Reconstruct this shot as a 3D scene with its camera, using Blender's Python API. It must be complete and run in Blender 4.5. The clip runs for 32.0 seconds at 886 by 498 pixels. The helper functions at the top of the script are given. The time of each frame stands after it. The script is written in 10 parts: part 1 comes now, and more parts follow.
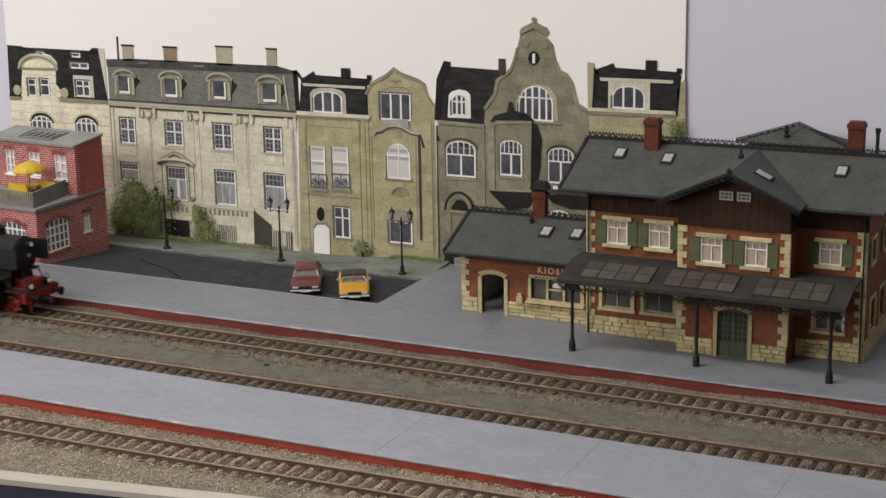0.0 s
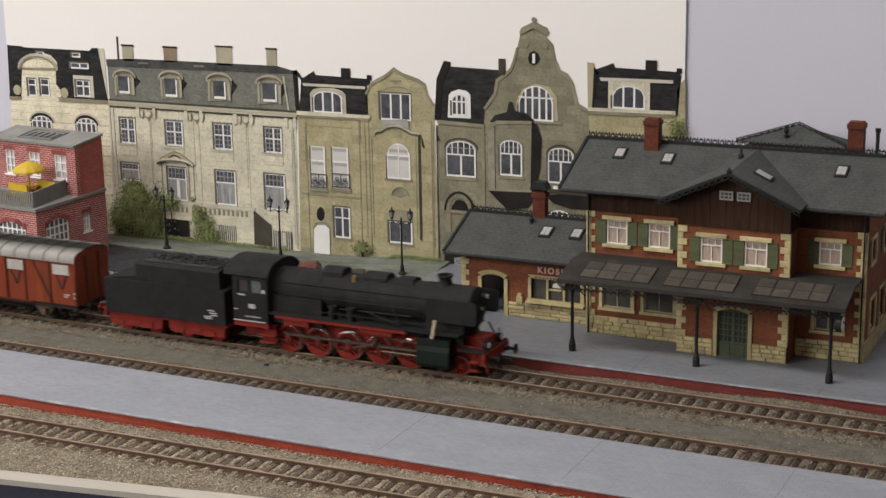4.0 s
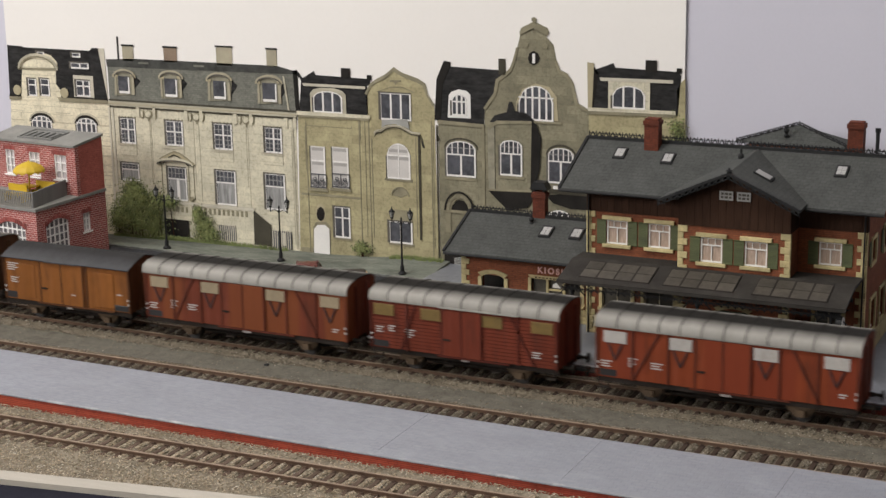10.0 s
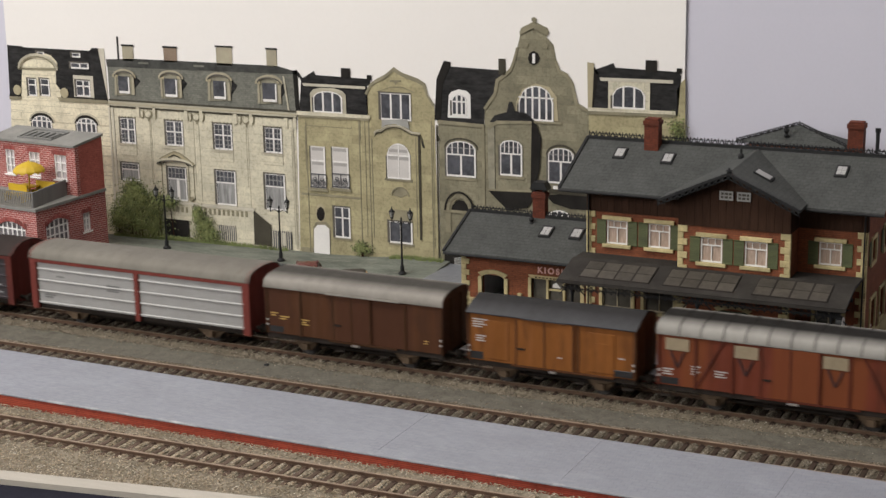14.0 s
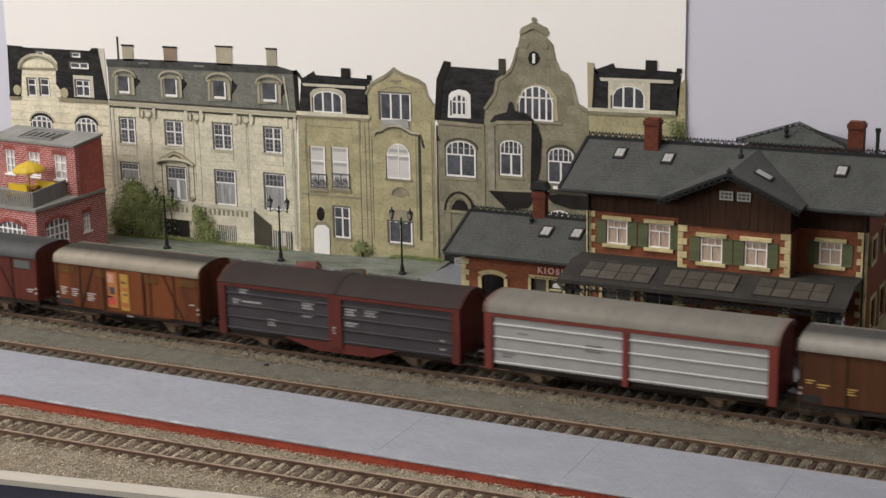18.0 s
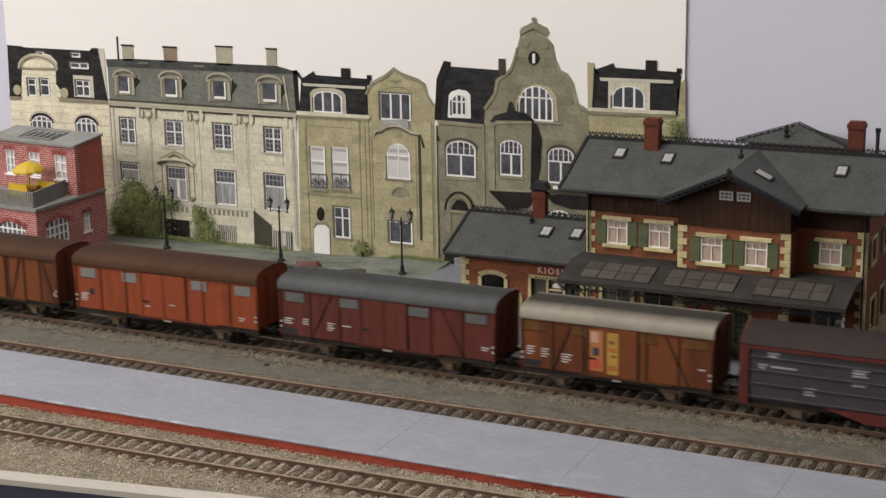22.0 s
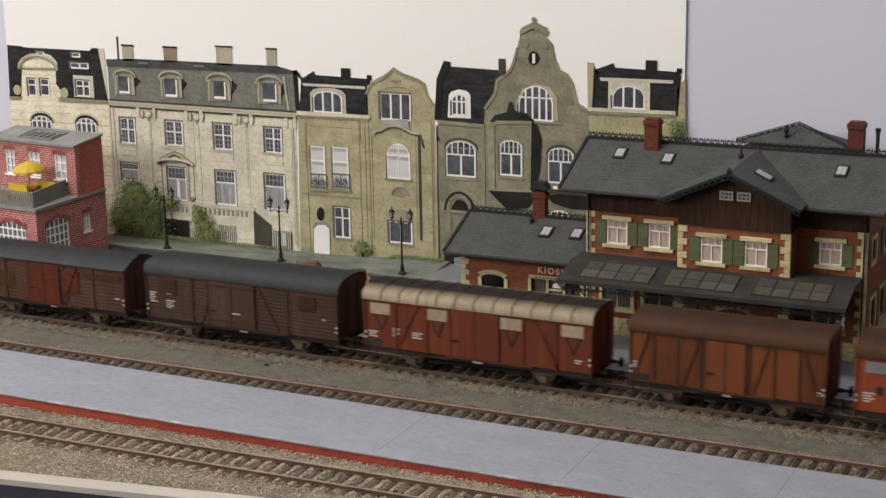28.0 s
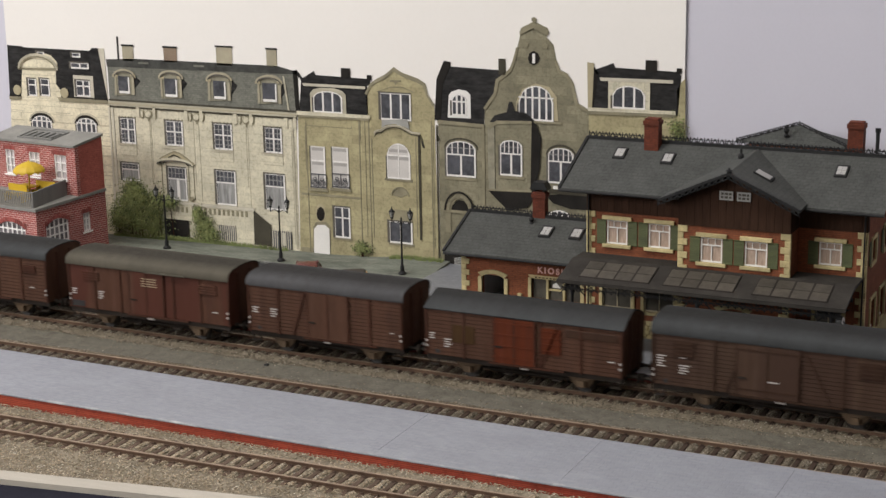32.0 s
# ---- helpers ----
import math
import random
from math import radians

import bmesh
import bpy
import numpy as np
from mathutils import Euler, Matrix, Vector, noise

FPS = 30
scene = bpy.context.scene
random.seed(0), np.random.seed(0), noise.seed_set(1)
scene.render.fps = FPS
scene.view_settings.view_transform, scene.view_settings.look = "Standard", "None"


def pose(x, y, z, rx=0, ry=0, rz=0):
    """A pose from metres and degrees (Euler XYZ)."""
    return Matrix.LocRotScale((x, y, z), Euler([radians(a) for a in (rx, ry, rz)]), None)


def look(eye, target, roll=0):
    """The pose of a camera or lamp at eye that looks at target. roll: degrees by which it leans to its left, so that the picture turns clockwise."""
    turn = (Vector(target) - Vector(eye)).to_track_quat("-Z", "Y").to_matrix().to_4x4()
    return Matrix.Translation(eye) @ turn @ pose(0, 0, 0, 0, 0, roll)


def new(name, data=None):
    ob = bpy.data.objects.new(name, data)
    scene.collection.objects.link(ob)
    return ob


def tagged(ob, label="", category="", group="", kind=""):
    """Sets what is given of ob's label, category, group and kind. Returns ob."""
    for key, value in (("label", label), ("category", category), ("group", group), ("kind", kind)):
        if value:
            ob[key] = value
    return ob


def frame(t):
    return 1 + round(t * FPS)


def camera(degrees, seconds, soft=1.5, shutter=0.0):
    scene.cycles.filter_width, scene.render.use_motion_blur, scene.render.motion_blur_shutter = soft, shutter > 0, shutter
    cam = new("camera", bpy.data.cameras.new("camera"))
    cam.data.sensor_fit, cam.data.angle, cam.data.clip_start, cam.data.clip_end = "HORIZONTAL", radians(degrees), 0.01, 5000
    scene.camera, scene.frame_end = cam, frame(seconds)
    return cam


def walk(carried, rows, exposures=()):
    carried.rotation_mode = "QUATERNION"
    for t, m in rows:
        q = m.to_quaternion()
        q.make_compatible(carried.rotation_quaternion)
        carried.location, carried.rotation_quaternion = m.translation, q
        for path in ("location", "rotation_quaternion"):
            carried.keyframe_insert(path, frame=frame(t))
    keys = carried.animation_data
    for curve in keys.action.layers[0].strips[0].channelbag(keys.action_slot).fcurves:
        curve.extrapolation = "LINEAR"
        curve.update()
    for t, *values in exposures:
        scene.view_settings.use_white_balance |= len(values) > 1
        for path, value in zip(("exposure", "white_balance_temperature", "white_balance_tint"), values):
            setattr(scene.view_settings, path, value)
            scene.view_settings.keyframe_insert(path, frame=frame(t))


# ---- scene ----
# A model railway at 1:87: plans below are in metres of the modelled world, K turns them into true metres.
K = 1 / 87.0
cam = camera(30.787, 32.0, soft=1.5, shutter=0.8)
EYE = (0.0, 0.0, 24.099 * K)
AIM = (EYE[0] - 0.42555, EYE[1] + 0.87088, EYE[2] - 0.24593)
VIEW = look(EYE, AIM, -1.0578)
walk(cam, [(0.0, VIEW), (32.0, VIEW)], exposures=[(0.0, 0.05), (3.0, 0.07), (6.0, 0.14), (16.0, 0.14), (19.0, 0.11), (22.0, 0.13), (28.0, 0.15), (32.0, 0.15)])

# ---- light: unseen, added: window behind the camera, a dim grey day outside; overhead strip ----
world = bpy.data.worlds.new("world")
scene.world = world
world.use_nodes = True
wn = world.node_tree.nodes
sky = wn.new("ShaderNodeTexSky")
sky.sky_type = "NISHITA"
sky.sun_disc = False
sky.sun_elevation, sky.sun_rotation = radians(35), radians(200)
wn["Background"].inputs[1].default_value = 0.1
world.node_tree.links.new(sky.outputs[0], wn["Background"].inputs[0])


def area(name, eye, target, sx, sy, watts, colour):
    data = bpy.data.lights.new(name, "AREA")
    data.shape, data.size, data.size_y, data.energy, data.color = "RECTANGLE", sx, sy, watts, colour
    ob = new(name, data)
    ob.matrix_basis = look(eye, target)
    return ob


area("assumed_window_light", (-1.95, -1.05, 1.02), (-1.2, 0.7, 0.1), 1.5, 0.85, 33, (1.0, 0.985, 0.975))
area("assumed_overhead_light", (-1.12, 0.1, 1.50), (-1.12, 0.6, 0.0), 2.2, 0.3, 23.5, (1.0, 0.98, 0.945))


# ---- mesh helpers ----
class G:
    """Collects vertices and faces of one mesh, in metres of the modelled world."""

    def __init__(self):
        self.v, self.f, self.sm = [], [], False

    def add(self, v, f):
        n = len(self.v)
        self.v += [tuple(p) for p in v]
        self.f += [tuple(i + n for i in q) for q in f]
        return self

    def box(self, x0, x1, y0, y1, z0, z1):
        v = [(x, y, z) for x in (x0, x1) for y in (y0, y1) for z in (z0, z1)]
        return self.add(v, [(0, 1, 3, 2), (4, 6, 7, 5), (0, 4, 5, 1), (2, 3, 7, 6), (0, 2, 6, 4), (1, 5, 7, 3)])

    def cbox(self, x0, x1, y0, y1, z0, z1, b):
        """A box whose front (low y) edges are cut back by b."""
        o = [(x0, z0), (x1, z0), (x1, z1), (x0, z1)]
        i = [(x0 + b, z0 + b), (x1 - b, z0 + b), (x1 - b, z1 - b), (x0 + b, z1 - b)]
        v = [(x, y1, z) for x, z in o] + [(x, y0 + b, z) for x, z in o] + [(x, y0, z) for x, z in i]
        f = [(0, 1, 2, 3), (8, 9, 10, 11)]
        for k in range(4):
            n = (k + 1) % 4
            f += [(k, n, n + 4, k + 4), (k + 4, n + 4, n + 8, k + 8)]
        return self.add(v, f)

    def prism(self, pts, axis, a, b):
        put = {"x": lambda u, w, d: (d, u, w), "y": lambda u, w, d: (u, d, w), "z": lambda u, w, d: (u, w, d)}[axis]
        n = len(pts)
        v = [put(u, w, a) for u, w in pts] + [put(u, w, b) for u, w in pts]
        f = [tuple(range(n)), tuple(range(2 * n - 1, n - 1, -1))]
        f += [(i, (i + 1) % n, (i + 1) % n + n, i + n) for i in range(n)]
        return self.add(v, f)

    def cyl(self, p0, p1, r0, r1=None, n=12):
        r1 = r0 if r1 is None else r1
        p0, p1 = Vector(p0), Vector(p1)
        w = (p1 - p0).normalized()
        u = w.orthogonal().normalized()
        t = w.cross(u)
        v = []
        for p, r in ((p0, r0), (p1, r1)):
            v += [p + r * (math.cos(2 * math.pi * i / n) * u + math.sin(2 * math.pi * i / n) * t) for i in range(n)]
        f = [tuple(range(n)), tuple(range(2 * n - 1, n - 1, -1))]
        f += [(i, (i + 1) % n, (i + 1) % n + n, i + n) for i in range(n)]
        return self.add(v, f)

    def lathe(self, prof, origin=(0, 0, 0), axis="z", n=14, ring=False):
        """prof: (radius, height) pairs, turned about an axis through origin; ring: the section closes on itself."""
        v, f = [], []
        for r, h in prof:
            for i in range(n):
                c, s = r * math.cos(2 * math.pi * i / n), r * math.sin(2 * math.pi * i / n)
                p = {"z": (c, s, h), "y": (c, h, s), "x": (h, c, s)}[axis]
                v.append((origin[0] + p[0], origin[1] + p[1], origin[2] + p[2]))
        m = len(prof)
        for k in range(m - 1):
            f += [(k * n + i, k * n + (i + 1) % n, (k + 1) * n + (i + 1) % n, (k + 1) * n + i) for i in range(n)]
        if ring:
            f += [((m - 1) * n + i, (m - 1) * n + (i + 1) % n, (i + 1) % n, i) for i in range(n)]
        else:
            f += [tuple(range(n)), tuple(range((m - 1) * n, m * n))]
        return self.add(v, f)

    def bar(self, p0, p1, w, h=None):
        """A square rod from p0 to p1."""
        h = w if h is None else h
        p0, p1 = Vector(p0), Vector(p1)
        d = (p1 - p0).normalized()
        u = d.cross(Vector((0, 1, 0)))
        u = (u if u.length > 0.01 else d.cross(Vector((1, 0, 0)))).normalized()
        t = d.cross(u)
        v = [p + a * w / 2 * u + b * h / 2 * t for p in (p0, p1) for a, b in ((-1, -1), (1, -1), (1, 1), (-1, 1))]
        return self.add(v, [(0, 1, 2, 3), (4, 5, 6, 7)] + [(i, (i + 1) % 4, (i + 1) % 4 + 4, i + 4) for i in range(4)])

    def ring(self, outer, inner, y0, y1):
        """A flat frame between two outlines of equal length, in the x, z plane."""
        n = len(outer)
        v = [(x, y, z) for y in (y0, y1) for path in (outer, inner) for x, z in path]
        f = []
        for i in range(n):
            j = (i + 1) % n
            f += [(i, j, n + j, n + i), (2 * n + i, 3 * n + i, 3 * n + j, 2 * n + j), (i, 2 * n + i, 2 * n + j, j), (n + i, n + j, 3 * n + j, 3 * n + i)]
        return self.add(v, f)

    def smooth(self):
        self.sm = True
        return self

    def mesh(self, name, material):
        me = bpy.data.meshes.new(name)
        me.from_pydata([(x * K, y * K, z * K) for x, y, z in self.v], [], self.f)
        b = bmesh.new()
        b.from_mesh(me)
        bmesh.ops.recalc_face_normals(b, faces=b.faces)
        b.to_mesh(me)
        b.free()
        if self.sm:
            me.polygons.foreach_set("use_smooth", [True] * len(me.polygons))
            me.set_sharp_from_angle(angle=radians(38))
        me.materials.append(material)
        return me


def part(name, g, material, parent, label="", at=None):
    """One mesh object under a thing or a part; at: its own origin in the parent, in metres of the modelled world."""
    ob = new(name, g if isinstance(g, bpy.types.Mesh) else g.mesh(name, material))
    ob.parent = parent
    if at:
        ob.matrix_basis = pose(at[0] * K, at[1] * K, at[2] * K)
    if label:
        ob["label"] = label
    return ob


def thing(name, at, label, category, group="", turn=0):
    ob = new(name)
    ob.empty_display_size = 0.01
    ob.matrix_basis = pose(at[0] * K, at[1] * K, at[2] * K, 0, 0, turn)
    return tagged(ob, label, category, group)


def single(name, g, material, at, label, category="", group="", kind="", turn=0):
    ob = new(name, g.mesh(name, material))
    ob.matrix_basis = pose(at[0] * K, at[1] * K, at[2] * K, 0, 0, turn)
    return tagged(ob, label, category, group, kind)


# ---- materials ----
def shader(name, rough, metal=0.0):
    m = bpy.data.materials.new(name)
    m.use_nodes = True
    t = m.node_tree
    b = t.nodes["Principled BSDF"]
    b.inputs["Roughness"].default_value, b.inputs["Metallic"].default_value = rough, metal
    return m, t, b


def rgba(c):
    return (c[0], c[1], c[2], 1.0)


def blend(t, kind, a, b, fac):
    n = t.nodes.new("ShaderNodeMix")
    n.data_type, n.blend_type = "RGBA", kind
    for sock, val in ((n.inputs["A"], a), (n.inputs["B"], b), (n.inputs["Factor"], fac)):
        if isinstance(val, bpy.types.NodeSocket):
            t.links.new(val, sock)
        else:
            sock.default_value = rgba(val) if isinstance(val, tuple) else val
    return n.outputs["Result"]


def ramp(t, sock, lo, hi, a=0.0, b=1.0):
    n = t.nodes.new("ShaderNodeMapRange")
    t.links.new(sock, n.inputs[0])
    for i, v in enumerate((lo, hi, a, b)):
        n.inputs[i + 1].default_value = v
    return n.outputs[0]


def coords(t, sx=1.0, sy=1.0, sz=1.0):
    tc, mp = t.nodes.new("ShaderNodeTexCoord"), t.nodes.new("ShaderNodeMapping")
    t.links.new(tc.outputs["Object"], mp.inputs[0])
    mp.inputs["Scale"].default_value = (87 * sx, 87 * sy, 87 * sz)
    return mp.outputs[0]


def noise_tex(t, vec, scale, detail=4.0, rough=0.6):
    n = t.nodes.new("ShaderNodeTexNoise")
    t.links.new(vec, n.inputs["Vector"])
    n.inputs["Scale"].default_value, n.inputs["Detail"].default_value, n.inputs["Roughness"].default_value = scale, detail, rough
    return n.outputs[0]


def bump(t, b, height, strength, dist=0.02):
    n = t.nodes.new("ShaderNodeBump")
    t.links.new(height, n.inputs["Height"])
    n.inputs["Strength"].default_value, n.inputs["Distance"].default_value = strength, dist * K
    t.links.new(n.outputs[0], b.inputs["Normal"])


def mat(name, c, rough=0.6, metal=0.0, var=0.18, big=0.9, fine=14.0, grain=0.15, relief=0.25, dirt=None, much=0.0, stretch=(1, 1, 1), rand=0.0, spec=0.5):
    """Paint, plastic, card and stone: broad mottling, fine grain, patches of dirt."""
    m, t, b = shader(name, rough, metal)
    b.inputs["Specular IOR Level"].default_value = spec
    vec = coords(t, *stretch)
    n1, n2 = noise_tex(t, vec, big), noise_tex(t, vec, fine, 3.0)
    lo, hi = tuple(x * (1 - var) for x in c), tuple(min(1.0, x * (1 + var)) for x in c)
    col = blend(t, "MIX", lo, hi, ramp(t, n1, 0.3, 0.7))
    col = blend(t, "MIX", col, tuple(x * 0.45 for x in c), ramp(t, n2, 0.45, 0.8, 0.0, grain))
    if dirt:
        n3 = noise_tex(t, vec, big * 2.7, 6.0, 0.7)
        col = blend(t, "MIX", col, dirt, ramp(t, n3, 0.5, 0.75, 0.0, much))
    if rand:
        oi = t.nodes.new("ShaderNodeObjectInfo")
        col = blend(t, "MULTIPLY", col, (1 - rand, 1 - rand, 1 - rand), oi.outputs["Random"])
    t.links.new(col, b.inputs["Base Color"])
    rr = ramp(t, n2, 0.3, 0.7, max(0.05, rough - 0.08), min(1.0, rough + 0.08))
    t.links.new(rr, b.inputs["Roughness"])
    bump(t, b, n2, relief)
    return m


def coursed(name, c, c2, mortar, wide, high, gap, rough=0.8, lift=0.5, mode="wall", offset=0.5):
    """Brickwork or slates: mode wall runs along x or y and up z, front and side are roof slopes."""
    m, t, b = shader(name, rough)
    b.inputs["Specular IOR Level"].default_value = 0.2
    vec = coords(t)
    sep, com = t.nodes.new("ShaderNodeSeparateXYZ"), t.nodes.new("ShaderNodeCombineXYZ")
    t.links.new(vec, sep.inputs[0])
    if mode == "wall":
        ad = t.nodes.new("ShaderNodeMath")
        t.links.new(sep.outputs[0], ad.inputs[0])
        t.links.new(sep.outputs[1], ad.inputs[1])
        t.links.new(ad.outputs[0], com.inputs[0])
        t.links.new(sep.outputs[2], com.inputs[1])
    else:
        t.links.new(sep.outputs[0 if mode == "front" else 1], com.inputs[0])
        t.links.new(sep.outputs[1 if mode == "front" else 0], com.inputs[1])
    k = t.nodes.new("ShaderNodeTexBrick")
    t.links.new(com.outputs[0], k.inputs["Vector"])
    k.offset = offset
    for n, v in (("Color1", rgba(c)), ("Color2", rgba(c2)), ("Mortar", rgba(mortar)), ("Scale", 1.0), ("Mortar Size", gap), ("Brick Width", wide), ("Row Height", high), ("Mortar Smooth", 0.3)):
        k.inputs[n].default_value = v
    n1 = noise_tex(t, vec, 0.8, 5.0)
    col = blend(t, "MULTIPLY", k.outputs[0], (0.68, 0.68, 0.68), ramp(t, n1, 0.35, 0.75))
    n2 = noise_tex(t, vec, 6.5, 3.0)
    col = blend(t, "MULTIPLY", col, (0.74, 0.74, 0.74), ramp(t, n2, 0.47, 0.72))
    t.links.new(col, b.inputs["Base Color"])
    inv = t.nodes.new("ShaderNodeMath")
    inv.operation = "SUBTRACT"
    inv.inputs[0].default_value = 1.0
    t.links.new(k.outputs[1], inv.inputs[1])
    bump(t, b, inv.outputs[0], lift, 0.03)
    return m


def glass(name, c=(0.02, 0.025, 0.03), rough=0.08):
    m, t, b = shader(name, rough)
    vec = coords(t)
    col = blend(t, "MIX", c, tuple(x * 2.2 + 0.01 for x in c), ramp(t, noise_tex(t, vec, 0.7), 0.35, 0.7))
    t.links.new(col, b.inputs["Base Color"])
    return m


M_BRICK = coursed("station_brick", (0.285, 0.094, 0.041), (0.23, 0.073, 0.033), (0.155, 0.06, 0.034), 0.29, 0.1, 0.016)
M_HBRICK = coursed("house_brick", (0.39, 0.096, 0.082), (0.29, 0.069, 0.06), (0.66, 0.43, 0.39), 0.33, 0.13, 0.018)
M_STONE = mat("sandstone", (0.555, 0.46, 0.235), 0.85, var=0.2, big=1.5, fine=7, grain=0.35, relief=1.0, dirt=(0.228, 0.162, 0.076), much=0.5, rand=0.3)
M_TIMBER = mat("dark_timber", (0.042, 0.022, 0.014), 0.85, spec=0.08, var=0.25, stretch=(6, 6, 0.6), fine=6, grain=0.5, relief=0.5)
M_SLATE_F = coursed("slate_front", (0.078, 0.080, 0.074), (0.069, 0.071, 0.066), (0.058, 0.060, 0.056), 0.30, 0.22, 0.02, 0.75, 0.25, "front")
M_SLATE_S = coursed("slate_side", (0.078, 0.080, 0.074), (0.069, 0.071, 0.066), (0.058, 0.060, 0.056), 0.30, 0.22, 0.02, 0.75, 0.25, "side")
M_FELT = mat("roofing_felt", (0.21, 0.203, 0.185), 0.85, var=0.15, dirt=(0.10, 0.10, 0.10), much=0.4)
M_IRON = mat("black_iron", (0.018, 0.018, 0.018), 0.6, spec=0.2, var=0.25, relief=0.1)
M_CBAR = mat("glazing_bar_paint", (0.032, 0.027, 0.024), 0.7, var=0.2, spec=0.1)
M_CANOPY = mat("canopy_board", (0.037, 0.033, 0.029), 0.75, var=0.3, dirt=(0.062, 0.055, 0.048), much=0.4, spec=0.1)
M_CGLASS = mat("dusty_glass", (0.085, 0.074, 0.06), 0.5, var=0.25, big=1.6, fine=5, grain=0.3, relief=0.05, dirt=(0.095, 0.082, 0.066), much=0.6, rand=0.35, spec=0.25)
M_SHUTTER = mat("green_shutter", (0.062, 0.072, 0.022), 0.7, var=0.2, stretch=(1, 1, 6))
M_DOORGREEN = mat("green_door", (0.06, 0.075, 0.035), 0.65, var=0.2)
M_WHITE = mat("white_frame", (0.72, 0.70, 0.66), 0.6, var=0.06, grain=0.08)
M_CURTAIN = mat("curtain", (0.391, 0.297, 0.23), 0.9, var=0.3, big=3.0, stretch=(4, 1, 0.6), grain=0.3, dirt=(0.33, 0.13, 0.08), much=0.5)
M_GLASS = glass("window_glass", (0.05, 0.045, 0.036), 0.15)
M_INSIDE = mat("dark_room", (0.03, 0.028, 0.026), 0.9)


def setts(name, c, pale, rough=0.42):
    """Painted platform top: faint moulded paving, worn and glossy in patches."""
    m = mat(name, c, rough, var=0.07, big=0.5, fine=5, grain=0.16, relief=0.16, dirt=pale, much=0.45, stretch=(0.5, 1, 1), spec=0.4)
    t = m.node_tree
    b = t.nodes["Principled BSDF"]
    k = t.nodes.new("ShaderNodeTexBrick")
    t.links.new(coords(t), k.inputs["Vector"])
    for n, v in (("Scale", 1.0), ("Mortar Size", 0.035), ("Brick Width", 0.42), ("Row Height", 0.26), ("Mortar Smooth", 0.6)):
        k.inputs[n].default_value = v
    old = b.inputs["Base Color"].links[0].from_socket
    worn = ramp(t, noise_tex(t, coords(t), 0.6), 0.4, 0.65, 0.0, 1.0)
    mul = t.nodes.new("ShaderNodeMath")
    mul.operation = "MULTIPLY"
    t.links.new(k.outputs[1], mul.inputs[0])
    t.links.new(worn, mul.inputs[1])
    t.links.new(blend(t, "MIX", old, tuple(x * 0.85 for x in c), mul.outputs[0]), b.inputs["Base Color"])
    inv = t.nodes.new("ShaderNodeMath")
    inv.operation = "SUBTRACT"
    inv.inputs[0].default_value = 1.0
    t.links.new(k.outputs[1], inv.inputs[1])
    bump(t, b, inv.outputs[0], 0.3, 0.02)
    return m


M_PLAT = setts("platform_grey", (0.262, 0.27, 0.30), (0.34, 0.347, 0.372))
M_PLAT1 = setts("platform_grey_worn", (0.188, 0.194, 0.212), (0.25, 0.255, 0.272))
M_JOINT = mat("joint_grey", (0.15, 0.152, 0.165), 0.7)
M_PLATRED = coursed("platform_brick", (0.46, 0.088, 0.045), (0.36, 0.06, 0.034), (0.25, 0.045, 0.028), 4.5, 0.085, 0.02, 0.7)
M_ASPHALT = mat("asphalt", (0.026, 0.026, 0.030), 0.85, var=0.35, big=0.7, fine=14, grain=0.5, relief=0.8, dirt=(0.085, 0.08, 0.075), much=0.55, spec=0.3)
M_PAVE = mat("pavement_card", (0.145, 0.155, 0.128), 0.9, var=0.35, big=0.6, fine=9, grain=0.5, dirt=(0.25, 0.247, 0.21), much=0.8, stretch=(0.6, 1.5, 1), spec=0.2)
M_RUST = mat("rail_rust", (0.125, 0.079, 0.053), 0.8, 0.0, var=0.25, relief=0.2, spec=0.15)
M_RAILTOP = mat("rail_head", (0.33, 0.245, 0.175), 0.5, 0.35, var=0.25, grain=0.3, spec=0.3)
M_SLEEPER = mat("sleeper", (0.055, 0.036, 0.027), 0.9, var=0.3, stretch=(1, 0.3, 1), fine=9, grain=0.4, dirt=(0.10, 0.08, 0.058), much=0.5, rand=0.3, spec=0.1)
M_SLEEPERF = mat("front_sleeper", (0.11, 0.074, 0.055), 0.9, var=0.3, stretch=(1, 0.3, 1), fine=9, grain=0.4, dirt=(0.17, 0.138, 0.10), much=0.55, rand=0.3, spec=0.1)
M_BED = mat("ballast_bed", (0.185, 0.152, 0.108), 0.95, var=0.3, big=1.5, fine=9, grain=0.6, relief=1.0, dirt=(0.24, 0.20, 0.14), much=0.5)
M_CINDER = mat("cinder_path", (0.128, 0.117, 0.094), 0.95, var=0.25, big=1.6, fine=13, grain=0.75, relief=1.0, dirt=(0.18, 0.162, 0.125), much=0.7, spec=0.2)
M_PAPER = mat("paper_sheet", (0.76, 0.725, 0.685), 0.85, var=0.02, big=0.06, fine=4, grain=0.02, relief=0.03)
M_WALL = mat("room_wall", (0.532, 0.518, 0.580), 0.9, var=0.02, big=0.05, fine=6, grain=0.03, relief=0.05)
M_ROOM = mat("room_paint", (0.66, 0.64, 0.61), 0.9, var=0.04, big=0.03)
M_FLOORWOOD = mat("room_floor", (0.22, 0.14, 0.08), 0.5, var=0.25, big=0.05, stretch=(0.2, 2, 1))
M_BOARD = mat("pale_edge_board", (0.44, 0.40, 0.335), 0.6, var=0.08, stretch=(0.2, 2, 2), grain=0.15)
M_NAVY = mat("dark_fascia", (0.017, 0.017, 0.026), 0.8, spec=0.1)
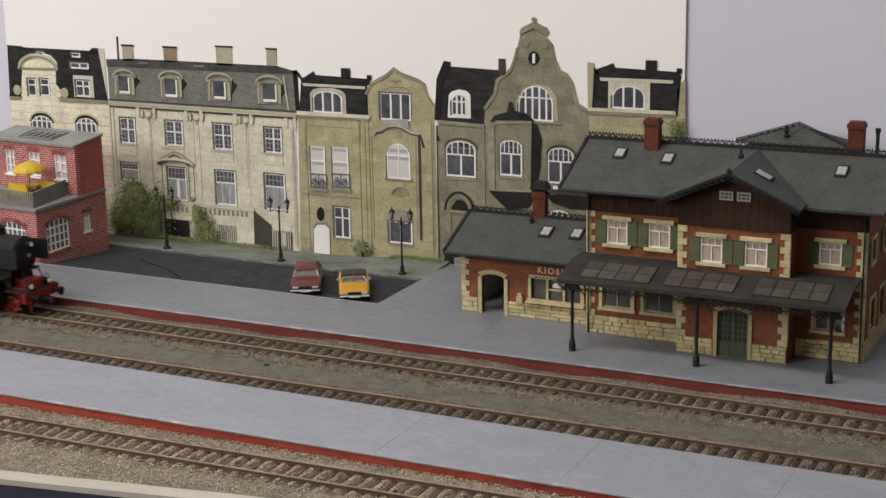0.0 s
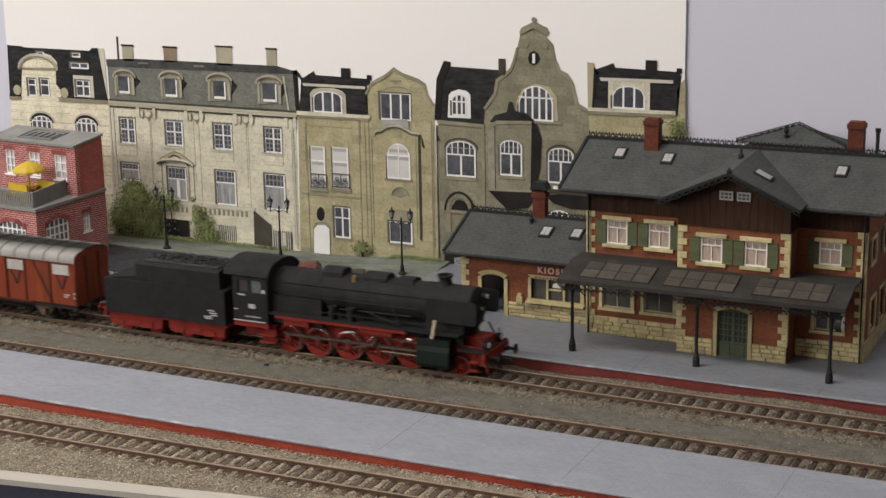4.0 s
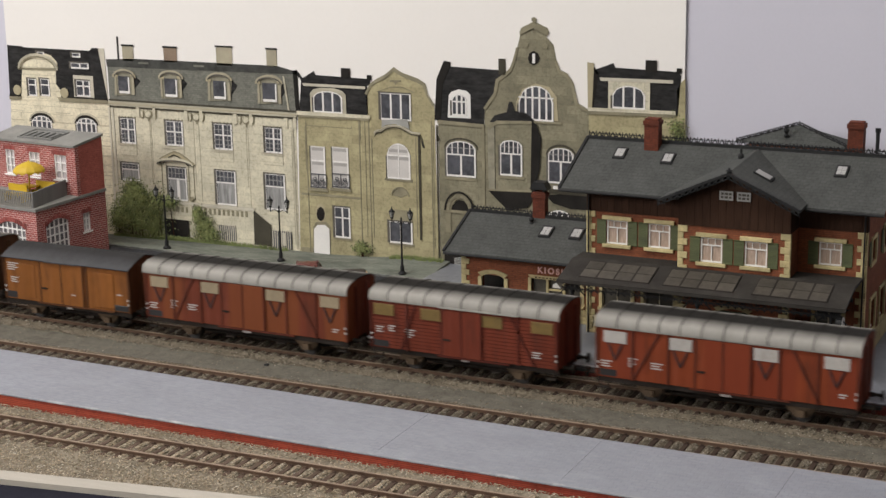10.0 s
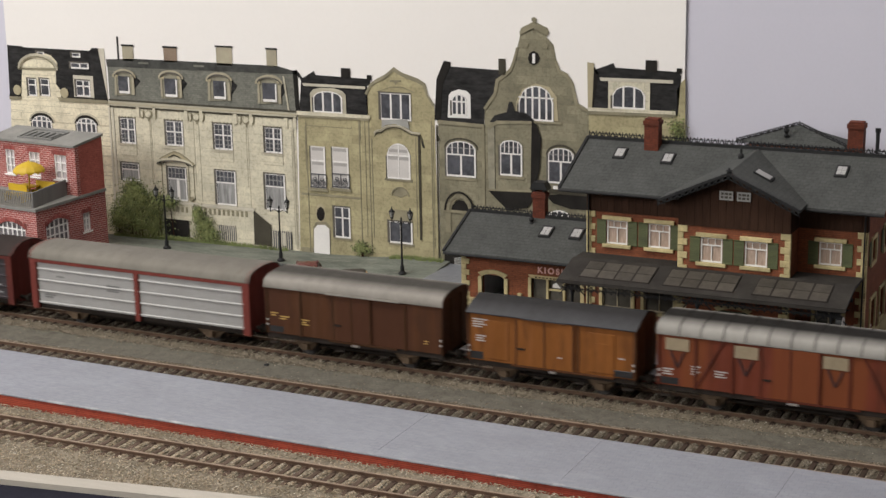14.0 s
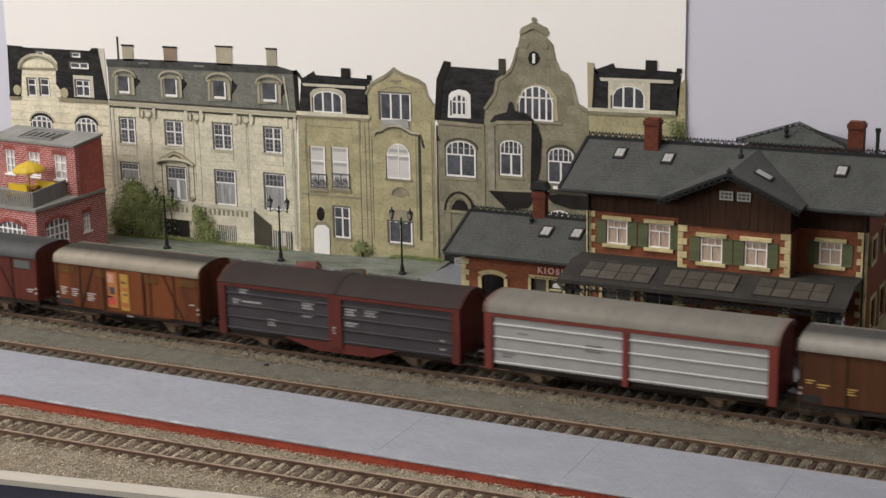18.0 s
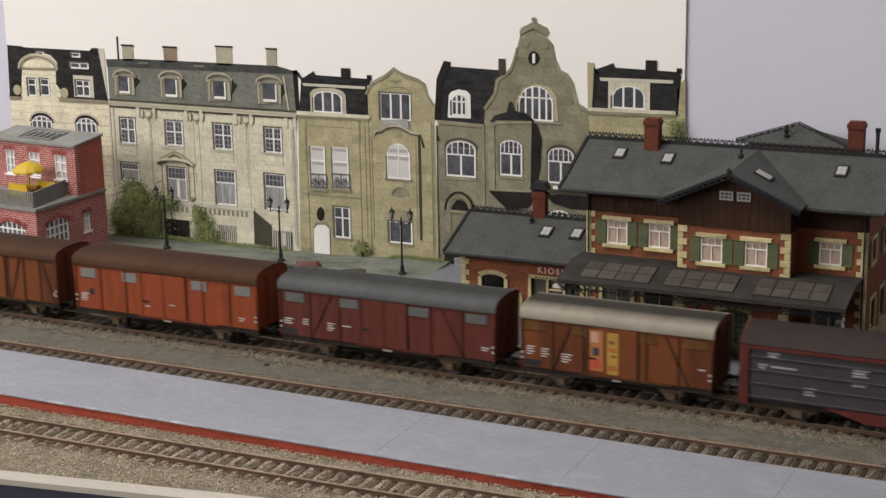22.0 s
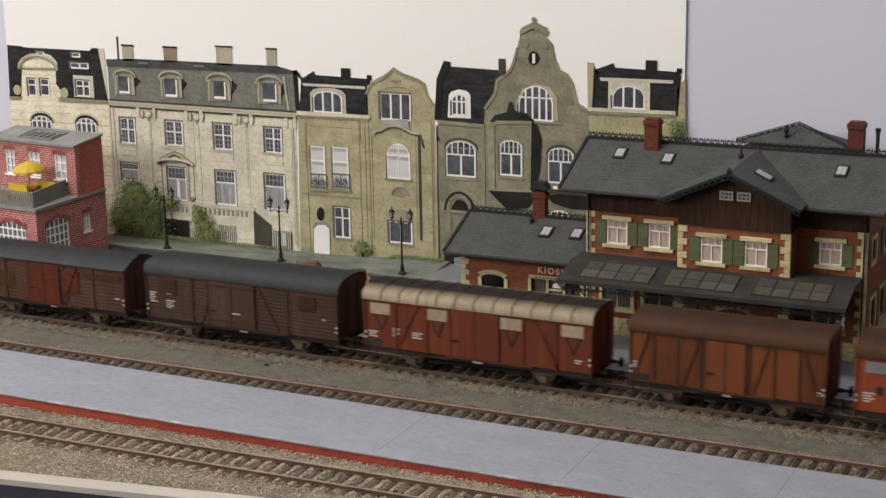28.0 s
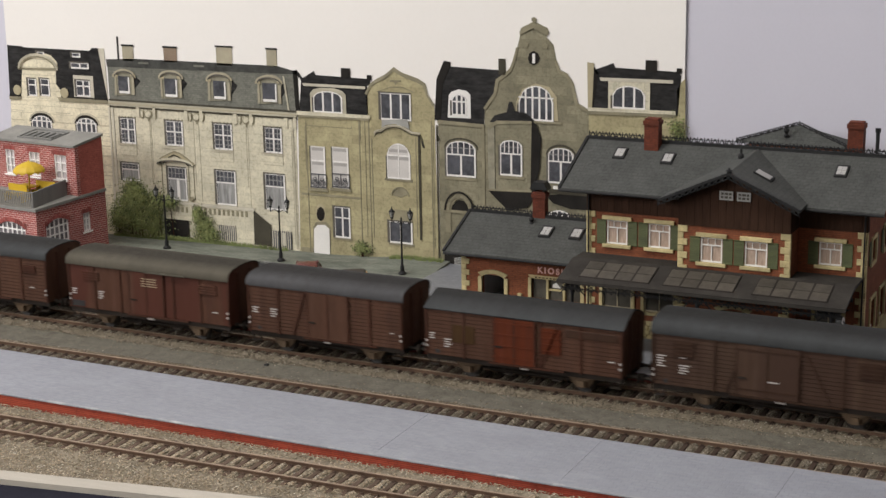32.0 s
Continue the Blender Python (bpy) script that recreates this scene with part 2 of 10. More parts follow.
M_PLATRED1 = coursed("platform_brick_old", (0.28, 0.052, 0.04), (0.19, 0.04, 0.033), (0.12, 0.03, 0.026), 3.1, 0.085, 0.02, 0.75)
M_BEDF = mat("ballast_bed_pale", (0.225, 0.188, 0.135), 0.95, var=0.3, big=1.5, fine=9, grain=0.5, relief=1.0, dirt=(0.33, 0.275, 0.20), much=0.5)
M_KERB = mat("kerb_grey", (0.10, 0.10, 0.09), 0.85, var=0.35, big=0.6, dirt=(0.5, 0.5, 0.48), much=0.5)
M_EDGE = mat("chipped_edge", (0.26, 0.265, 0.285), 0.35, var=0.1, big=0.7, fine=10, grain=0.3, relief=0.3, dirt=(0.75, 0.73, 0.70), much=0.65, stretch=(0.5, 1, 1))


# ---- the room: all but the back wall is unseen and assumed ----
BACK = 81.36  # the wall close behind the backdrop sheet


def room():
    g = G()
    w = lambda v: v * 87
    single("floor", G().box(w(-3.9), w(2.2), w(-1.2), w(1.2), w(-0.97), w(-0.92)), M_FLOORWOOD, (0, 0, 0), "brown wooden floor of the hobby room", kind="structure")
    single("ceiling", G().box(w(-3.9), w(2.2), w(-1.2), w(1.2), w(1.58), w(1.62)), M_ROOM, (0, 0, 0), "plain pale ceiling of the hobby room", kind="structure")
    single("wall_back", G().box(w(-3.9), w(2.2), BACK, BACK + 2.5, w(-0.92), w(1.58)), M_WALL, (0, 0, 0), "pale lavender white wall behind the layout", kind="structure")
    single("wall_left", G().box(w(-3.95), w(-3.9), w(-1.2), w(1.2), w(-0.92), w(1.58)), M_ROOM, (0, 0, 0), "plain pale side wall of the room", kind="structure")
    single("wall_right", G().box(w(2.2), w(2.25), w(-1.2), w(1.2), w(-0.92), w(1.58)), M_ROOM, (0, 0, 0), "plain pale side wall of the room", kind="structure")
    g = G()
    x0, x1, z0, z1 = w(-2.75), w(-1.15), w(0.55), w(1.48)
    for a in ((w(-3.9), x0, w(-0.92), w(1.58)), (x1, w(2.2), w(-0.92), w(1.58)), (x0, x1, w(-0.92), z0), (x0, x1, z1, w(1.58))):
        g.box(a[0], a[1], w(-1.25), w(-1.2), a[2], a[3])
    # unseen wall, added; its place follows the angle wanted for the window light
    single("wall_front", g, M_ROOM, (0, 0, 0), "unseen plain pale wall, added, with an opening for the window light", kind="structure")
    # legs carry the layout's board
    for x in (-295, -110, 60, 170):
        for y in (54, 79):
            single("table_leg", G().box(x - 2, x + 2, y - 2, y + 2, w(-0.92), -1.9), M_BOARD, (0, 0, 0), "square pale wooden leg under the layout board", "table leg", "legs of the layout table")


room()

XL, XR = -125.0, 75.0  # platforms from end to end
TL, TR = -310.0, 182.0  # the layout's board and its through track
RAIL1, RAIL2, RAIL3 = 64.97, 59.62, 51.33  # the three track centres


def line2(x):
    return RAIL2 + (x + 25) * 0.0107


def line3(x):
    return RAIL3 + (x + 25) * 0.027


EDGE, FRONT, SKEW = 54.229, 53.387, 0.1662  # back and front of the edge strip, which runs askew


def rim(x, base):
    """The layout's front: askew before the station, straight beyond."""
    return base + SKEW * min(max(x, -62.0), -28.0)


FOOT = ((XL, -0.1), (-66.0, -0.1), (-61.0, -0.04), (-56.0, 0.1), (-52.0, 0.13), (-47.0, 0.14), (-44.3, 0.27), (-41.5, 0.47), (-39.2, 0.5))  # pavement height along the houses


def ground():
    xs = (TL, -62.0, -28.0, TR)

    def band(p, q, z0, z1):
        return G().prism([(x, rim(x, p)) for x in xs] + [(x, rim(x, q)) for x in reversed(xs)], "z", z0, z1)
    g = G().prism([(x, rim(x, EDGE)) for x in xs] + [(TR, 81.35), (TL, 81.35)], "z", -1.9, -0.42)
    single("ground", g, M_BED, (0, 0, 0), "brown layout board with ballast bed", kind="structure")
    # edge board and dark fascia at the layout's front
    single("edge_board", band(FRONT, EDGE - 0.004, -1.9, -0.36), M_BOARD, (0, 0, 0), "pale unpainted wooden edge strip of the layout", kind="structure")
    single("fascia", band(FRONT - 16, FRONT - 0.004, -3.0, -0.60), M_NAVY, (0, 0, 0), "dark navy painted board before the edge strip", kind="structure")
    # cinder path between the first two tracks
    g = G().prism([(XL, 60.5), (XR, 61.9), (XR, 63.25), (XL, 63.25)], "z", -0.42, -0.245)
    single("cinder_path", g, M_CINDER, (0, 0, 0), "dark grey green cinder path between the tracks", kind="structure")
    # parking place, pavement strip under the backdrop
    single("road", G().box(XL, -39.2, 72.2, 77.95, -0.42, 0.12), M_ASPHALT, (0, 0, 0), "dark asphalt parking place behind the platform", kind="structure")
    g = G()
    for x, zb in FOOT:
        g.v += [(x, 77.95, -0.42), (x, 77.95, 0.2), (x, 78.05, 0.26), (x, 81.1, zb), (x, 81.19, zb), (x, 81.19, -0.42)]
    n = len(FOOT)
    g.f += [(0, 1, 2, 3, 4, 5), tuple(range(6 * n - 1, 6 * n - 7, -1))]
    for k in range(n - 1):
        g.f += [(6 * k + i, 6 * k + (i + 1) % 6, 6 * k + (i + 1) % 6 + 6, 6 * k + i + 6) for i in range(6)]
    single("pavement", g, M_PAVE, (0, 0, 0), "worn grey green pavement strip along the houses", kind="structure")
    single("kerb", G().box(-66, -39.25, 77.9, 77.96, 0.1, 0.235), M_KERB, (0, 0, 0), "thin worn kerb along the pavement", kind="structure")


ground()


def platform(name, pts, z0, z1, label, m):
    th = tagged(new(name), label, "platform", kind="structure")
    part("slab", G().prism(pts, "z", z0, z1), m, th, "smooth grey painted platform top")
    return th


def platforms():
    p1 = platform("platform_1", [(XL, 66.72), (XR, 66.72), (XR, 81.15), (-39.2, 81.15), (-39.2, 72.2), (XL, 72.2)], 0.30, 0.35, "grey station platform with a red brick edge", M_PLAT1)
    part("edge_wall", G().box(XL, XR, 66.76, 67.3, -0.42, 0.299), M_PLATRED1, p1, "red brick platform edge")
    part("fill", G().box(XL, -39.3, 67.31, 72.1, -0.42, 0.299), M_PLAT, p1)
    part("fill", G().box(-39.3, XR, 67.31, 81.14, -0.42, 0.299), M_PLAT, p1)
    p2 = platform("platform_2", [(XL, 52.75), (XR, 53.1), (XR, 58.3), (XL, 57.95)], 0.30, 0.35, "grey island platform with a red brick edge", M_PLAT)
    part("edge_wall", G().prism([(XL, 52.8), (XR, 53.15), (XR, 53.5), (XL, 53.15)], "z", -0.42, 0.299), M_PLATRED, p2, "red brick platform edge")
    part("fill", G().prism([(XL, 53.16), (XR, 53.51), (XR, 58.25), (XL, 57.9)], "z", -0.42, 0.299), M_PLAT, p2)
    part("edge_strip", G().box(XL, -39.2, 72.08, 72.21, 0.3, 0.354), M_EDGE, p1, "worn edge with chipped pale paint")
    part("edge_strip", G().box(XL, XR, 66.715, 66.86, 0.3, 0.354), M_EDGE, p1, "worn edge with chipped pale paint")
    part("edge_strip", G().prism([(XL, 52.745), (XR, 53.095), (XR, 53.26), (XL, 52.91)], "z", 0.3, 0.354), M_EDGE, p2, "worn edge with chipped pale paint")
    part("joint", G().box(XL, XR, 67.52, 67.545, 0.345, 0.354), M_JOINT, p1, "thin dark joint")
    for x in (-23.2, -31.9, -14.6):
        part("joint", G().box(x - 0.014, x + 0.014, 66.8, 71.6, 0.345, 0.354), M_JOINT, p1, "thin dark joint")
    for x in (-29.2, -21.3, -13.4):
        part("joint", G().box(x - 0.011, x + 0.011, 53.5, 57.95, 0.345, 0.354), M_JOINT, p2, "thin dark joint")


platforms()


def track(name, line, x0, x1, label):
    th = tagged(new(name), label, "track", kind="structure")
    slope = (line(0) - line(-10)) / 10
    a = math.degrees(math.atan(slope))
    for off in (-0.755, 0.755):
        g, top = G(), G()
        ya, yb = line(x0) + off, line(x1) + off
        for w, z0, z1 in ((0.11, -0.17, -0.15), (0.04, -0.15, -0.05), (0.075, -0.05, -0.006)):
            g.prism([(x0, ya - w), (x1, yb - w), (x1, yb + w), (x0, ya + w)], "z", z0, z1)
        top.prism([(x0, ya - 0.06), (x1, yb - 0.06), (x1, yb + 0.06), (x0, ya + 0.06)], "z", -0.006, 0.0)
        r = part("rail", g, M_RUST, th, "rust brown rail with a worn bright head")
        part("rail_head", top, M_RAILTOP, r)
    return th, a


TRACKS = [
    track("track_1", lambda x: RAIL1, TL, TR, "model track with brown sleepers and rusty rails"),
    track("track_2", line2, XL, XR, "model track with brown sleepers beside the island platform"),
    track("track_3", line3, XL, 10, "model track with brown sleepers in pale gravel"),
]


# ---- station building ----
ST0 = 0.35  # the platform's top


def wall_grid(x0, x1, z0, z1, y0, y1, holes, g=None, axis="y"):
    """A wall with openings that go through it; holes: (x0, x1, z0, z1)."""
    g = g or G()
    xs = sorted({x0, x1, *[v for h in holes for v in h[:2] if x0 < v < x1]})
    for a, b in zip(xs, xs[1:]):
        cuts = sorted((max(h[2], z0), min(h[3], z1)) for h in holes if h[0] < (a + b) / 2 < h[1])
        z = z0
        for c, d in cuts + [(z1, z1)]:
            if c > z + 1e-6:
                g.box(a, b, y0, y1, z, c) if axis == "y" else g.box(y0, y1, a, b, z, c)
            z = max(z, d)
    return g


def ring_bars(x, y, z, r, n=10, w=0.03):
    """A small iron ring, as vertices and faces."""
    g = G()
    for i in range(n):
        a, b = 2 * math.pi * i / n, 2 * math.pi * (i + 1) / n
        g.bar((x + r * math.cos(a), y, z + r * math.sin(a)), (x + r * math.cos(b), y, z + r * math.sin(b)), w)
    return g.v, g.f


def stones(parent, x0, x1, z0, z1, y, rows, depth=0.07, seed=1, short=0.38, long=0.85):
    """A plinth of single squared stones."""
    rnd = random.Random(seed)
    cuts = []
    for r in range(rows):
        cuts = [0.0] + [(k + rnd.uniform(-0.16, 0.16)) / rows for k in range(1, rows)] + [1.0] if r == 0 else cuts
        za, zb = z0 + (z1 - z0) * cuts[r], z0 + (z1 - z0) * cuts[r + 1]
        x = x0
        while x < x1 - 0.05:
            w = rnd.uniform(short, long)
            e = x1 if x + w > x1 - 0.3 else x + w
            part("stone", G().cbox(x + 0.012, e - 0.012, y - depth - rnd.uniform(0, 0.05), y, za + 0.008, zb - 0.008, 0.03), M_STONE, parent)
            x = e


def quoins(parent, x, z0, z1, y, side, tall=0.31):
    """Corner stones, long and short in turn; side: +1 when they run to higher x."""
    n = round((z1 - z0) / tall)
    h = (z1 - z0) / n
    for i in range(n):
        w = 0.44 if i % 2 == 0 else 0.25
        a, b = (x - 0.03, x + w) if side > 0 else (x - w, x + 0.03)
        part("quoin", G().cbox(a, b, y - 0.05, y + 0.12, z0 + i * h + 0.006, z0 + (i + 1) * h - 0.006, 0.02), M_STONE, parent)


def sash(parent, x0, x1, z0, z1, y, curtain=True, transom=0.68, mull=1, bars=3, wood=None):
    """Casement set in an opening, white unless wood says otherwise."""
    wood = wood or M_WHITE
    win = part("window", G().box(x0, x1, y + 0.02, y + 0.07, z0, z0 + 0.07).box(x0, x1, y + 0.02, y + 0.07, z1 - 0.07, z1).box(x0, x0 + 0.07, y + 0.02, y + 0.07, z0 + 0.07, z1 - 0.07).box(x1 - 0.07, x1, y + 0.02, y + 0.07, z0 + 0.07, z1 - 0.07), wood, parent, "white wooden window frame")
    zt = z0 + (z1 - z0) * transom
    part("transom", G().box(x0 + 0.07, x1 - 0.07, y + 0.025, y + 0.065, zt - 0.025, zt + 0.025), wood, win)
    for i in range(mull):
        x = x0 + (x1 - x0) * (i + 1) / (mull + 1)
        part("mullion", G().box(x - 0.025, x + 0.025, y + 0.028, y + 0.062, z0 + 0.07, zt - 0.025), wood, win)
    for i in range(bars - 1):
        x = x0 + (x1 - x0) * (i + 1) / bars
        part("glazing_bar", G().box(x - 0.015, x + 0.015, y + 0.03, y + 0.06, zt + 0.025, z1 - 0.07), wood, win)
    part("pane", G().box(x0 + 0.03, x1 - 0.03, y + 0.075, y + 0.085, z0 + 0.03, z1 - 0.03), M_CURTAIN if curtain else M_GLASS, win, "pane with a pale curtain" if curtain else "dark pane")
    return win


def dressed(parent, x0, x1, z0, z1, y, shutters=True, curtain=True):
    """An upper window with stone lintel, sill and green shutters."""
    win = sash(parent, x0, x1, z0, z1, y, curtain)
    part("lintel", G().cbox(x0 - 0.22, x1 + 0.22, y - 0.11, y + 0.05, z1, z1 + 0.2, 0.02), M_STONE, win, "yellow stone lintel")
    part("sill", G().cbox(x0 - 0.2, x1 + 0.2, y - 0.13, y + 0.05, z0 - 0.17, z0, 0.02), M_STONE, win, "yellow stone sill")
    if shutters:
        for a, b in ((x0 - 0.5, x0 - 0.03), (x1 + 0.03, x1 + 0.5)):
            n, step = 12, (z1 - z0 - 0.12) / 12
            prof = [(y - 0.003, z0 - 0.02), (y - 0.056, z0 - 0.02), (y - 0.056, z0 + 0.05)]
            for i in range(n):
                prof += [(y - 0.052, z0 + 0.055 + step * i), (y - 0.032, z0 + 0.04 + step * (i + 1))]
            prof += [(y - 0.056, z1 - 0.06), (y - 0.056, z1), (y - 0.003, z1)]
            g = G().prism(prof, "x", a, b)
            part("shutter", g, M_SHUTTER, win, "green louvred shutter")


# white gable window frames, with the gable's shade mixed into the colour
M_SHADEDW = mat("shaded_white_window", (0.30, 0.29, 0.27), 0.7, var=0.1)
M_CREAMW = mat("cream_window", (0.42, 0.36, 0.24), 0.7, var=0.1)


def stone_frame(parent, x0, x1, z0, z1, y, w=0.16, arch=0.0, sill=True, name="surround"):
    """A yellow stone surround, with an arched head when arch is above 0."""
    g = G()
    g.box(x0 - w, x0, y - 0.09, y + 0.1, z0, z1)
    g.box(x1, x1 + w, y - 0.09, y + 0.1, z0, z1)
    n = 8
    c = (x0 + x1) / 2
    hw = (x1 - x0) / 2
    lo = [(c + hw * (2 * i / n - 1), z1 + arch * (1 - (2 * i / n - 1) ** 2)) for i in range(n + 1)]
    hi = [(c + (hw + w) * (2 * i / n - 1), z1 + w + arch * (1 - (2 * i / n - 1) ** 2)) for i in range(n, -1, -1)]
    for i in range(n):
        g.prism([lo[i], lo[i + 1], hi[n - i - 1], hi[n - i]], "y", y - 0.09, y + 0.1)
    if sill:
        g.box(x0 - w - 0.05, x1 + w + 0.05, y - 0.14, y + 0.1, z0 - 0.15, z0)
    return part(name, g, M_STONE, parent, "yellow stone surround")


def lattice(parent, p0, p1, h, n, name="ridge_ornament", y=None):
    """Iron cresting: a rail with a row of little arches and spikes."""
    g = G()
    p0, p1 = Vector(p0), Vector(p1)
    up = Vector((0, 0, 1))
    g.bar(p0 + up * 0.04, p1 + up * 0.04, 0.05)
    g.bar(p0 + up * h * 0.72, p1 + up * h * 0.72, 0.035)
    for i in range(n):
        a, b = p0.lerp(p1, i / n), p0.lerp(p1, (i + 1) / n)
        m = a.lerp(b, 0.5)
        g.bar(a, m + up * h * 0.95, 0.05)
        g.bar(m + up * h * 0.95, b, 0.05)
        g.bar(a, a + up * h * 1.05, 0.045)
    return part(name, g, M_IRON, parent, "black cast iron ridge cresting")


def sloped(p, q, r, s, t=0.12):
    """A roof slab through four corners, its thickness downward."""
    g = G()
    v = [p, q, r, s] + [(a[0], a[1], a[2] - t) for a in (p, q, r, s)]
    return g.add(v, [(0, 1, 2, 3), (7, 6, 5, 4), (0, 4, 5, 1), (1, 5, 6, 2), (2, 6, 7, 3), (3, 7, 4, 0)])


M_SKYPANE = mat("skylight_pane", (0.36, 0.35, 0.335), 0.4, var=0.15)


def skylight(parent, x, y, z, slope, w=0.58, d=0.78):
    """A four-paned skylight lying on a front slope."""
    def at(u, v, up):
        return (x + u, y + v, z + v * slope + up)
    f = G()
    f.add([at(-w / 2, -d / 2, 0), at(w / 2, -d / 2, 0), at(w / 2, d / 2, 0), at(-w / 2, d / 2, 0), at(-w / 2, -d / 2, 0.1), at(w / 2, -d / 2, 0.1), at(w / 2, d / 2, 0.1), at(-w / 2, d / 2, 0.1)],
          [(0, 1, 2, 3), (4, 5, 6, 7), (0, 1, 5, 4), (1, 2, 6, 5), (2, 3, 7, 6), (3, 0, 4, 7)])
    s = part("skylight", f, M_IRON, parent, "small dark framed skylight")
    for i in (0, 1):
        for j in (0, 1):
            a, b = -w * 0.36 + i * w * 0.37, -w * 0.02 + i * w * 0.37
            c, e = -d * 0.36 + j * d * 0.37, -d * 0.02 + j * d * 0.37
            part("pane", G().add([at(a, c, 0.11), at(b, c, 0.11), at(b, e, 0.11), at(a, e, 0.11), at(a, c, 0.09), at(b, c, 0.09), at(b, e, 0.09), at(a, e, 0.09)], [(0, 1, 2, 3), (4, 5, 6, 7), (0, 1, 5, 4), (1, 2, 6, 5), (2, 3, 7, 6), (3, 0, 4, 7)]), M_SKYPANE, s)


def chimney(parent, x, y, z0, z1, w=0.72, d=0.6, cap=True, hood=False):
    c = part("chimney", G().box(x - w / 2, x + w / 2, y - d / 2, y + d / 2, z0, z1 - 0.32).box(x - w / 2 - 0.05, x + w / 2 + 0.05, y - d / 2 - 0.05, y + d / 2 + 0.05, z1 - 0.32, z1 - 0.1).box(x - w / 2 + 0.02, x + w / 2 - 0.02, y - d / 2 + 0.02, y + d / 2 - 0.02, z1 - 0.1, z1), M_CHIM, parent, "red brick chimney")
    if hood:
        part("hood", G().prism([(x - w * 0.75, z1 + 0.12), (x + w * 0.75, z1 + 0.12), (x + w * 0.42, z1 + 0.5), (x - w * 0.42, z1 + 0.5)], "y", y - d * 0.6, y + d * 0.6).box(x - w / 2 + 0.05, x - w / 2 + 0.13, y - d / 2, y + d / 2, z1, z1 + 0.12).box(x + w / 2 - 0.13, x + w / 2 - 0.05, y - d / 2, y + d / 2, z1, z1 + 0.12), M_IRON, c, "dark sheet metal hood")
    return c


def finial(parent, x, y, z, h=0.7, name="finial"):
    part(name, G().lathe([(0.10, 0), (0.14, h * 0.15), (0.07, h * 0.3), (0.16, h * 0.5), (0.13, h * 0.65), (0.05, h * 0.72), (0.07, h * 0.85), (0.01, h)], origin=(x, y, z), n=8).smooth(), M_IRON, parent, "dark cast finial")


M_CHIM = coursed("chimney_brick", (0.165, 0.044, 0.022), (0.115, 0.033, 0.018), (0.10, 0.03, 0.02), 0.26, 0.085, 0.012)
SLOPE = 0.463
EAVE, RIDGE_Y, RIDGE_Z = 7.68, 75.0, 9.5


def roof_z(y):
    return EAVE + (y - 71.1) * SLOPE


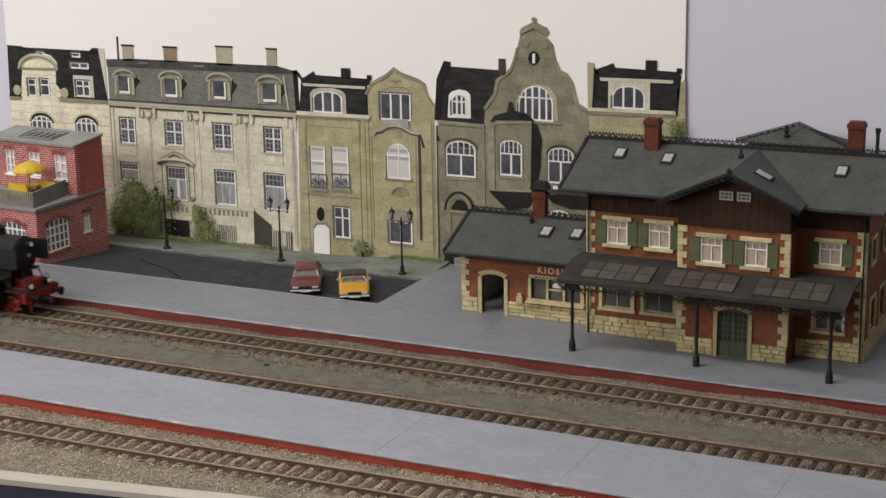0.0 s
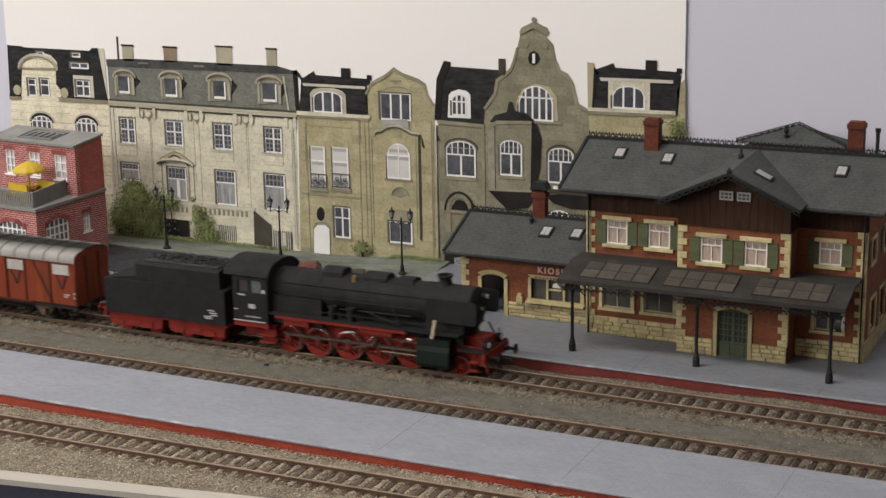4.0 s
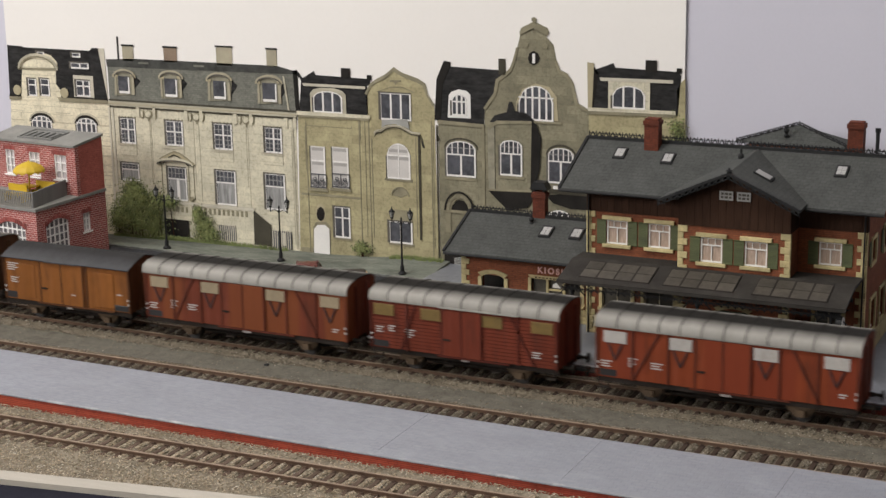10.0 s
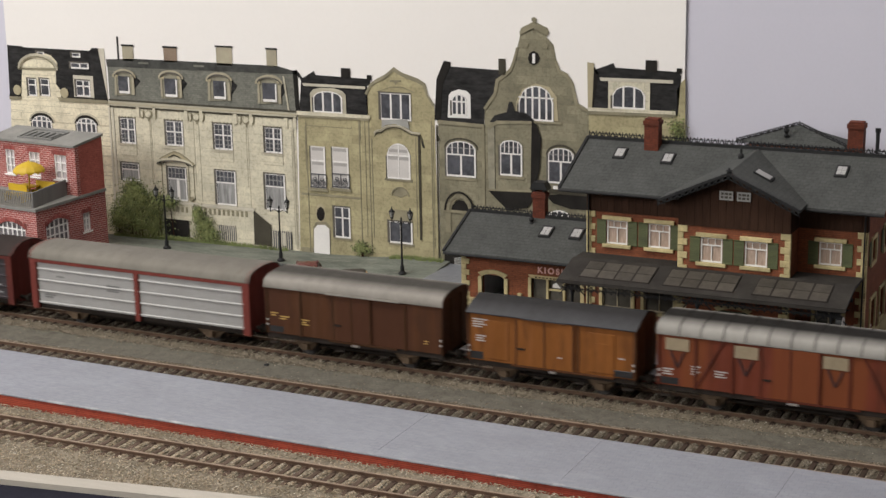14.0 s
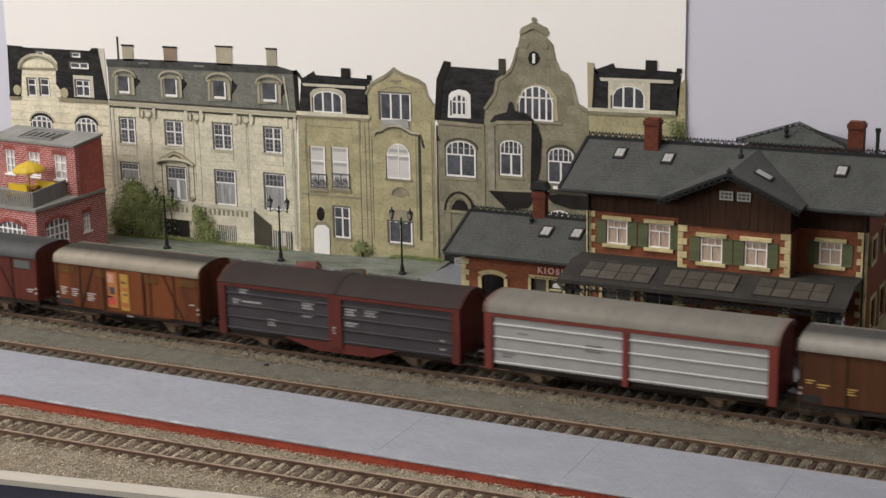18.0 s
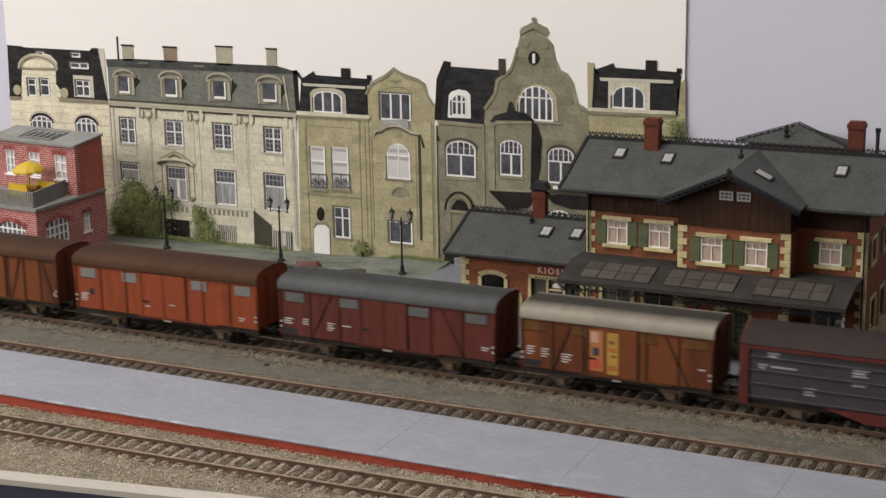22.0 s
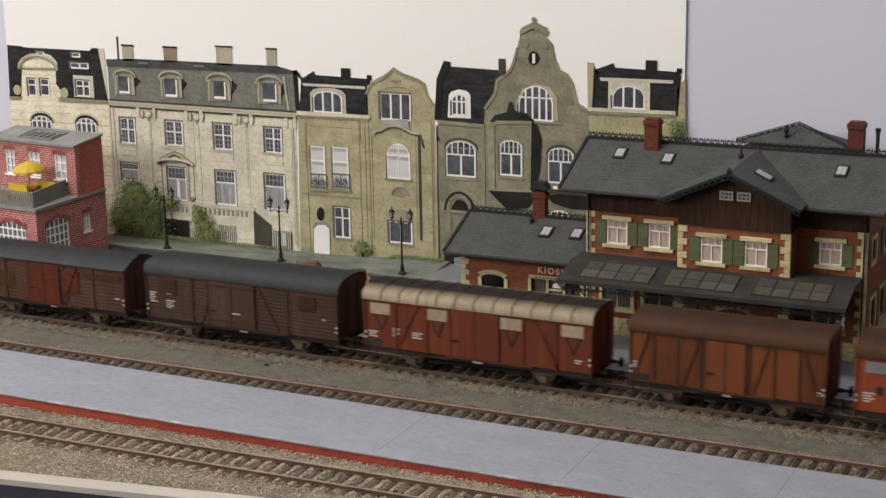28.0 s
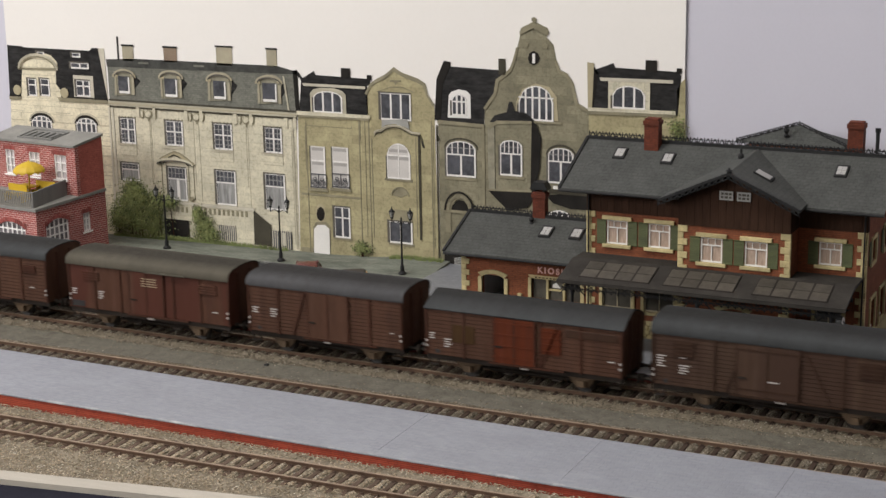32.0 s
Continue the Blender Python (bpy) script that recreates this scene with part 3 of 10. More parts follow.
def station():
    st = thing("station_building", (0, 0, 0), "red brick country station with yellow stone dressings and slate roof", "station")
    XA, XB, XC, XD = -27.22, -22.17, -16.9, -13.75   # left wing, centre, right wing
    YL, YC, YR = 71.8, 70.5, 72.0
    top = 6.53
    # walls with their openings
    ups = [(-26.2, -25.15), (-24.08, -23.0)]
    lows = [(-26.4, -24.9), (-24.25, -22.75)]
    holes = [(a, b, 4.95, 6.15) for a, b in ups] + [(a, b, 1.72, 2.75) for a, b in lows]
    wl = part("front_wall", wall_grid(XA, XB, ST0, top, YL, YL + 0.3, holes), M_BRICK, st, "red brick wall")
    holes = [(-21.1, -20.06, 4.85, 6.05), (-19.0, -17.95, 4.85, 6.05), (-20.2, -18.72, ST0, 2.6)]
    wc = part("front_wall", wall_grid(XB, XC, ST0, top, YC, YC + 0.3, holes), M_BRICK, st, "red brick wall")
    holes = [(-15.92, -14.88, 4.85, 5.95), (-16.0, -14.75, 1.72, 2.75)]
    wr = part("front_wall", wall_grid(XC, XD, ST0, top, YR, YR + 0.3, holes), M_BRICK, st, "red brick wall")
    part("side_wall", G().box(XB, XB + 0.3, YC + 0.301, YL + 0.3, ST0, top), M_BRICK, st)
    part("side_wall", G().box(XC - 0.3, XC, YC + 0.301, YR + 0.3, ST0, top), M_BRICK, st)
    part("side_wall", G().prism([(YL + 0.301, ST0), (78.2, ST0), (78.2, 7.85), (75.0, 9.3), (YL + 0.301, 7.85)], "x", XA, XA + 0.3), M_BRICK, st)
    holes = [(73.0, 73.9, 4.85, 5.95), (73.2, 74.3, 1.5, 3.0), (75.4, 76.5, 1.5, 3.0), (75.8, 76.7, 4.85, 5.95)]
    we = part("end_wall", wall_grid(YR + 0.301, 78.2, ST0, 7.6, XD - 0.3, XD, holes, axis="x"), M_BRICK, st)
    for y0, y1, z0, z1 in holes:
        win = part("window", G().box(XD - 0.12, XD - 0.07, y0, y1, z0, z0 + 0.07).box(XD - 0.12, XD - 0.07, y0, y1, z1 - 0.07, z1).box(XD - 0.12, XD - 0.07, (y0 + y1) / 2 - 0.03, (y0 + y1) / 2 + 0.03, z0, z1), M_WHITE, we)
        part("pane", G().box(XD - 0.16, XD - 0.14, y0, y1, z0, z1), M_GLASS, win)
        part("surround", G().box(XD + 0.002, XD + 0.08, y0 - 0.16, y0, z0 - 0.15, z1 + 0.16).box(XD + 0.002, XD + 0.08, y1, y1 + 0.16, z0 - 0.15, z1 + 0.16).box(XD + 0.002, XD + 0.08, y0, y1, z1, z1 + 0.16).box(XD + 0.002, XD + 0.08, y0, y1, z0 - 0.15, z0), M_STONE, win)
        if z0 > 4:
            for s in (y0 - 0.5, y1 + 0.05):
                part("shutter", G().box(XD + 0.003, XD + 0.05, s, s + 0.45, z0, z1), M_SHUTTER, win)
    part("back_wall", G().box(XA, XD, 78.2, 78.5, ST0, 7.6), M_BRICK, st)
    part("inner_floor", G().box(XA + 0.3, XD - 0.3, YL + 0.3, 78.2, 3.3, 3.5), M_INSIDE, st)
    # dark timber storey under the eaves
    part("timber_cladding", G().box(XA - 0.02, XB, YL - 0.03, YL + 0.3, top, 7.62), M_TIMBER, st, "dark brown timber boarding")
    part("timber_cladding", G().box(XC, XD + 0.02, YR - 0.03, YR + 0.3, top, 7.62), M_TIMBER, st, "dark brown timber boarding")
    cx = (XB + XC) / 2
    apex = 9.02
    gable = [(XB - 0.02, top + 0.02), (XC + 0.02, top + 0.02), (XC + 0.02, 7.75), (cx, apex), (XB - 0.02, 7.75)]
    part("gable", G().prism(gable, "y", YC - 0.03, YC + 0.3), M_TIMBER, st, "dark brown timber gable")
    for s in (XB - 0.02, XC - 0.28):
        part("timber_cladding", G().box(s, s + 0.3, YC + 0.3, YR + 0.3, top, 7.62), M_TIMBER, st)
    # boards of the timber storey
    for x0, x1, y in ((XA, XB, YL), (XC, XD, YR)):
        for i in range(int((x1 - x0) / 0.36)):
            part("board", G().box(x0 + i * 0.36 + 0.006, x0 + i * 0.36 + 0.35, y - 0.06 - 0.008 * (i % 2), y - 0.031, top + 0.02, 7.6), M_TIMBER, st)
    for i in range(14):
        x = XB + 0.02 + i * 0.376
        zt = 7.72 + (apex - 7.75) * (1 - abs((x + 0.17 - cx) / (XC - cx)))
        part("board", G().box(x, x + 0.366, YC - 0.06 - 0.008 * (i % 2), YC - 0.031, top + 0.02, zt - 0.03), M_TIMBER, st)
    for a in (-20.22, -19.4):
        sash(st, a, a + 0.64, 7.9, 8.32, YC - 0.16, curtain=False, transom=0.5, mull=2, bars=3, wood=M_SHADEDW)
    for a, b in ups:
        dressed(wl, a, b, 4.95, 6.15, YL)
    dressed(wc, -21.1, -20.06, 4.85, 6.05, YC)
    dressed(wc, -19.0, -17.95, 4.85, 6.05, YC)
    dressed(wr, -15.92, -14.88, 4.85, 5.95, YR)
    for a, b in lows:
        sash(wl, a, b, 1.72, 2.75, YL, curtain=False, transom=0.97, mull=1, bars=1, wood=M_CREAMW)
        stone_frame(wl, a, b, 1.72, 2.75, YL)
    sash(wr, -16.0, -14.75, 1.72, 2.75, YR, curtain=False, transom=0.97, mull=1, bars=1, wood=M_CREAMW)
    stone_frame(wr, -16.0, -14.75, 1.72, 2.75, YR)
    # green entrance door with its grid of panes
    door = part("door", G().box(-20.2, -18.72, YC + 0.05, YC + 0.13, ST0, ST0 + 0.75).box(-20.2, -20.1, YC + 0.05, YC + 0.13, ST0 + 0.75, 2.85).box(-18.82, -18.72, YC + 0.05, YC + 0.13, ST0 + 0.75, 2.85).box(-19.53, -19.39, YC + 0.05, YC + 0.13, ST0 + 0.75, 2.85).box(-20.1, -18.82, YC + 0.05, YC + 0.13, 2.55, 2.85), M_DOORGREEN, st, "green panelled double door with glazed top")
    for k in range(2):
        a = -20.1 + k * 0.71
        part("pane", G().box(a, a + 0.57, YC + 0.1, YC + 0.11, ST0 + 0.75, 2.55), M_INSIDE, door)
        for i in range(1, 3):
            part("glazing_bar", G().box(a + i * 0.19 - 0.025, a + i * 0.19 + 0.025, YC + 0.07, YC + 0.1, ST0 + 0.75, 2.55), M_DOORGREEN, door)
        for i in range(1, 5):
            z = ST0 + 0.75 + i * 0.29
            part("glazing_bar", G().box(a, a + 0.57, YC + 0.06, YC + 0.09, z - 0.028, z + 0.028), M_DOORGREEN, door)
        part("panel", G().cbox(a + 0.05, a + 0.5, YC + 0.02, YC + 0.05, ST0 + 0.12, ST0 + 0.65, 0.02), M_DOORGREEN, door)
    stone_frame(st, -20.2, -18.72, ST0, 2.55, YC, w=0.18, arch=0.18, sill=False)
    # plinths and corners
    stones(wl, XA, XB, ST0, 1.25, YL, 4, seed=3, short=0.3, long=0.8)
    stones(wc, XB, -20.4, ST0, 1.15, YC, 4, seed=4, short=0.3, long=0.7)
    stones(wc, -18.52, XC, ST0, 1.15, YC, 4, seed=5, short=0.3, long=0.7)
    stones(wr, XC + 0.02, XD, ST0, 1.25, YR, 4, seed=6, short=0.3, long=0.7)
    quoins(wl, XA, 1.25, top, YL, 1)
    quoins(wc, XB, 1.15, top, YC, 1)
    quoins(wc, XC, 1.15, top, YC, -1)
    quoins(wr, XD, 1.25, top, YR, -1)
    part("plinth", G().box(XD + 0.002, XD + 0.07, YR, 78.2, ST0, 1.25), M_STONE, st)
    part("downpipe", G().cyl((XA + 0.12, YL - 0.14, ST0), (XA + 0.12, YL - 0.14, 7.4), 0.04, n=8), M_IRON, st, "dark downpipe")
    part("downpipe", G().cyl((XD - 0.1, YR - 0.14, ST0), (XD - 0.1, YR - 0.14, 7.4), 0.04, n=8), M_IRON, st, "dark downpipe")
    # main roof, saddle with a cross gable
    x0, x1 = -28.42, -12.9
    rf = part("roof", sloped((x0, 71.1, EAVE), (x1, 71.1, EAVE), (x1, RIDGE_Y, RIDGE_Z), (x0, RIDGE_Y, RIDGE_Z)), M_SLATE_F, st, "grey slate roof")
    part("roof", sloped((x0, RIDGE_Y, RIDGE_Z), (x1, RIDGE_Y, RIDGE_Z), (x1, 78.9, EAVE), (x0, 78.9, EAVE)), M_SLATE_F, st, "grey slate roof")
    gx, gz = -19.68, 9.28
    part("cross_roof", sloped((-23.0, 69.9, 7.80), (gx, 69.9, gz), (gx, RIDGE_Y - 0.02, RIDGE_Z), (-23.0, 71.3, 7.80)), M_SLATE_S, rf, "grey slate roof of the cross gable")
    part("cross_roof", sloped((gx, 69.9, gz), (-16.38, 69.9, 7.80), (-16.38, 71.3, 7.80), (gx, RIDGE_Y - 0.02, RIDGE_Z)), M_SLATE_S, rf, "grey slate roof of the cross gable")
    # fretted barge boards
    for a, b in (((-23.0, 7.72), (gx, 9.2)), ((gx, 9.2), (-16.38, 7.72))):
        lattice(rf, (a[0], 69.86, a[1] - 0.22), (b[0], 69.86, b[1] - 0.22), 0.34, 11, "barge_board")
        part("barge_board", G().bar((a[0], 69.88, a[1] + 0.04), (b[0], 69.88, b[1] + 0.04), 0.12), M_IRON, rf)
    finial(rf, gx, 69.95, 9.22, 0.3)
    finial(rf, -20.15, 73.6, roof_z(73.6) - 0.02, 0.95, "roof_vent")
    lattice(rf, (x0 + 0.1, RIDGE_Y, RIDGE_Z), (x1, RIDGE_Y, RIDGE_Z), 0.34, 44)
    part("ridge_cap", G().bar((x0, RIDGE_Y, RIDGE_Z + 0.02), (x1, RIDGE_Y, RIDGE_Z + 0.02), 0.16, 0.22), M_IRON, rf)
    part("verge", G().bar((x0, 71.1, EAVE), (x0, RIDGE_Y, RIDGE_Z), 0.14), M_IRON, rf)
    part("verge", G().bar((x0, RIDGE_Y, RIDGE_Z), (x0, 78.9, EAVE), 0.14), M_IRON, rf)
    part("gutter", G().cyl((x0, 71.05, EAVE - 0.1), (-23.0, 71.05, EAVE - 0.1), 0.07, n=8), M_IRON, rf)
    part("gutter", G().cyl((-16.38, 71.05, EAVE - 0.1), (x1, 71.05, EAVE - 0.1), 0.07, n=8), M_IRON, rf)
    for x, y in ((-26.3, 73.9), (-23.8, 73.75), (-15.4, 73.7)):
        skylight(rf, x, y, roof_z(y), SLOPE)
    def cross_z(x, y):
        return gz + (y - 69.9) * 0.043 - (x - gx) * 0.467
    for w, y0, y1, up, m, nm in ((0.42, 71.5, 72.2, 0.08, M_IRON, "skylight"), (0.34, 71.58, 72.12, 0.10, M_SKYPANE, "pane")):
        xs = (-18.55 - w, -18.55 + w)
        part(nm, sloped(*[(x, y, cross_z(x, y) + up) for x, y in ((xs[0], y0), (xs[1], y0), (xs[1], y1), (xs[0], y1))], 0.1 if m is M_IRON else 0.02), m, rf, "dark framed skylight in the cross roof" if m is M_IRON else "pale skylight pane")
    chimney(rf, -24.85, 74.6, 8.9, 10.75)
    chimney(rf, -15.15, 75.5, 9.2, 11.0)
    part("flue_pipe", G().cyl((-14.1, 75.1, 9.3), (-14.1, 75.1, 10.7), 0.09, n=8).cyl((-14.1, 75.1, 10.6), (-14.1, 75.1, 10.8), 0.13, n=8), M_IRON, rf, "thin dark flue pipe")
    # hipped roof of the rear wing
    a, b, c = (-21.6, 78.0, 9.2), (-15.9, 78.0, 9.15), (-18.75, 79.2, 10.2)
    g = G().add([a, b, (-18.74, 79.2, 10.0), (-18.76, 79.2, 10.0), (-21.6, 80.6, 9.0), (-15.9, 80.6, 9.0)], [(0, 1, 2, 3), (0, 3, 4), (1, 5, 2), (3, 2, 5, 4), (0, 4, 5, 1)])
    rw = part("rear_roof", g, M_SLATE_F, st, "grey slate hipped rear roof")
    lattice(rw, (-21.6, 78.0, 9.2), (-18.76, 79.2, 10.0), 0.2, 10)
    lattice(rw, (-18.74, 79.2, 10.0), (-15.9, 78.0, 9.15), 0.2, 9)
    finial(rw, -19.2, 78.4, 9.5, 0.65, "roof_vent")
    part("rear_wing", G().box(-21.2, -16.3, 78.51, 80.5, ST0, 9.0), M_BRICK, st)
    return st


station()


M_INNER = mat("kiosk_inside", (0.42, 0.42, 0.40), 0.9)


def kiosk():
    st = thing("kiosk_building", (0, 0, 0), "low red brick kiosk wing with stone plinth and slate roof", "kiosk")
    x0, x1, y = -34.52, -27.24, 72.85
    holes = [(-33.38, -32.12, ST0, 2.4), (-30.62, -27.9, 1.42, 2.5)]
    w = part("front_wall", wall_grid(x0, x1, ST0, 3.45, y, y + 0.28, holes), M_BRICK, st, "red brick wall")
    # the opening in this side wall is unseen, added to brighten the inside
    part("side_wall", wall_grid(y + 0.281, 78.2, ST0, 3.4, x0, x0 + 0.28, [(73.25, 74.7, 0.7, 3.0)], axis="x").prism([(y + 0.281, 3.4), (78.2, 3.4), (78.2, 3.5), (75.5, 4.85), (y + 0.281, 3.72)], "x", x0, x0 + 0.28), M_BRICK, st)
    part("back_wall", G().box(x0, x1, 78.2, 78.5, ST0, 3.45), M_BRICK, st)
    part("inner_wall", G().box(-31.6, -31.4, y + 0.281, 78.2, ST0, 3.45), M_INNER, st)
    part("lining", G().box(x0 + 0.283, x0 + 0.31, 74.75, 78.1, ST0, 3.4), M_INNER, st)
    part("inner_bench", G().box(-33.0, -31.65, 74.6, 74.9, ST0, 0.9), M_TIMBER, st)
    stone_frame(w, -33.38, -32.12, ST0, 2.3, y, w=0.2, arch=0.2, sill=False)
    # kiosk window: three lights, a counter sill
    f = stone_frame(w, -30.62, -27.9, 1.42, 2.5, y, w=0.16)
    for i, (a, b) in enumerate(((-30.62, -29.75), (-29.75, -28.85), (-28.85, -27.9))):
        part("pane", G().box(a + 0.05, b - 0.05, y + 0.12, y + 0.14, 1.42, 2.5), M_GLASS, f, "dark window pane")
        part("window_post", G().box(b - 0.06, b + 0.06, y - 0.03, y + 0.1, 1.42, 2.5), M_STONE, f)
    part("transom", G().box(-29.69, -28.91, y - 0.02, y + 0.09, 1.92, 2.0), M_STONE, f)
    part("counter", G().box(-30.85, -27.7, y - 0.3, y - 0.092, 1.22, 1.32), M_STONE, f, "yellow stone counter")
    part("paper_notice", G().prism([(-29.5, 2.06), (-29.05, 2.05), (-29.3, 2.32), (-29.5, 2.22)], "y", y + 0.108, y + 0.115), M_WHITE, f, "small white paper behind the glass")
    stones(w, x0, -33.6, ST0, 1.12, y, 3, seed=11)
    stones(w, -31.9, x1, ST0, 1.12, y, 4, seed=12, short=0.5, long=1.5)
    quoins(w, x0, 1.12, 3.45, y, 1, 0.3)
    part("letter_box", G().cbox(-31.42, -31.08, y - 0.16, y, 1.05, 1.45, 0.02).box(-31.36, -31.14, y - 0.12, y, 1.45, 1.62), M_STONE, st, "small yellow wall niche stone")
    # red lettering over the window
    cu = bpy.data.curves.new("sign_lettering", "FONT")
    cu.body, cu.size, cu.extrude, cu.space_character, cu.offset = "KIOSK", 0.44 * K, 0.02 * K, 1.36, 0.012 * K
    sg = new("sign", cu)
    sg.data.materials.append(M_SIGN)
    sg.parent = st
    sg.matrix_basis = pose(-30.28 * K, (y - 0.03) * K, 2.80 * K, 90, 0, 0)
    sg["label"] = "pale pink sign lettering"
    for i in range(8):
        part("small_lettering", G().box(-30.4 + i * 0.2, -30.28 + i * 0.2, y - 0.105, y - 0.092, 2.54, 2.6), M_TIMBER, st)
    # roof
    a0, z0, z1, yr = -35.25, 3.62, 5.06, 75.5
    rf = part("roof", sloped((a0, 72.2, z0), (x1 - 0.02, 72.2, z0), (x1 - 0.02, yr, z1), (a0, yr, z1)), M_SLATE_F, st, "grey slate roof")
    part("roof", sloped((a0, yr, z1), (x1 - 0.02, yr, z1), (x1 - 0.02, 78.8, z0), (a0, 78.8, z0)), M_SLATE_F, st)
    lattice(rf, (a0 + 0.1, yr, z1), (x1 - 0.1, yr, z1), 0.3, 22)
    part("ridge_cap", G().bar((a0, yr, z1 + 0.02), (x1 - 0.05, yr, z1 + 0.02), 0.14, 0.2), M_IRON, rf)
    part("verge", G().bar((a0, 72.2, z0), (a0, yr, z1), 0.14), M_IRON, rf)
    part("gutter", G().cyl((a0, 72.15, z0 - 0.1), (x1 - 0.05, 72.15, z0 - 0.1), 0.07, n=8), M_IRON, rf)
    sl = (z1 - z0) / (yr - 72.2)
    for x, yy in ((-30.4, 74.3), (-28.75, 74.35)):
        skylight(rf, x, yy, z0 + (yy - 72.2) * sl, sl, 0.62, 0.82)
    chimney(rf, -31.25, 75.6, 4.9, 6.4, 0.68, 0.5, hood=True)
    finial(rf, -31.5, 74.95, 4.7, 0.6, "roof_vent")
    return st


M_SIGN = mat("sign_pink", (0.62, 0.36, 0.31), 0.6, var=0.05)
kiosk()


def canopy():
    c = thing("platform_canopy", (0, 0, 0), "dark platform canopy with glazed roof on iron posts", "canopy")
    x0, x1, y0, y1 = -27.4, -13.85, 68.3, 70.42
    za, zb = 3.92, 4.5

    def z(y):
        return za + (zb - za) * (y - y0) / (y1 - y0)
    part("roof", sloped((x0, y0, za), (x1, y0, za), (x1, y1, zb), (x0, y1, zb), 0.14), M_CANOPY, c, "dark weathered canopy roof")
    part("roof_flat", G().box(x0, -22.2, y1 + 0.001, 71.72, zb - 0.2, zb - 0.06), M_CANOPY, c)
    part("roof_flat", G().box(-16.87, x1, y1 + 0.001, 71.92, zb - 0.2, zb - 0.06), M_CANOPY, c)
    part("edge_trim", G().box(x0 - 0.02, x1 + 0.02, y0 - 0.06, y0 - 0.002, za - 0.16, za + 0.02), M_CANOPY, c)
    # glazing: three fields of four by two
    for a, b in ((-26.45, -23.0), (-22.35, -19.0), (-18.15, -14.75)):
        part("glazing_frame", G().add([(p[0], p[1], z(p[1]) + u) for u in (0.004, 0.045) for p in ((a, 68.66), (b, 68.66), (b, 70.12), (a, 70.12))], [(0, 1, 2, 3), (4, 5, 6, 7), (0, 1, 5, 4), (1, 2, 6, 5), (2, 3, 7, 6), (3, 0, 4, 7)]), M_CBAR, c, "grey glazing frame")
        for i in range(4):
            for j in range(2):
                p, q = a + 0.05 + (b - a) * i / 4, a - 0.05 + (b - a) * (i + 1) / 4
                r, s = 68.7 + j * 0.72, 68.7 + 0.66 + j * 0.72
                part("pane", G().add([(p, r, z(r) + 0.05), (q, r, z(r) + 0.05), (q, s, z(s) + 0.05), (p, s, z(s) + 0.05), (p, r, z(r) + 0.03), (q, r, z(r) + 0.03), (q, s, z(s) + 0.03), (p, s, z(s) + 0.03)], [(0, 1, 2, 3), (4, 5, 6, 7), (0, 1, 5, 4), (1, 2, 6, 5), (2, 3, 7, 6), (3, 0, 4, 7)]), M_CGLASS, c, "dusty glass pane")
    # posts, beams, brackets
    for x in (-26.75, -20.63, -14.5):
        p = part("post", G().lathe([(0.17, ST0), (0.17, 0.72), (0.13, 0.76), (0.15, 0.84), (0.11, 0.92), (0.085, 1.1), (0.075, 3.2), (0.12, 3.26), (0.12, 3.34), (0.08, 3.4), (0.08, 3.8)], origin=(x, 68.62, 0), n=10).smooth(), M_IRON, c, "black cast iron post")
        for s in (-1, 1):
            g = G()
            for i in range(5):
                t0, t1 = i / 5 * math.pi / 2, (i + 1) / 5 * math.pi / 2
                g.bar((x + s * 0.75 * (1 - math.cos(t0)), 68.62, 3.05 + 0.75 * math.sin(t0)), (x + s * 0.75 * (1 - math.cos(t1)), 68.62, 3.05 + 0.75 * math.sin(t1)), 0.06)
            g.bar((x + s * 0.1, 68.62, 3.66), (x + s * 0.66, 68.62, 3.12), 0.05)
            g.add(*ring_bars(x + s * 0.3, 68.62, 3.42, 0.13))
            part("bracket", g, M_IRON, p, "curled iron bracket")
    part("beam", G().box(x0 + 0.1, x1 - 0.1, 68.55, 68.69, 3.66, 3.82), M_IRON, c)
    part("beam", G().box(x0 + 0.1, x1 - 0.1, 70.2, 70.32, 3.72, 3.9), M_IRON, c)
    # fretwork valance under the front edge
    g = G()
    n = 40
    g.box(x0 + 0.15, x1 - 0.15, 68.47, 68.53, 3.7, 3.78)
    g.box(x0 + 0.15, x1 - 0.15, 68.48, 68.52, 3.46, 3.5)
    for i in range(n):
        a, b = x0 + 0.15 + (x1 - x0 - 0.3) * i / n, x0 + 0.15 + (x1 - x0 - 0.3) * (i + 1) / n
        m = (a + b) / 2
        g.bar((a, 68.5, 3.72), (b, 68.5, 3.48), 0.03)
        g.bar((b, 68.5, 3.72), (a, 68.5, 3.48), 0.03)
        g.bar((a, 68.5, 3.48), (m, 68.5, 3.36), 0.032)
        g.bar((m, 68.5, 3.36), (b, 68.5, 3.48), 0.032)
        g.bar((m, 68.5, 3.48), (m, 68.5, 3.33), 0.032)
    part("fretwork", g, M_IRON, c, "black iron fretwork")
    ck = part("clock", G().cyl((-14.28, 68.68, 3.12), (-14.02, 68.68, 3.12), 0.36, n=24).box(-14.5, -14.1, 68.65, 68.71, 3.46, 3.52), M_IRON, c, "round platform clock")
    part("clock_face", G().cyl((-14.019, 68.68, 3.12), (-14.0, 68.68, 3.12), 0.32, n=24), M_WHITE, ck, "white clock face")
    return c


canopy()


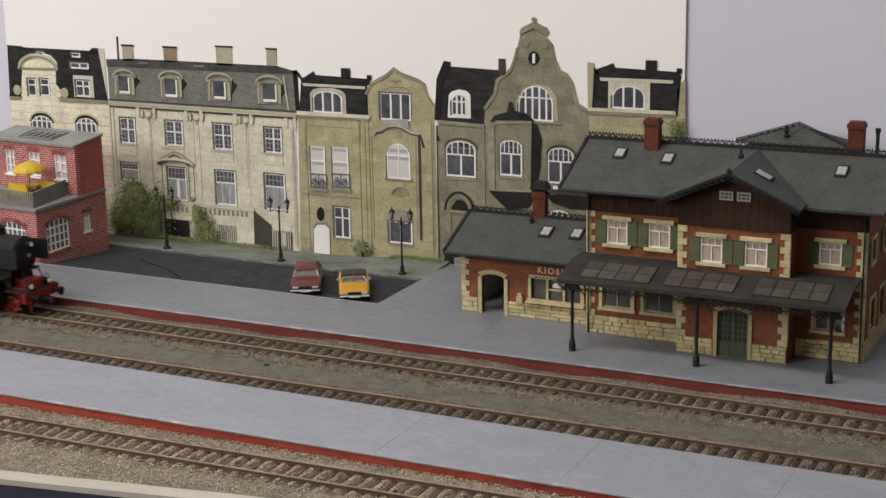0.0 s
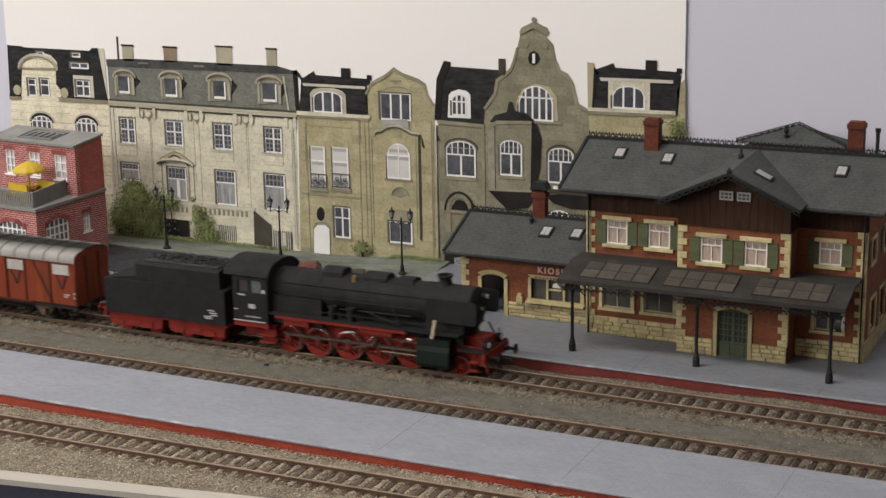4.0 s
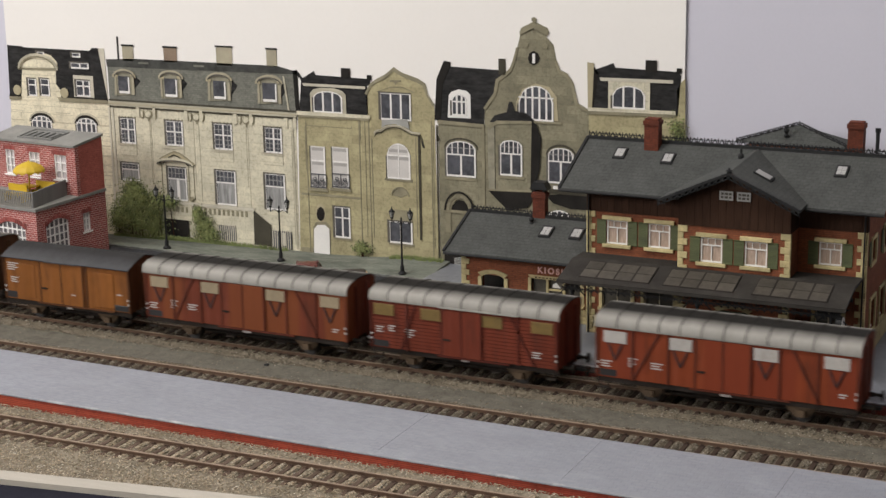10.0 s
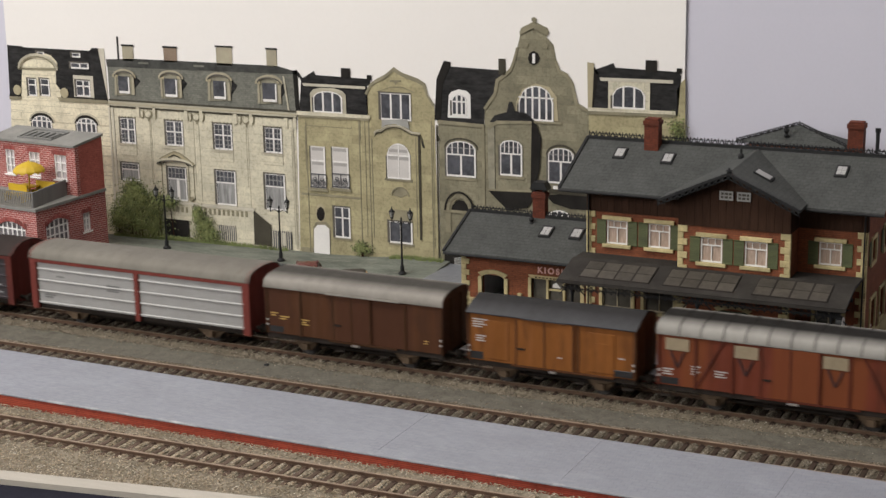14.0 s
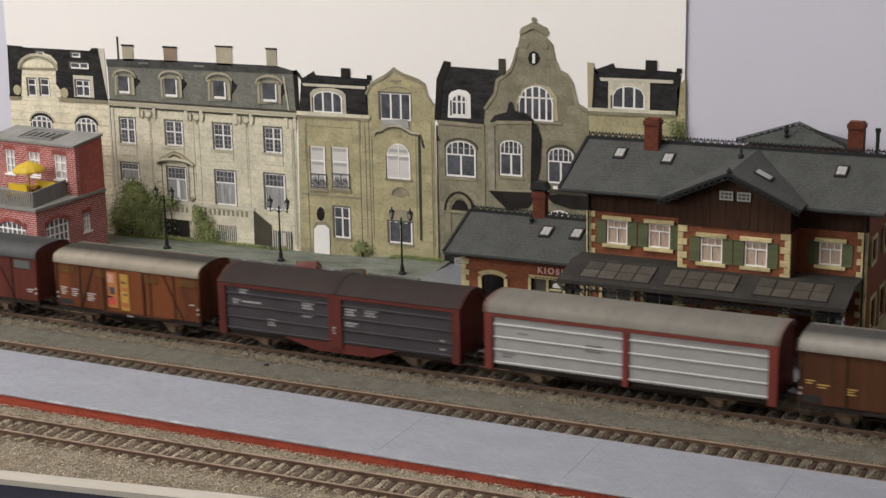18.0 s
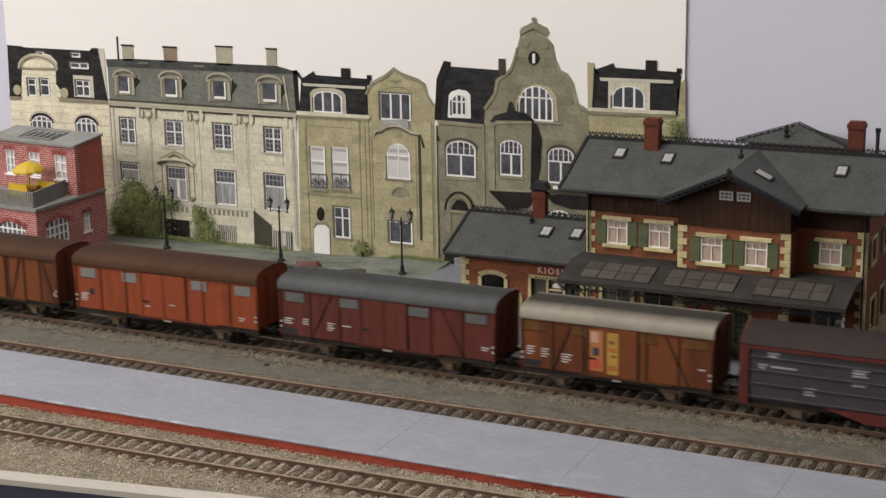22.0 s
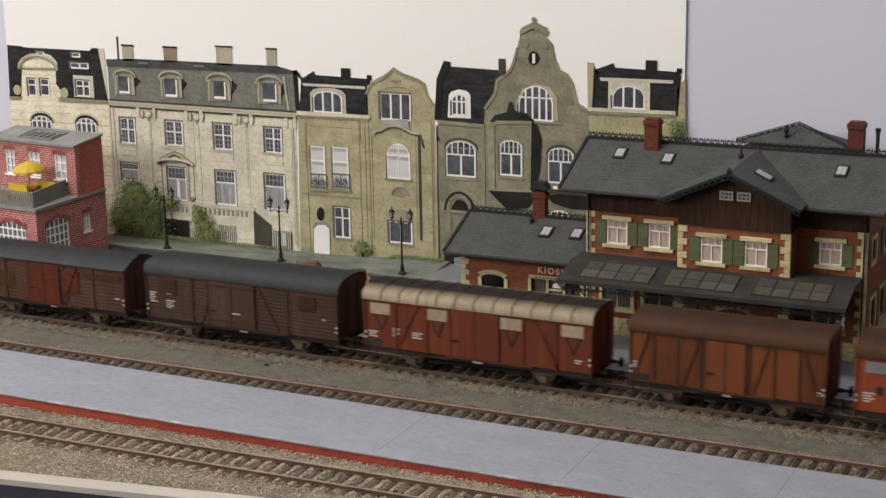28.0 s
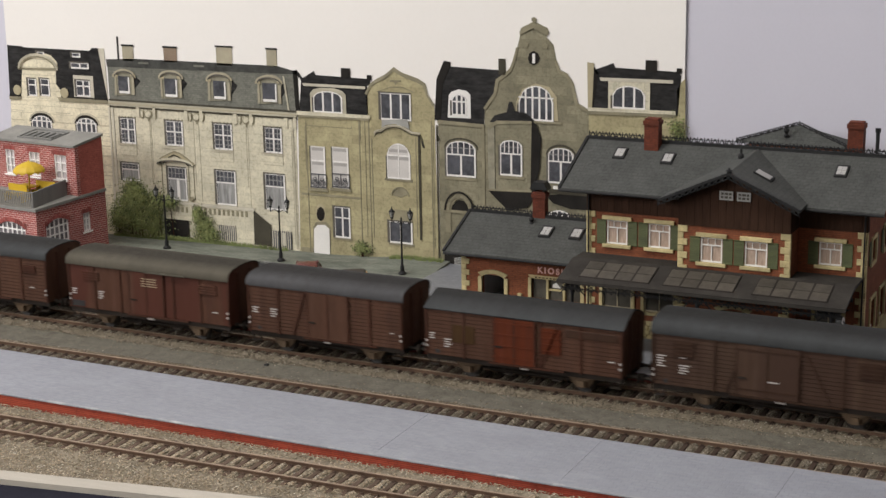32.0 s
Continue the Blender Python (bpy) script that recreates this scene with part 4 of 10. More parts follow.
# ---- red corner house beside the parking place ----
M_HWHITE = mat("house_window_white", (0.82, 0.79, 0.76), 0.55, var=0.05)
M_HCURT = mat("house_curtain", (0.55, 0.50, 0.50), 0.9, var=0.25, big=4, stretch=(5, 5, 0.7))
M_HGREY = mat("house_grey_pane", (0.17, 0.155, 0.16), 0.35, var=0.45, big=2.0)
M_HVENT = mat("house_vent_grey", (0.14, 0.138, 0.13), 0.85)
M_PARAPET = mat("grey_parapet", (0.165, 0.16, 0.15), 0.85, var=0.15, stretch=(3, 3, 0.4))
M_SLAT = mat("grey_slat", (0.235, 0.22, 0.19), 0.85, var=0.2)
M_YELLOW = mat("yellow_plastic", (0.52, 0.345, 0.012), 0.55, var=0.08)
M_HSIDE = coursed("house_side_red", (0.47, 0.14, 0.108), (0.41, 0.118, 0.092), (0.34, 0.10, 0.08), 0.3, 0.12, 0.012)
HP, HU, HV = (-61.95, 72.38), (0.9957, -0.0924), (0.297, 0.955)


def hat(a, b, z):
    """House plan: a along the front, b along the side, in the world; the model leans, rising to the back."""
    return (HP[0] + a * HU[0] + b * HV[0], HP[1] + a * HU[1] + b * HV[1], z + 0.09 * b)


def hbox(a0, a1, b0, b1, z0, z1, g=None, zb=None):
    zb = z1 if zb is None else zb
    v = [hat(a, b, z) for a in (a0, a1) for b, top in ((b0, z1), (b1, zb)) for z in (z0, top)]
    return (g or G()).add(v, [(0, 1, 3, 2), (4, 6, 7, 5), (0, 4, 5, 1), (2, 3, 7, 6), (0, 2, 6, 4), (1, 5, 7, 3)])


def hwall(a0, a1, z0, z1, b, holes, side=False, t=0.25):
    g = G()
    xs = sorted({a0, a1, *[v for h in holes for v in h[:2]]})
    for p, q in zip(xs, xs[1:]):
        z = z0
        for c, d in sorted((h[2], h[3]) for h in holes if h[0] < (p + q) / 2 < h[1]) + [(z1, z1)]:
            if c > z + 1e-6:
                hbox(-t, 0, p, q, z, c, g) if side else hbox(p, q, b, b + t, z, c, g)
            z = max(z, d)
    return g


def hwin(parent, p, q, z0, z1, b, cols, rows, side=False, arch=False):
    """White framed window; on the front (at depth b) or on the side wall."""
    def bx(g, s0, s1, d0, d1, c, e):
        return hbox(-d1, -d0, s0, s1, c, e, g) if side else hbox(s0, s1, b + d0, b + d1, c, e, g)
    g = G()
    bw = 0.042 if arch else 0.035
    for s0, s1, c, e in ((p, q, z0, z0 + 0.07), (p, q, z1 - 0.07, z1), (p, p + 0.07, z0 + 0.07, z1 - 0.07), (q - 0.07, q, z0 + 0.07, z1 - 0.07)):
        bx(g, s0, s1, 0.04, 0.1, c, e)
    w = part("window", g, M_HWHITE, parent, "white barred window")
    for i in range(1, cols):
        s = p + (q - p) * i / cols
        part("glazing_bar", bx(G(), s - bw, s + bw, 0.05, 0.09, z0 + 0.07, z1 - 0.07), M_HWHITE, w)
    for i in range(1, rows):
        z = z0 + (z1 - z0) * i / rows
        part("glazing_bar", bx(G(), p + 0.07, q - 0.07, 0.052, 0.088, z - bw, z + bw), M_HWHITE, w)
    part("pane", bx(G(), p, q, 0.13, 0.15, z0, z1), M_HGREY if arch else M_HCURT, w, "greyish pane" if arch else "curtained pane")
    part("sill", bx(G(), p - 0.08, q + 0.08, -0.08, 0.03, z0 - 0.09, z0), M_HWHITE if not arch else M_HBRICK, w)
    n = 15 if arch else 7
    back = G()
    for i in range(n):
        s0, s1 = p - 0.12 + (q - p + 0.24) * i / n, p - 0.12 + (q - p + 0.24) * (i + 1) / n
        u = abs((i + 0.5) / n * 2 - 1)
        low = z1 - 0.42 * u * u if arch else z1
        head = max(low + 0.27, z1 + 0.01) if arch else z1 + 0.26
        bx(back, s0, s1, -0.012, 0.03, low + 0.01, head - 0.01)
        part("arch_brick", bx(G(), s0 + 0.014, s1 - 0.014, -0.04, -0.013, low, head), M_ARCHBRICK, w)
    part("arch_mortar", back, M_HMORTAR, w)


M_ARCHBRICK = mat("arch_brick", (0.31, 0.075, 0.062), 0.85, var=0.25, rand=0.35)
M_HMORTAR = mat("house_mortar", (0.52, 0.30, 0.265), 0.9, var=0.2)


def corner_house():
    h = thing("corner_house", (0, 0, 0), "dark red brick corner house with a railed roof terrace", "house")
    zt = 3.38
    fw = part("front_wall", hwall(-7.0, 0, -0.5, zt, 0, [(-3.25, -0.95, 0.75, 2.6)]), M_HBRICK, h, "dark red brick wall")
    sw = part("side_wall", hwall(0.25, 4.95, -0.5, zt, 0, [(0.62, 2.2, 0.7, 2.62), (3.25, 3.75, 1.28, 2.42)], side=True), M_HBRICK, h, "dark red brick wall")
    part("back_wall", hbox(-7.0, -0.251, 4.7, 4.95, -0.5, zt), M_HBRICK, h)
    hwin(fw, -3.25, -0.95, 0.75, 2.6, 0, 6, 4, arch=True)
    hwin(sw, 0.62, 2.2, 0.7, 2.62, 0, 5, 4, side=True, arch=True)
    hwin(sw, 3.25, 3.75, 1.28, 2.42, 0, 2, 3, side=True)
    part("terrace_slab", hbox(-7.0, 0.08, -0.08, 4.98, zt, zt + 0.18), M_FELT, h, "grey terrace slab")
    z0 = zt + 0.181
    uf = part("upper_front_wall", hwall(-7.0, 0, z0, 6.5, 3.0, [(-1.75, -0.78, 4.45, 5.98), (-3.83, -2.95, 4.48, 5.96), (-5.83, -5.05, 4.43, 6.0)]), M_HBRICK, h, "dark red brick wall")
    b = bmesh.new()
    b.from_mesh(uf.data)
    bmesh.ops.remove_doubles(b, verts=b.verts, dist=1e-6)
    b.to_mesh(uf.data)
    b.free()
    for p, q in ((-1.75, -0.78), (-3.83, -2.95), (-5.83, -5.05)):
        hwin(uf, p, q, 4.46, 5.975, 3.0, 2, 3)
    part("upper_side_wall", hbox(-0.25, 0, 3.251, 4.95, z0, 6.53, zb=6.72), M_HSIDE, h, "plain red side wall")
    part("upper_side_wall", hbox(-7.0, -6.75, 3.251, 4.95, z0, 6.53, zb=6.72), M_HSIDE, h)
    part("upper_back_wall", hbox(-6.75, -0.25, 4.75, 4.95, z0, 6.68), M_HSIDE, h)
    v = [hat(a, b, z) for a in (-7.1, 0.06) for b, z in ((2.86, 6.502), (5.02, 6.768))] + [hat(a, b, z) for a in (-7.1, 0.06) for b, z in ((2.86, 6.642), (5.02, 6.908))]
    rf = part("roof", G().add(v, [(0, 1, 3, 2), (4, 5, 7, 6), (0, 2, 6, 4), (1, 3, 7, 5), (0, 1, 5, 4), (2, 3, 7, 6)]), M_FELT, h, "grey felt roof")
    for i in range(5):
        a = -4.75 + i * 0.5
        part("roof_vent", hbox(a, a + 0.3, 3.55, 4.3, 6.72, 6.81, zb=6.89), M_HVENT, rf)
    for a0, a1, b0, b1 in ((-5.0, -2.2, 3.25, 3.33), (-5.0, -2.2, 4.55, 4.63), (-5.0, -4.92, 3.332, 4.548), (-2.28, -2.2, 3.332, 4.548)):
        zz = [6.642 + (b - 2.86) * 0.123 for b in (b0, b1)]
        part("hatch_frame", hbox(a0, a1, b0, b1, zz[0] - 0.05, zz[0] + 0.07, zb=zz[1] + 0.07), M_HVENT, rf)
    # terrace parapet and rail
    z1 = z0 + 0.95
    v = [hat(a + e, b, z) for a, b in ((-0.3, 0.05), (-0.92, 2.95)) for e in (0, 0.1) for z in (z0, z1)]
    part("parapet", G().add(v, [(0, 2, 3, 1), (4, 5, 7, 6), (0, 1, 5, 4), (2, 6, 7, 3), (1, 3, 7, 5), (0, 4, 6, 2)]), M_PARAPET, h, "grey boarded parapet")
    r = part("railing", hbox(-7.0, -0.31, 0.04, 0.1, z1 - 0.08, z1).add([], []), M_PARAPET, h, "grey slatted terrace railing")
    part("rail", hbox(-7.0, -0.31, 0.04, 0.1, z0 + 0.06, z0 + 0.12), M_PARAPET, r)
    for i in range(44):
        a = -6.95 + i * 0.151
        part("slat", hbox(a, a + 0.072, 0.02, 0.06, z0, z1 - 0.02), M_SLAT, r)
    part("quoin_trim", hbox(-0.16, 0.012, 2.97, 3.02, z0, 6.49), M_HBRICK, h)
    # things on the terrace
    c = hat(-2.25, 1.55, z0)
    um = thing("parasol", c, "bright yellow garden parasol on the roof terrace", "parasol")
    part("pole", G().cyl((0, 0, 0), (0.12, 0, 2.25), 0.05, n=8), M_YELLOW, um)
    n = 12
    prof = [(0.97, 1.72), (0.94, 1.80), (0.74, 2.01), (0.4, 2.19), (0.06, 2.3), (0.02, 2.36)]
    part("canopy", G().lathe(prof, origin=(0.1, 0, 0), n=n), M_YELLOW, um, "yellow parasol canopy")
    for i in range(n):
        a0, a1 = 2 * math.pi * i / n, 2 * math.pi * (i + 1) / n
        p, q = (0.1 + 0.97 * math.cos(a0), 0.97 * math.sin(a0)), (0.1 + 0.97 * math.cos(a1), 0.97 * math.sin(a1))
        m = ((p[0] + q[0]) / 2, (p[1] + q[1]) / 2)
        part("valance", G().add([(*p, 1.74), (*q, 1.74), (m[0], m[1], 1.60), (m[0] * 0.98, m[1] * 0.98, 1.60)], [(0, 1, 2), (0, 3, 1), (0, 2, 3), (1, 3, 2)]), M_YELLOW, um)
    for nm, a, b, la in (("garden_bench", -1.55, 1.9, "yellow plastic garden bench on the terrace"), ("garden_bench", -2.6, 0.85, "yellow plastic garden bench on the terrace")):
        bn = thing(nm, hat(a, b, z0), la, "bench", "terrace furniture", turn=-8)
        part("seat", G().box(-0.8, 0.8, -0.25, 0.25, 0.42, 0.5), M_YELLOW, bn)
        part("backrest", G().box(-0.8, 0.8, 0.22, 0.3, 0.5, 1.0), M_YELLOW, bn)
        for x in (-0.7, 0.7):
            part("leg", G().box(x - 0.05, x + 0.05, -0.22, 0.22, 0, 0.42), M_YELLOW, bn)
    tb = thing("garden_table", hat(-2.6, 1.7, z0), "yellow plastic garden table under the parasol", "table", "terrace furniture", turn=-8)
    part("tabletop", G().box(-0.65, 0.65, -0.4, 0.4, 0.68, 0.75), M_YELLOW, tb)
    for x in (-0.5, 0.5):
        for y in (-0.3, 0.3):
            part("leg", G().box(x - 0.04, x + 0.04, y - 0.04, y + 0.04, 0, 0.68), M_YELLOW, tb)


corner_house()


# ---- the printed backdrop: paper sheet with card houses ----
BY = 81.2
B_CREAM = coursed("print_cream", (0.79, 0.72, 0.535), (0.75, 0.68, 0.505), (0.540, 0.486, 0.356), 3.2, 0.5, 0.02, 0.85, 0.02)
B_BEIGE = coursed("print_beige", (0.67, 0.615, 0.465), (0.60, 0.555, 0.425), (0.51, 0.465, 0.34), 1.6, 0.55, 0.014, 0.85, 0.02)
B_BEIGED = mat("print_beige_dark", (0.360, 0.312, 0.198), 0.85)
B_OLIVE = coursed("print_olive", (0.435, 0.385, 0.225), (0.365, 0.32, 0.187), (0.35, 0.305, 0.18), 1.3, 0.5, 0.012, 0.85, 0.02)
B_GREY = coursed("print_grey_stone", (0.27, 0.247, 0.168), (0.20, 0.182, 0.124), (0.2, 0.18, 0.122), 1.2, 0.5, 0.012, 0.85, 0.02)
B_STONED = mat("print_stone_dark", (0.220, 0.196, 0.127), 0.85, var=0.25)
B_PALE = mat("print_pale", (0.50, 0.46, 0.37), 0.85, var=0.12)
B_WHITE = mat("print_white", (0.72, 0.695, 0.66), 0.8, var=0.04)
B_SLATE = coursed("print_slate", (0.205, 0.202, 0.17), (0.165, 0.165, 0.138), (0.15, 0.149, 0.125), 0.3, 0.12, 0.012, 0.85, 0.02)
B_ROOFBLK = mat("print_black_slate", (0.026, 0.025, 0.0245), 0.85, spec=0.1, var=0.5, big=1.4, stretch=(1, 1, 3))
B_DARK = mat("print_black", (0.02, 0.018, 0.016), 0.85, spec=0.1, var=0.3)
B_SHADE = mat("print_shade", (0.06, 0.054, 0.04), 0.85, spec=0.1, var=0.2)
B_IRONP = mat("print_iron", (0.075, 0.075, 0.08), 0.8, var=0.2)
B_REVEAL = mat("print_reveal", (0.095, 0.085, 0.068), 0.85, var=0.2)
B_DORMER = mat("print_dormer_stone", (0.25, 0.232, 0.172), 0.85, var=0.22, big=2.0, spec=0.15)
B_CORNICE = mat("print_cornice", (0.42, 0.385, 0.29), 0.85, var=0.2, big=1.2, stretch=(0.4, 1, 2))
B_JOINT = mat("print_joint", (0.43, 0.39, 0.295), 0.85, var=0.15)
B_ROOFTOP = mat("print_roof_edge", (0.058, 0.058, 0.053), 0.85, var=0.4, big=1.4, spec=0.1)
B_THIN = mat("print_thin_bar", (0.33, 0.32, 0.30), 0.8, var=0.1)
B_LEAD = mat("print_lead", (0.30, 0.295, 0.27), 0.8, var=0.2)
B_CHIM = mat("print_chimney", (0.33, 0.295, 0.21), 0.85, var=0.15)
B_CHIMB = mat("print_chimney_brown", (0.22, 0.16, 0.11), 0.85, var=0.15)
B_GLASSD = mat("print_window_dark", (0.066, 0.067, 0.076), 0.7, spec=0.1, var=0.45, big=1.2, dirt=(0.15, 0.15, 0.155), much=0.5)
B_GREYBLIND = mat("print_blind_shadow", (0.34, 0.32, 0.30), 0.85, var=0.06)
B_BLIND = mat("print_blind", (0.53, 0.50, 0.47), 0.85, var=0.06, big=1.5)
B_GLASSL = mat("print_window_pale", (0.27, 0.265, 0.255), 0.8, var=0.4, big=1.5, stretch=(5, 1, 0.5))


def cut(h, name, pts, m, lift=1, label=""):
    y = BY - lift * 0.02
    return part(name, G().prism(pts, "y", y, y + 0.018), m, h, label)


def card(h, name, x0, x1, z0, z1, m, lift=2, label=""):
    return cut(h, name, [(x0, z0), (x1, z0), (x1, z1), (x0, z1)], m, lift, label)


def win(h, x0, x1, z0, z1, cols, rows, arch=0.0, curtain=False, panes=1, frame=0.1, lift=3, style="", name="window"):
    """A printed window: pane, white frame and bars; arch: rise of its head as a share of its width."""
    rise = arch * (x1 - x0)
    n = 8 if arch else 1
    c, hw = (x0 + x1) / 2, (x1 - x0) / 2

    def head(x, s=0.0):
        u = min(1.0, abs((x - c) / hw))
        return z1 - s - rise * (1 - math.sqrt(max(0.0, 1 - u * u * 0.98)))
    y = BY - lift * 0.02
    top = [(x0 + (x1 - x0) * i / n, head(x0 + (x1 - x0) * i / n)) for i in range(n, -1, -1)]
    pane = [(x0, z0), (x1, z0)] + top
    zb = z0 + (z1 - z0) * (0.62 if style == "tall" else 0.66)

    def b(p0, p1, w, m=None):
        part("glazing_bar", G().bar((p0[0], y - 0.012, p0[1]), (p1[0], y - 0.012, p1[1]), w, 0.012), m or B_WHITE, w_ob)
    thin = 0.5 if arch else 0.22
    inner = [(x0 + frame * thin, z0 + frame), (x1 - frame, z0 + frame)] + [(min(x1 - frame, max(x0 + frame * thin, px)), pz - frame * (thin + 0.1)) for px, pz in top]
    if style == "lit":
        edge = G().box(x0 + 0.05, x1, y - 0.014, y - 0.001, z0, z0 + 0.15).box(x1 - 0.1, x1, y - 0.014, y - 0.001, z0 + 0.15, z1 - 0.05)
        w_ob = part(name, edge, B_WHITE, h, "white window frame")
    else:
        w_ob = part(name, G().ring(pane, inner, y - 0.014, y - 0.001), B_WHITE, h, "white window frame")
    big = 2 if (panes == 2 or style == "tall" or (curtain and cols < 3)) else 1 if curtain else cols
    for i in range(1, big):
        x = x0 + (x1 - x0) * i / big
        b((x, z0), (x, zb if style == "tall" else head(x)), frame * 1.1)
    single_bar = rows == 2 or style == "tall" or curtain
    single_bar = single_bar or panes == 2
    zb = z0 + (z1 - z0) * 0.57 if panes == 2 else zb
    for i in range(1, 2 if single_bar and rows > 1 else rows):
        z = zb if single_bar else z0 + (z1 - z0) * i / rows
        b((x0, z), (x1, z), frame * 0.8)
    if panes == 2 or style == "tall" or (curtain and cols > 2):
        k = cols * 2 if panes == 2 else cols + 1
        for i in range(1, k):
            if panes == 2 and i * 2 == k:
                continue
            x = x0 + (x1 - x0) * i / k
            b((x, z0 if panes == 2 else zb), (x, head(x)), frame * (0.55 if style == "tall" else 0.36), B_WHITE if style == "tall" else B_THIN)
        for z in ([z0 + (z1 - z0) * i / 6 for i in (1.15, 2.3, 4.7)] if panes == 2 else [(zb + z1) / 2]):
            b((x0, z), (x1, z), frame * 0.33, B_THIN)
    w = w_ob
    if style == "lit":
        part("pane", G().prism(pane, "y", y, y + 0.018), B_GLASSD, w, "dark window pane")
        return w
    if style == "blind":
        part("pane", G().prism(pane, "y", y, y + 0.018), B_BLIND, w, "pale blind behind the pane")
        for za in (z1 - rise * 0.35, z0 + (z1 - z0) * 0.66):
            part("blind_shadow", G().box(x0 + 0.06, x1 - 0.1, y - 0.005, y - 0.001, za - 0.26, za - 0.08), B_GREYBLIND, w)
        b(((x0 + x1) / 2, z0), ((x0 + x1) / 2, z1), 0.06) if arch else None
        b((x0, zb), (x1, zb), 0.09)
        part("reveal", G().box(x0 - 0.1, x0 - 0.002, y - 0.004, y - 0.001, z0, z1 - rise), B_REVEAL, w)
        return w
    if style != "flush":
        part("reveal", G().box(x0 - 0.17, x0 - 0.002, y - 0.004, y - 0.001, z0, z1 - rise).box(x0 - 0.17, x1, y - 0.004, y - 0.001, z1 + 0.002, z1 + 0.09) if not arch else G().box(x0 - 0.12, x0 - 0.002, y - 0.004, y - 0.001, z0, z1 - rise), B_REVEAL, w, "dark printed window reveal")
    part("pane", G().prism(pane, "y", y, y + 0.018), B_GLASSD, w, "dark window pane")
    if curtain:
        part("curtain", G().prism([(x0 + 0.08, z0 + 0.08), (x1 - 0.12, z0 + 0.08), (x1 - 0.12, zb), (x0 + 0.08, zb)], "y", y - 0.006, y - 0.001), B_GLASSL, w, "pale curtain")
    return w


def hood(h, x0, x1, z, rise, m, w=0.13, lift=6, n=10):
    """An arched moulding over a dormer or door."""
    c, r = (x0 + x1) / 2, (x1 - x0) / 2
    up = [(c - r * math.cos(math.pi * i / n), z + rise * math.sin(math.pi * i / n)) for i in range(n + 1)]
    low = [(c - (r - w) * math.cos(math.pi * i / n), z - 0.02 + (rise - w) * math.sin(math.pi * i / n)) for i in range(n + 1)]
    cut(h, "hood_moulding", up + low[::-1], m, lift, "arched stone moulding")


def backdrop_house(label):
    return thing("backdrop_house", (0, 0, 0), label, "backdrop house", "houses of the backdrop")


def print_a():
    h = backdrop_house("printed cream town house with dark mansard roof on the backdrop")
    cut(h, "wall", [(-70.77, 8.44), (-62.88, 8.56), (-63.13, -0.18), (-71.42, -0.78)], B_CREAM, 1)
    cut(h, "roof", [(-70.69, 11.83), (-69.53, 11.80), (-69.36, 11.73), (-64.14, 11.71), (-63.91, 11.90), (-63.38, 11.89), (-62.93, 8.56), (-70.82, 8.44)], B_ROOFBLK, 1, "dark slate mansard roof")
    cut(h, "party_wall", [(-63.43, 11.88), (-62.99, 11.90), (-62.92, 8.63), (-63.04, 9.27)], B_PALE, 2)
    cut(h, "dormer", [(-69.90, 8.26), (-69.59, 10.41), (-69.86, 10.47), (-69.63, 10.92), (-68.95, 11.27), (-68.01, 11.46), (-67.21, 11.31), (-66.76, 10.89), (-66.71, 10.50), (-66.89, 10.46), (-66.94, 9.44), (-66.45, 8.92), (-66.31, 8.45)], B_CREAM, 2, "cream gable dormer")
    cut(h, "cornice", [(-69.91, 10.43), (-66.71, 10.50), (-66.72, 10.35), (-69.92, 10.29)], B_STONED, 4)
    cut(h, "cornice", [(-70.81, 8.51), (-69.78, 8.57), (-69.80, 8.34), (-70.83, 8.29)], B_STONED, 4)
    cut(h, "cornice", [(-66.88, 8.64), (-62.88, 8.63), (-62.89, 8.42), (-66.68, 8.36)], B_STONED, 4)
    win(h, -69.16, -68.52, 8.61, 9.72, 1, 2)
    win(h, -68.15, -67.46, 8.66, 9.76, 1, 2)
    card(h, "dormer_frame", -65.55, -63.99, 8.71, 10.12, B_PALE, 2)
    win(h, -65.30, -64.23, 8.78, 9.80, 2, 2)
    win(h, -68.25, -67.70, 11.24, 11.49, 1, 1)
    win(h, -65.46, -64.83, 11.25, 11.53, 1, 1)
    win(h, -65.61, -64.23, 10.54, 10.90, 2, 1)
    for x0, x1 in ((-70.75, -69.75), (-67.1, -66.0), (-63.75, -63.0)):
        for i in range(11):
            card(h, "joint_line", x0, x1, 1.2 + i * 0.64, 1.235 + i * 0.64, B_JOINT, 2)
    for x0, x1, z in ((-69.12, -67.50, 6.95), (-65.52, -63.95, 7.0)):
        hood(h, x0 - 0.16, x1 + 0.16, z, 0.62, B_DARK, 0.2, 2.5)
        hood(h, x0 - 0.24, x1 + 0.24, z, 0.72, B_CORNICE, 0.1, 3)
    card(h, "gutter_line", -66.6, -63.0, 8.64, 8.74, B_DARK, 4)
    card(h, "gutter_line", -70.8, -69.85, 8.52, 8.62, B_DARK, 4)
    win(h, -69.12, -67.50, 6.39, 7.36, 4, 2, arch=0.3)
    win(h, -65.52, -63.95, 6.43, 7.41, 4, 2, arch=0.3)


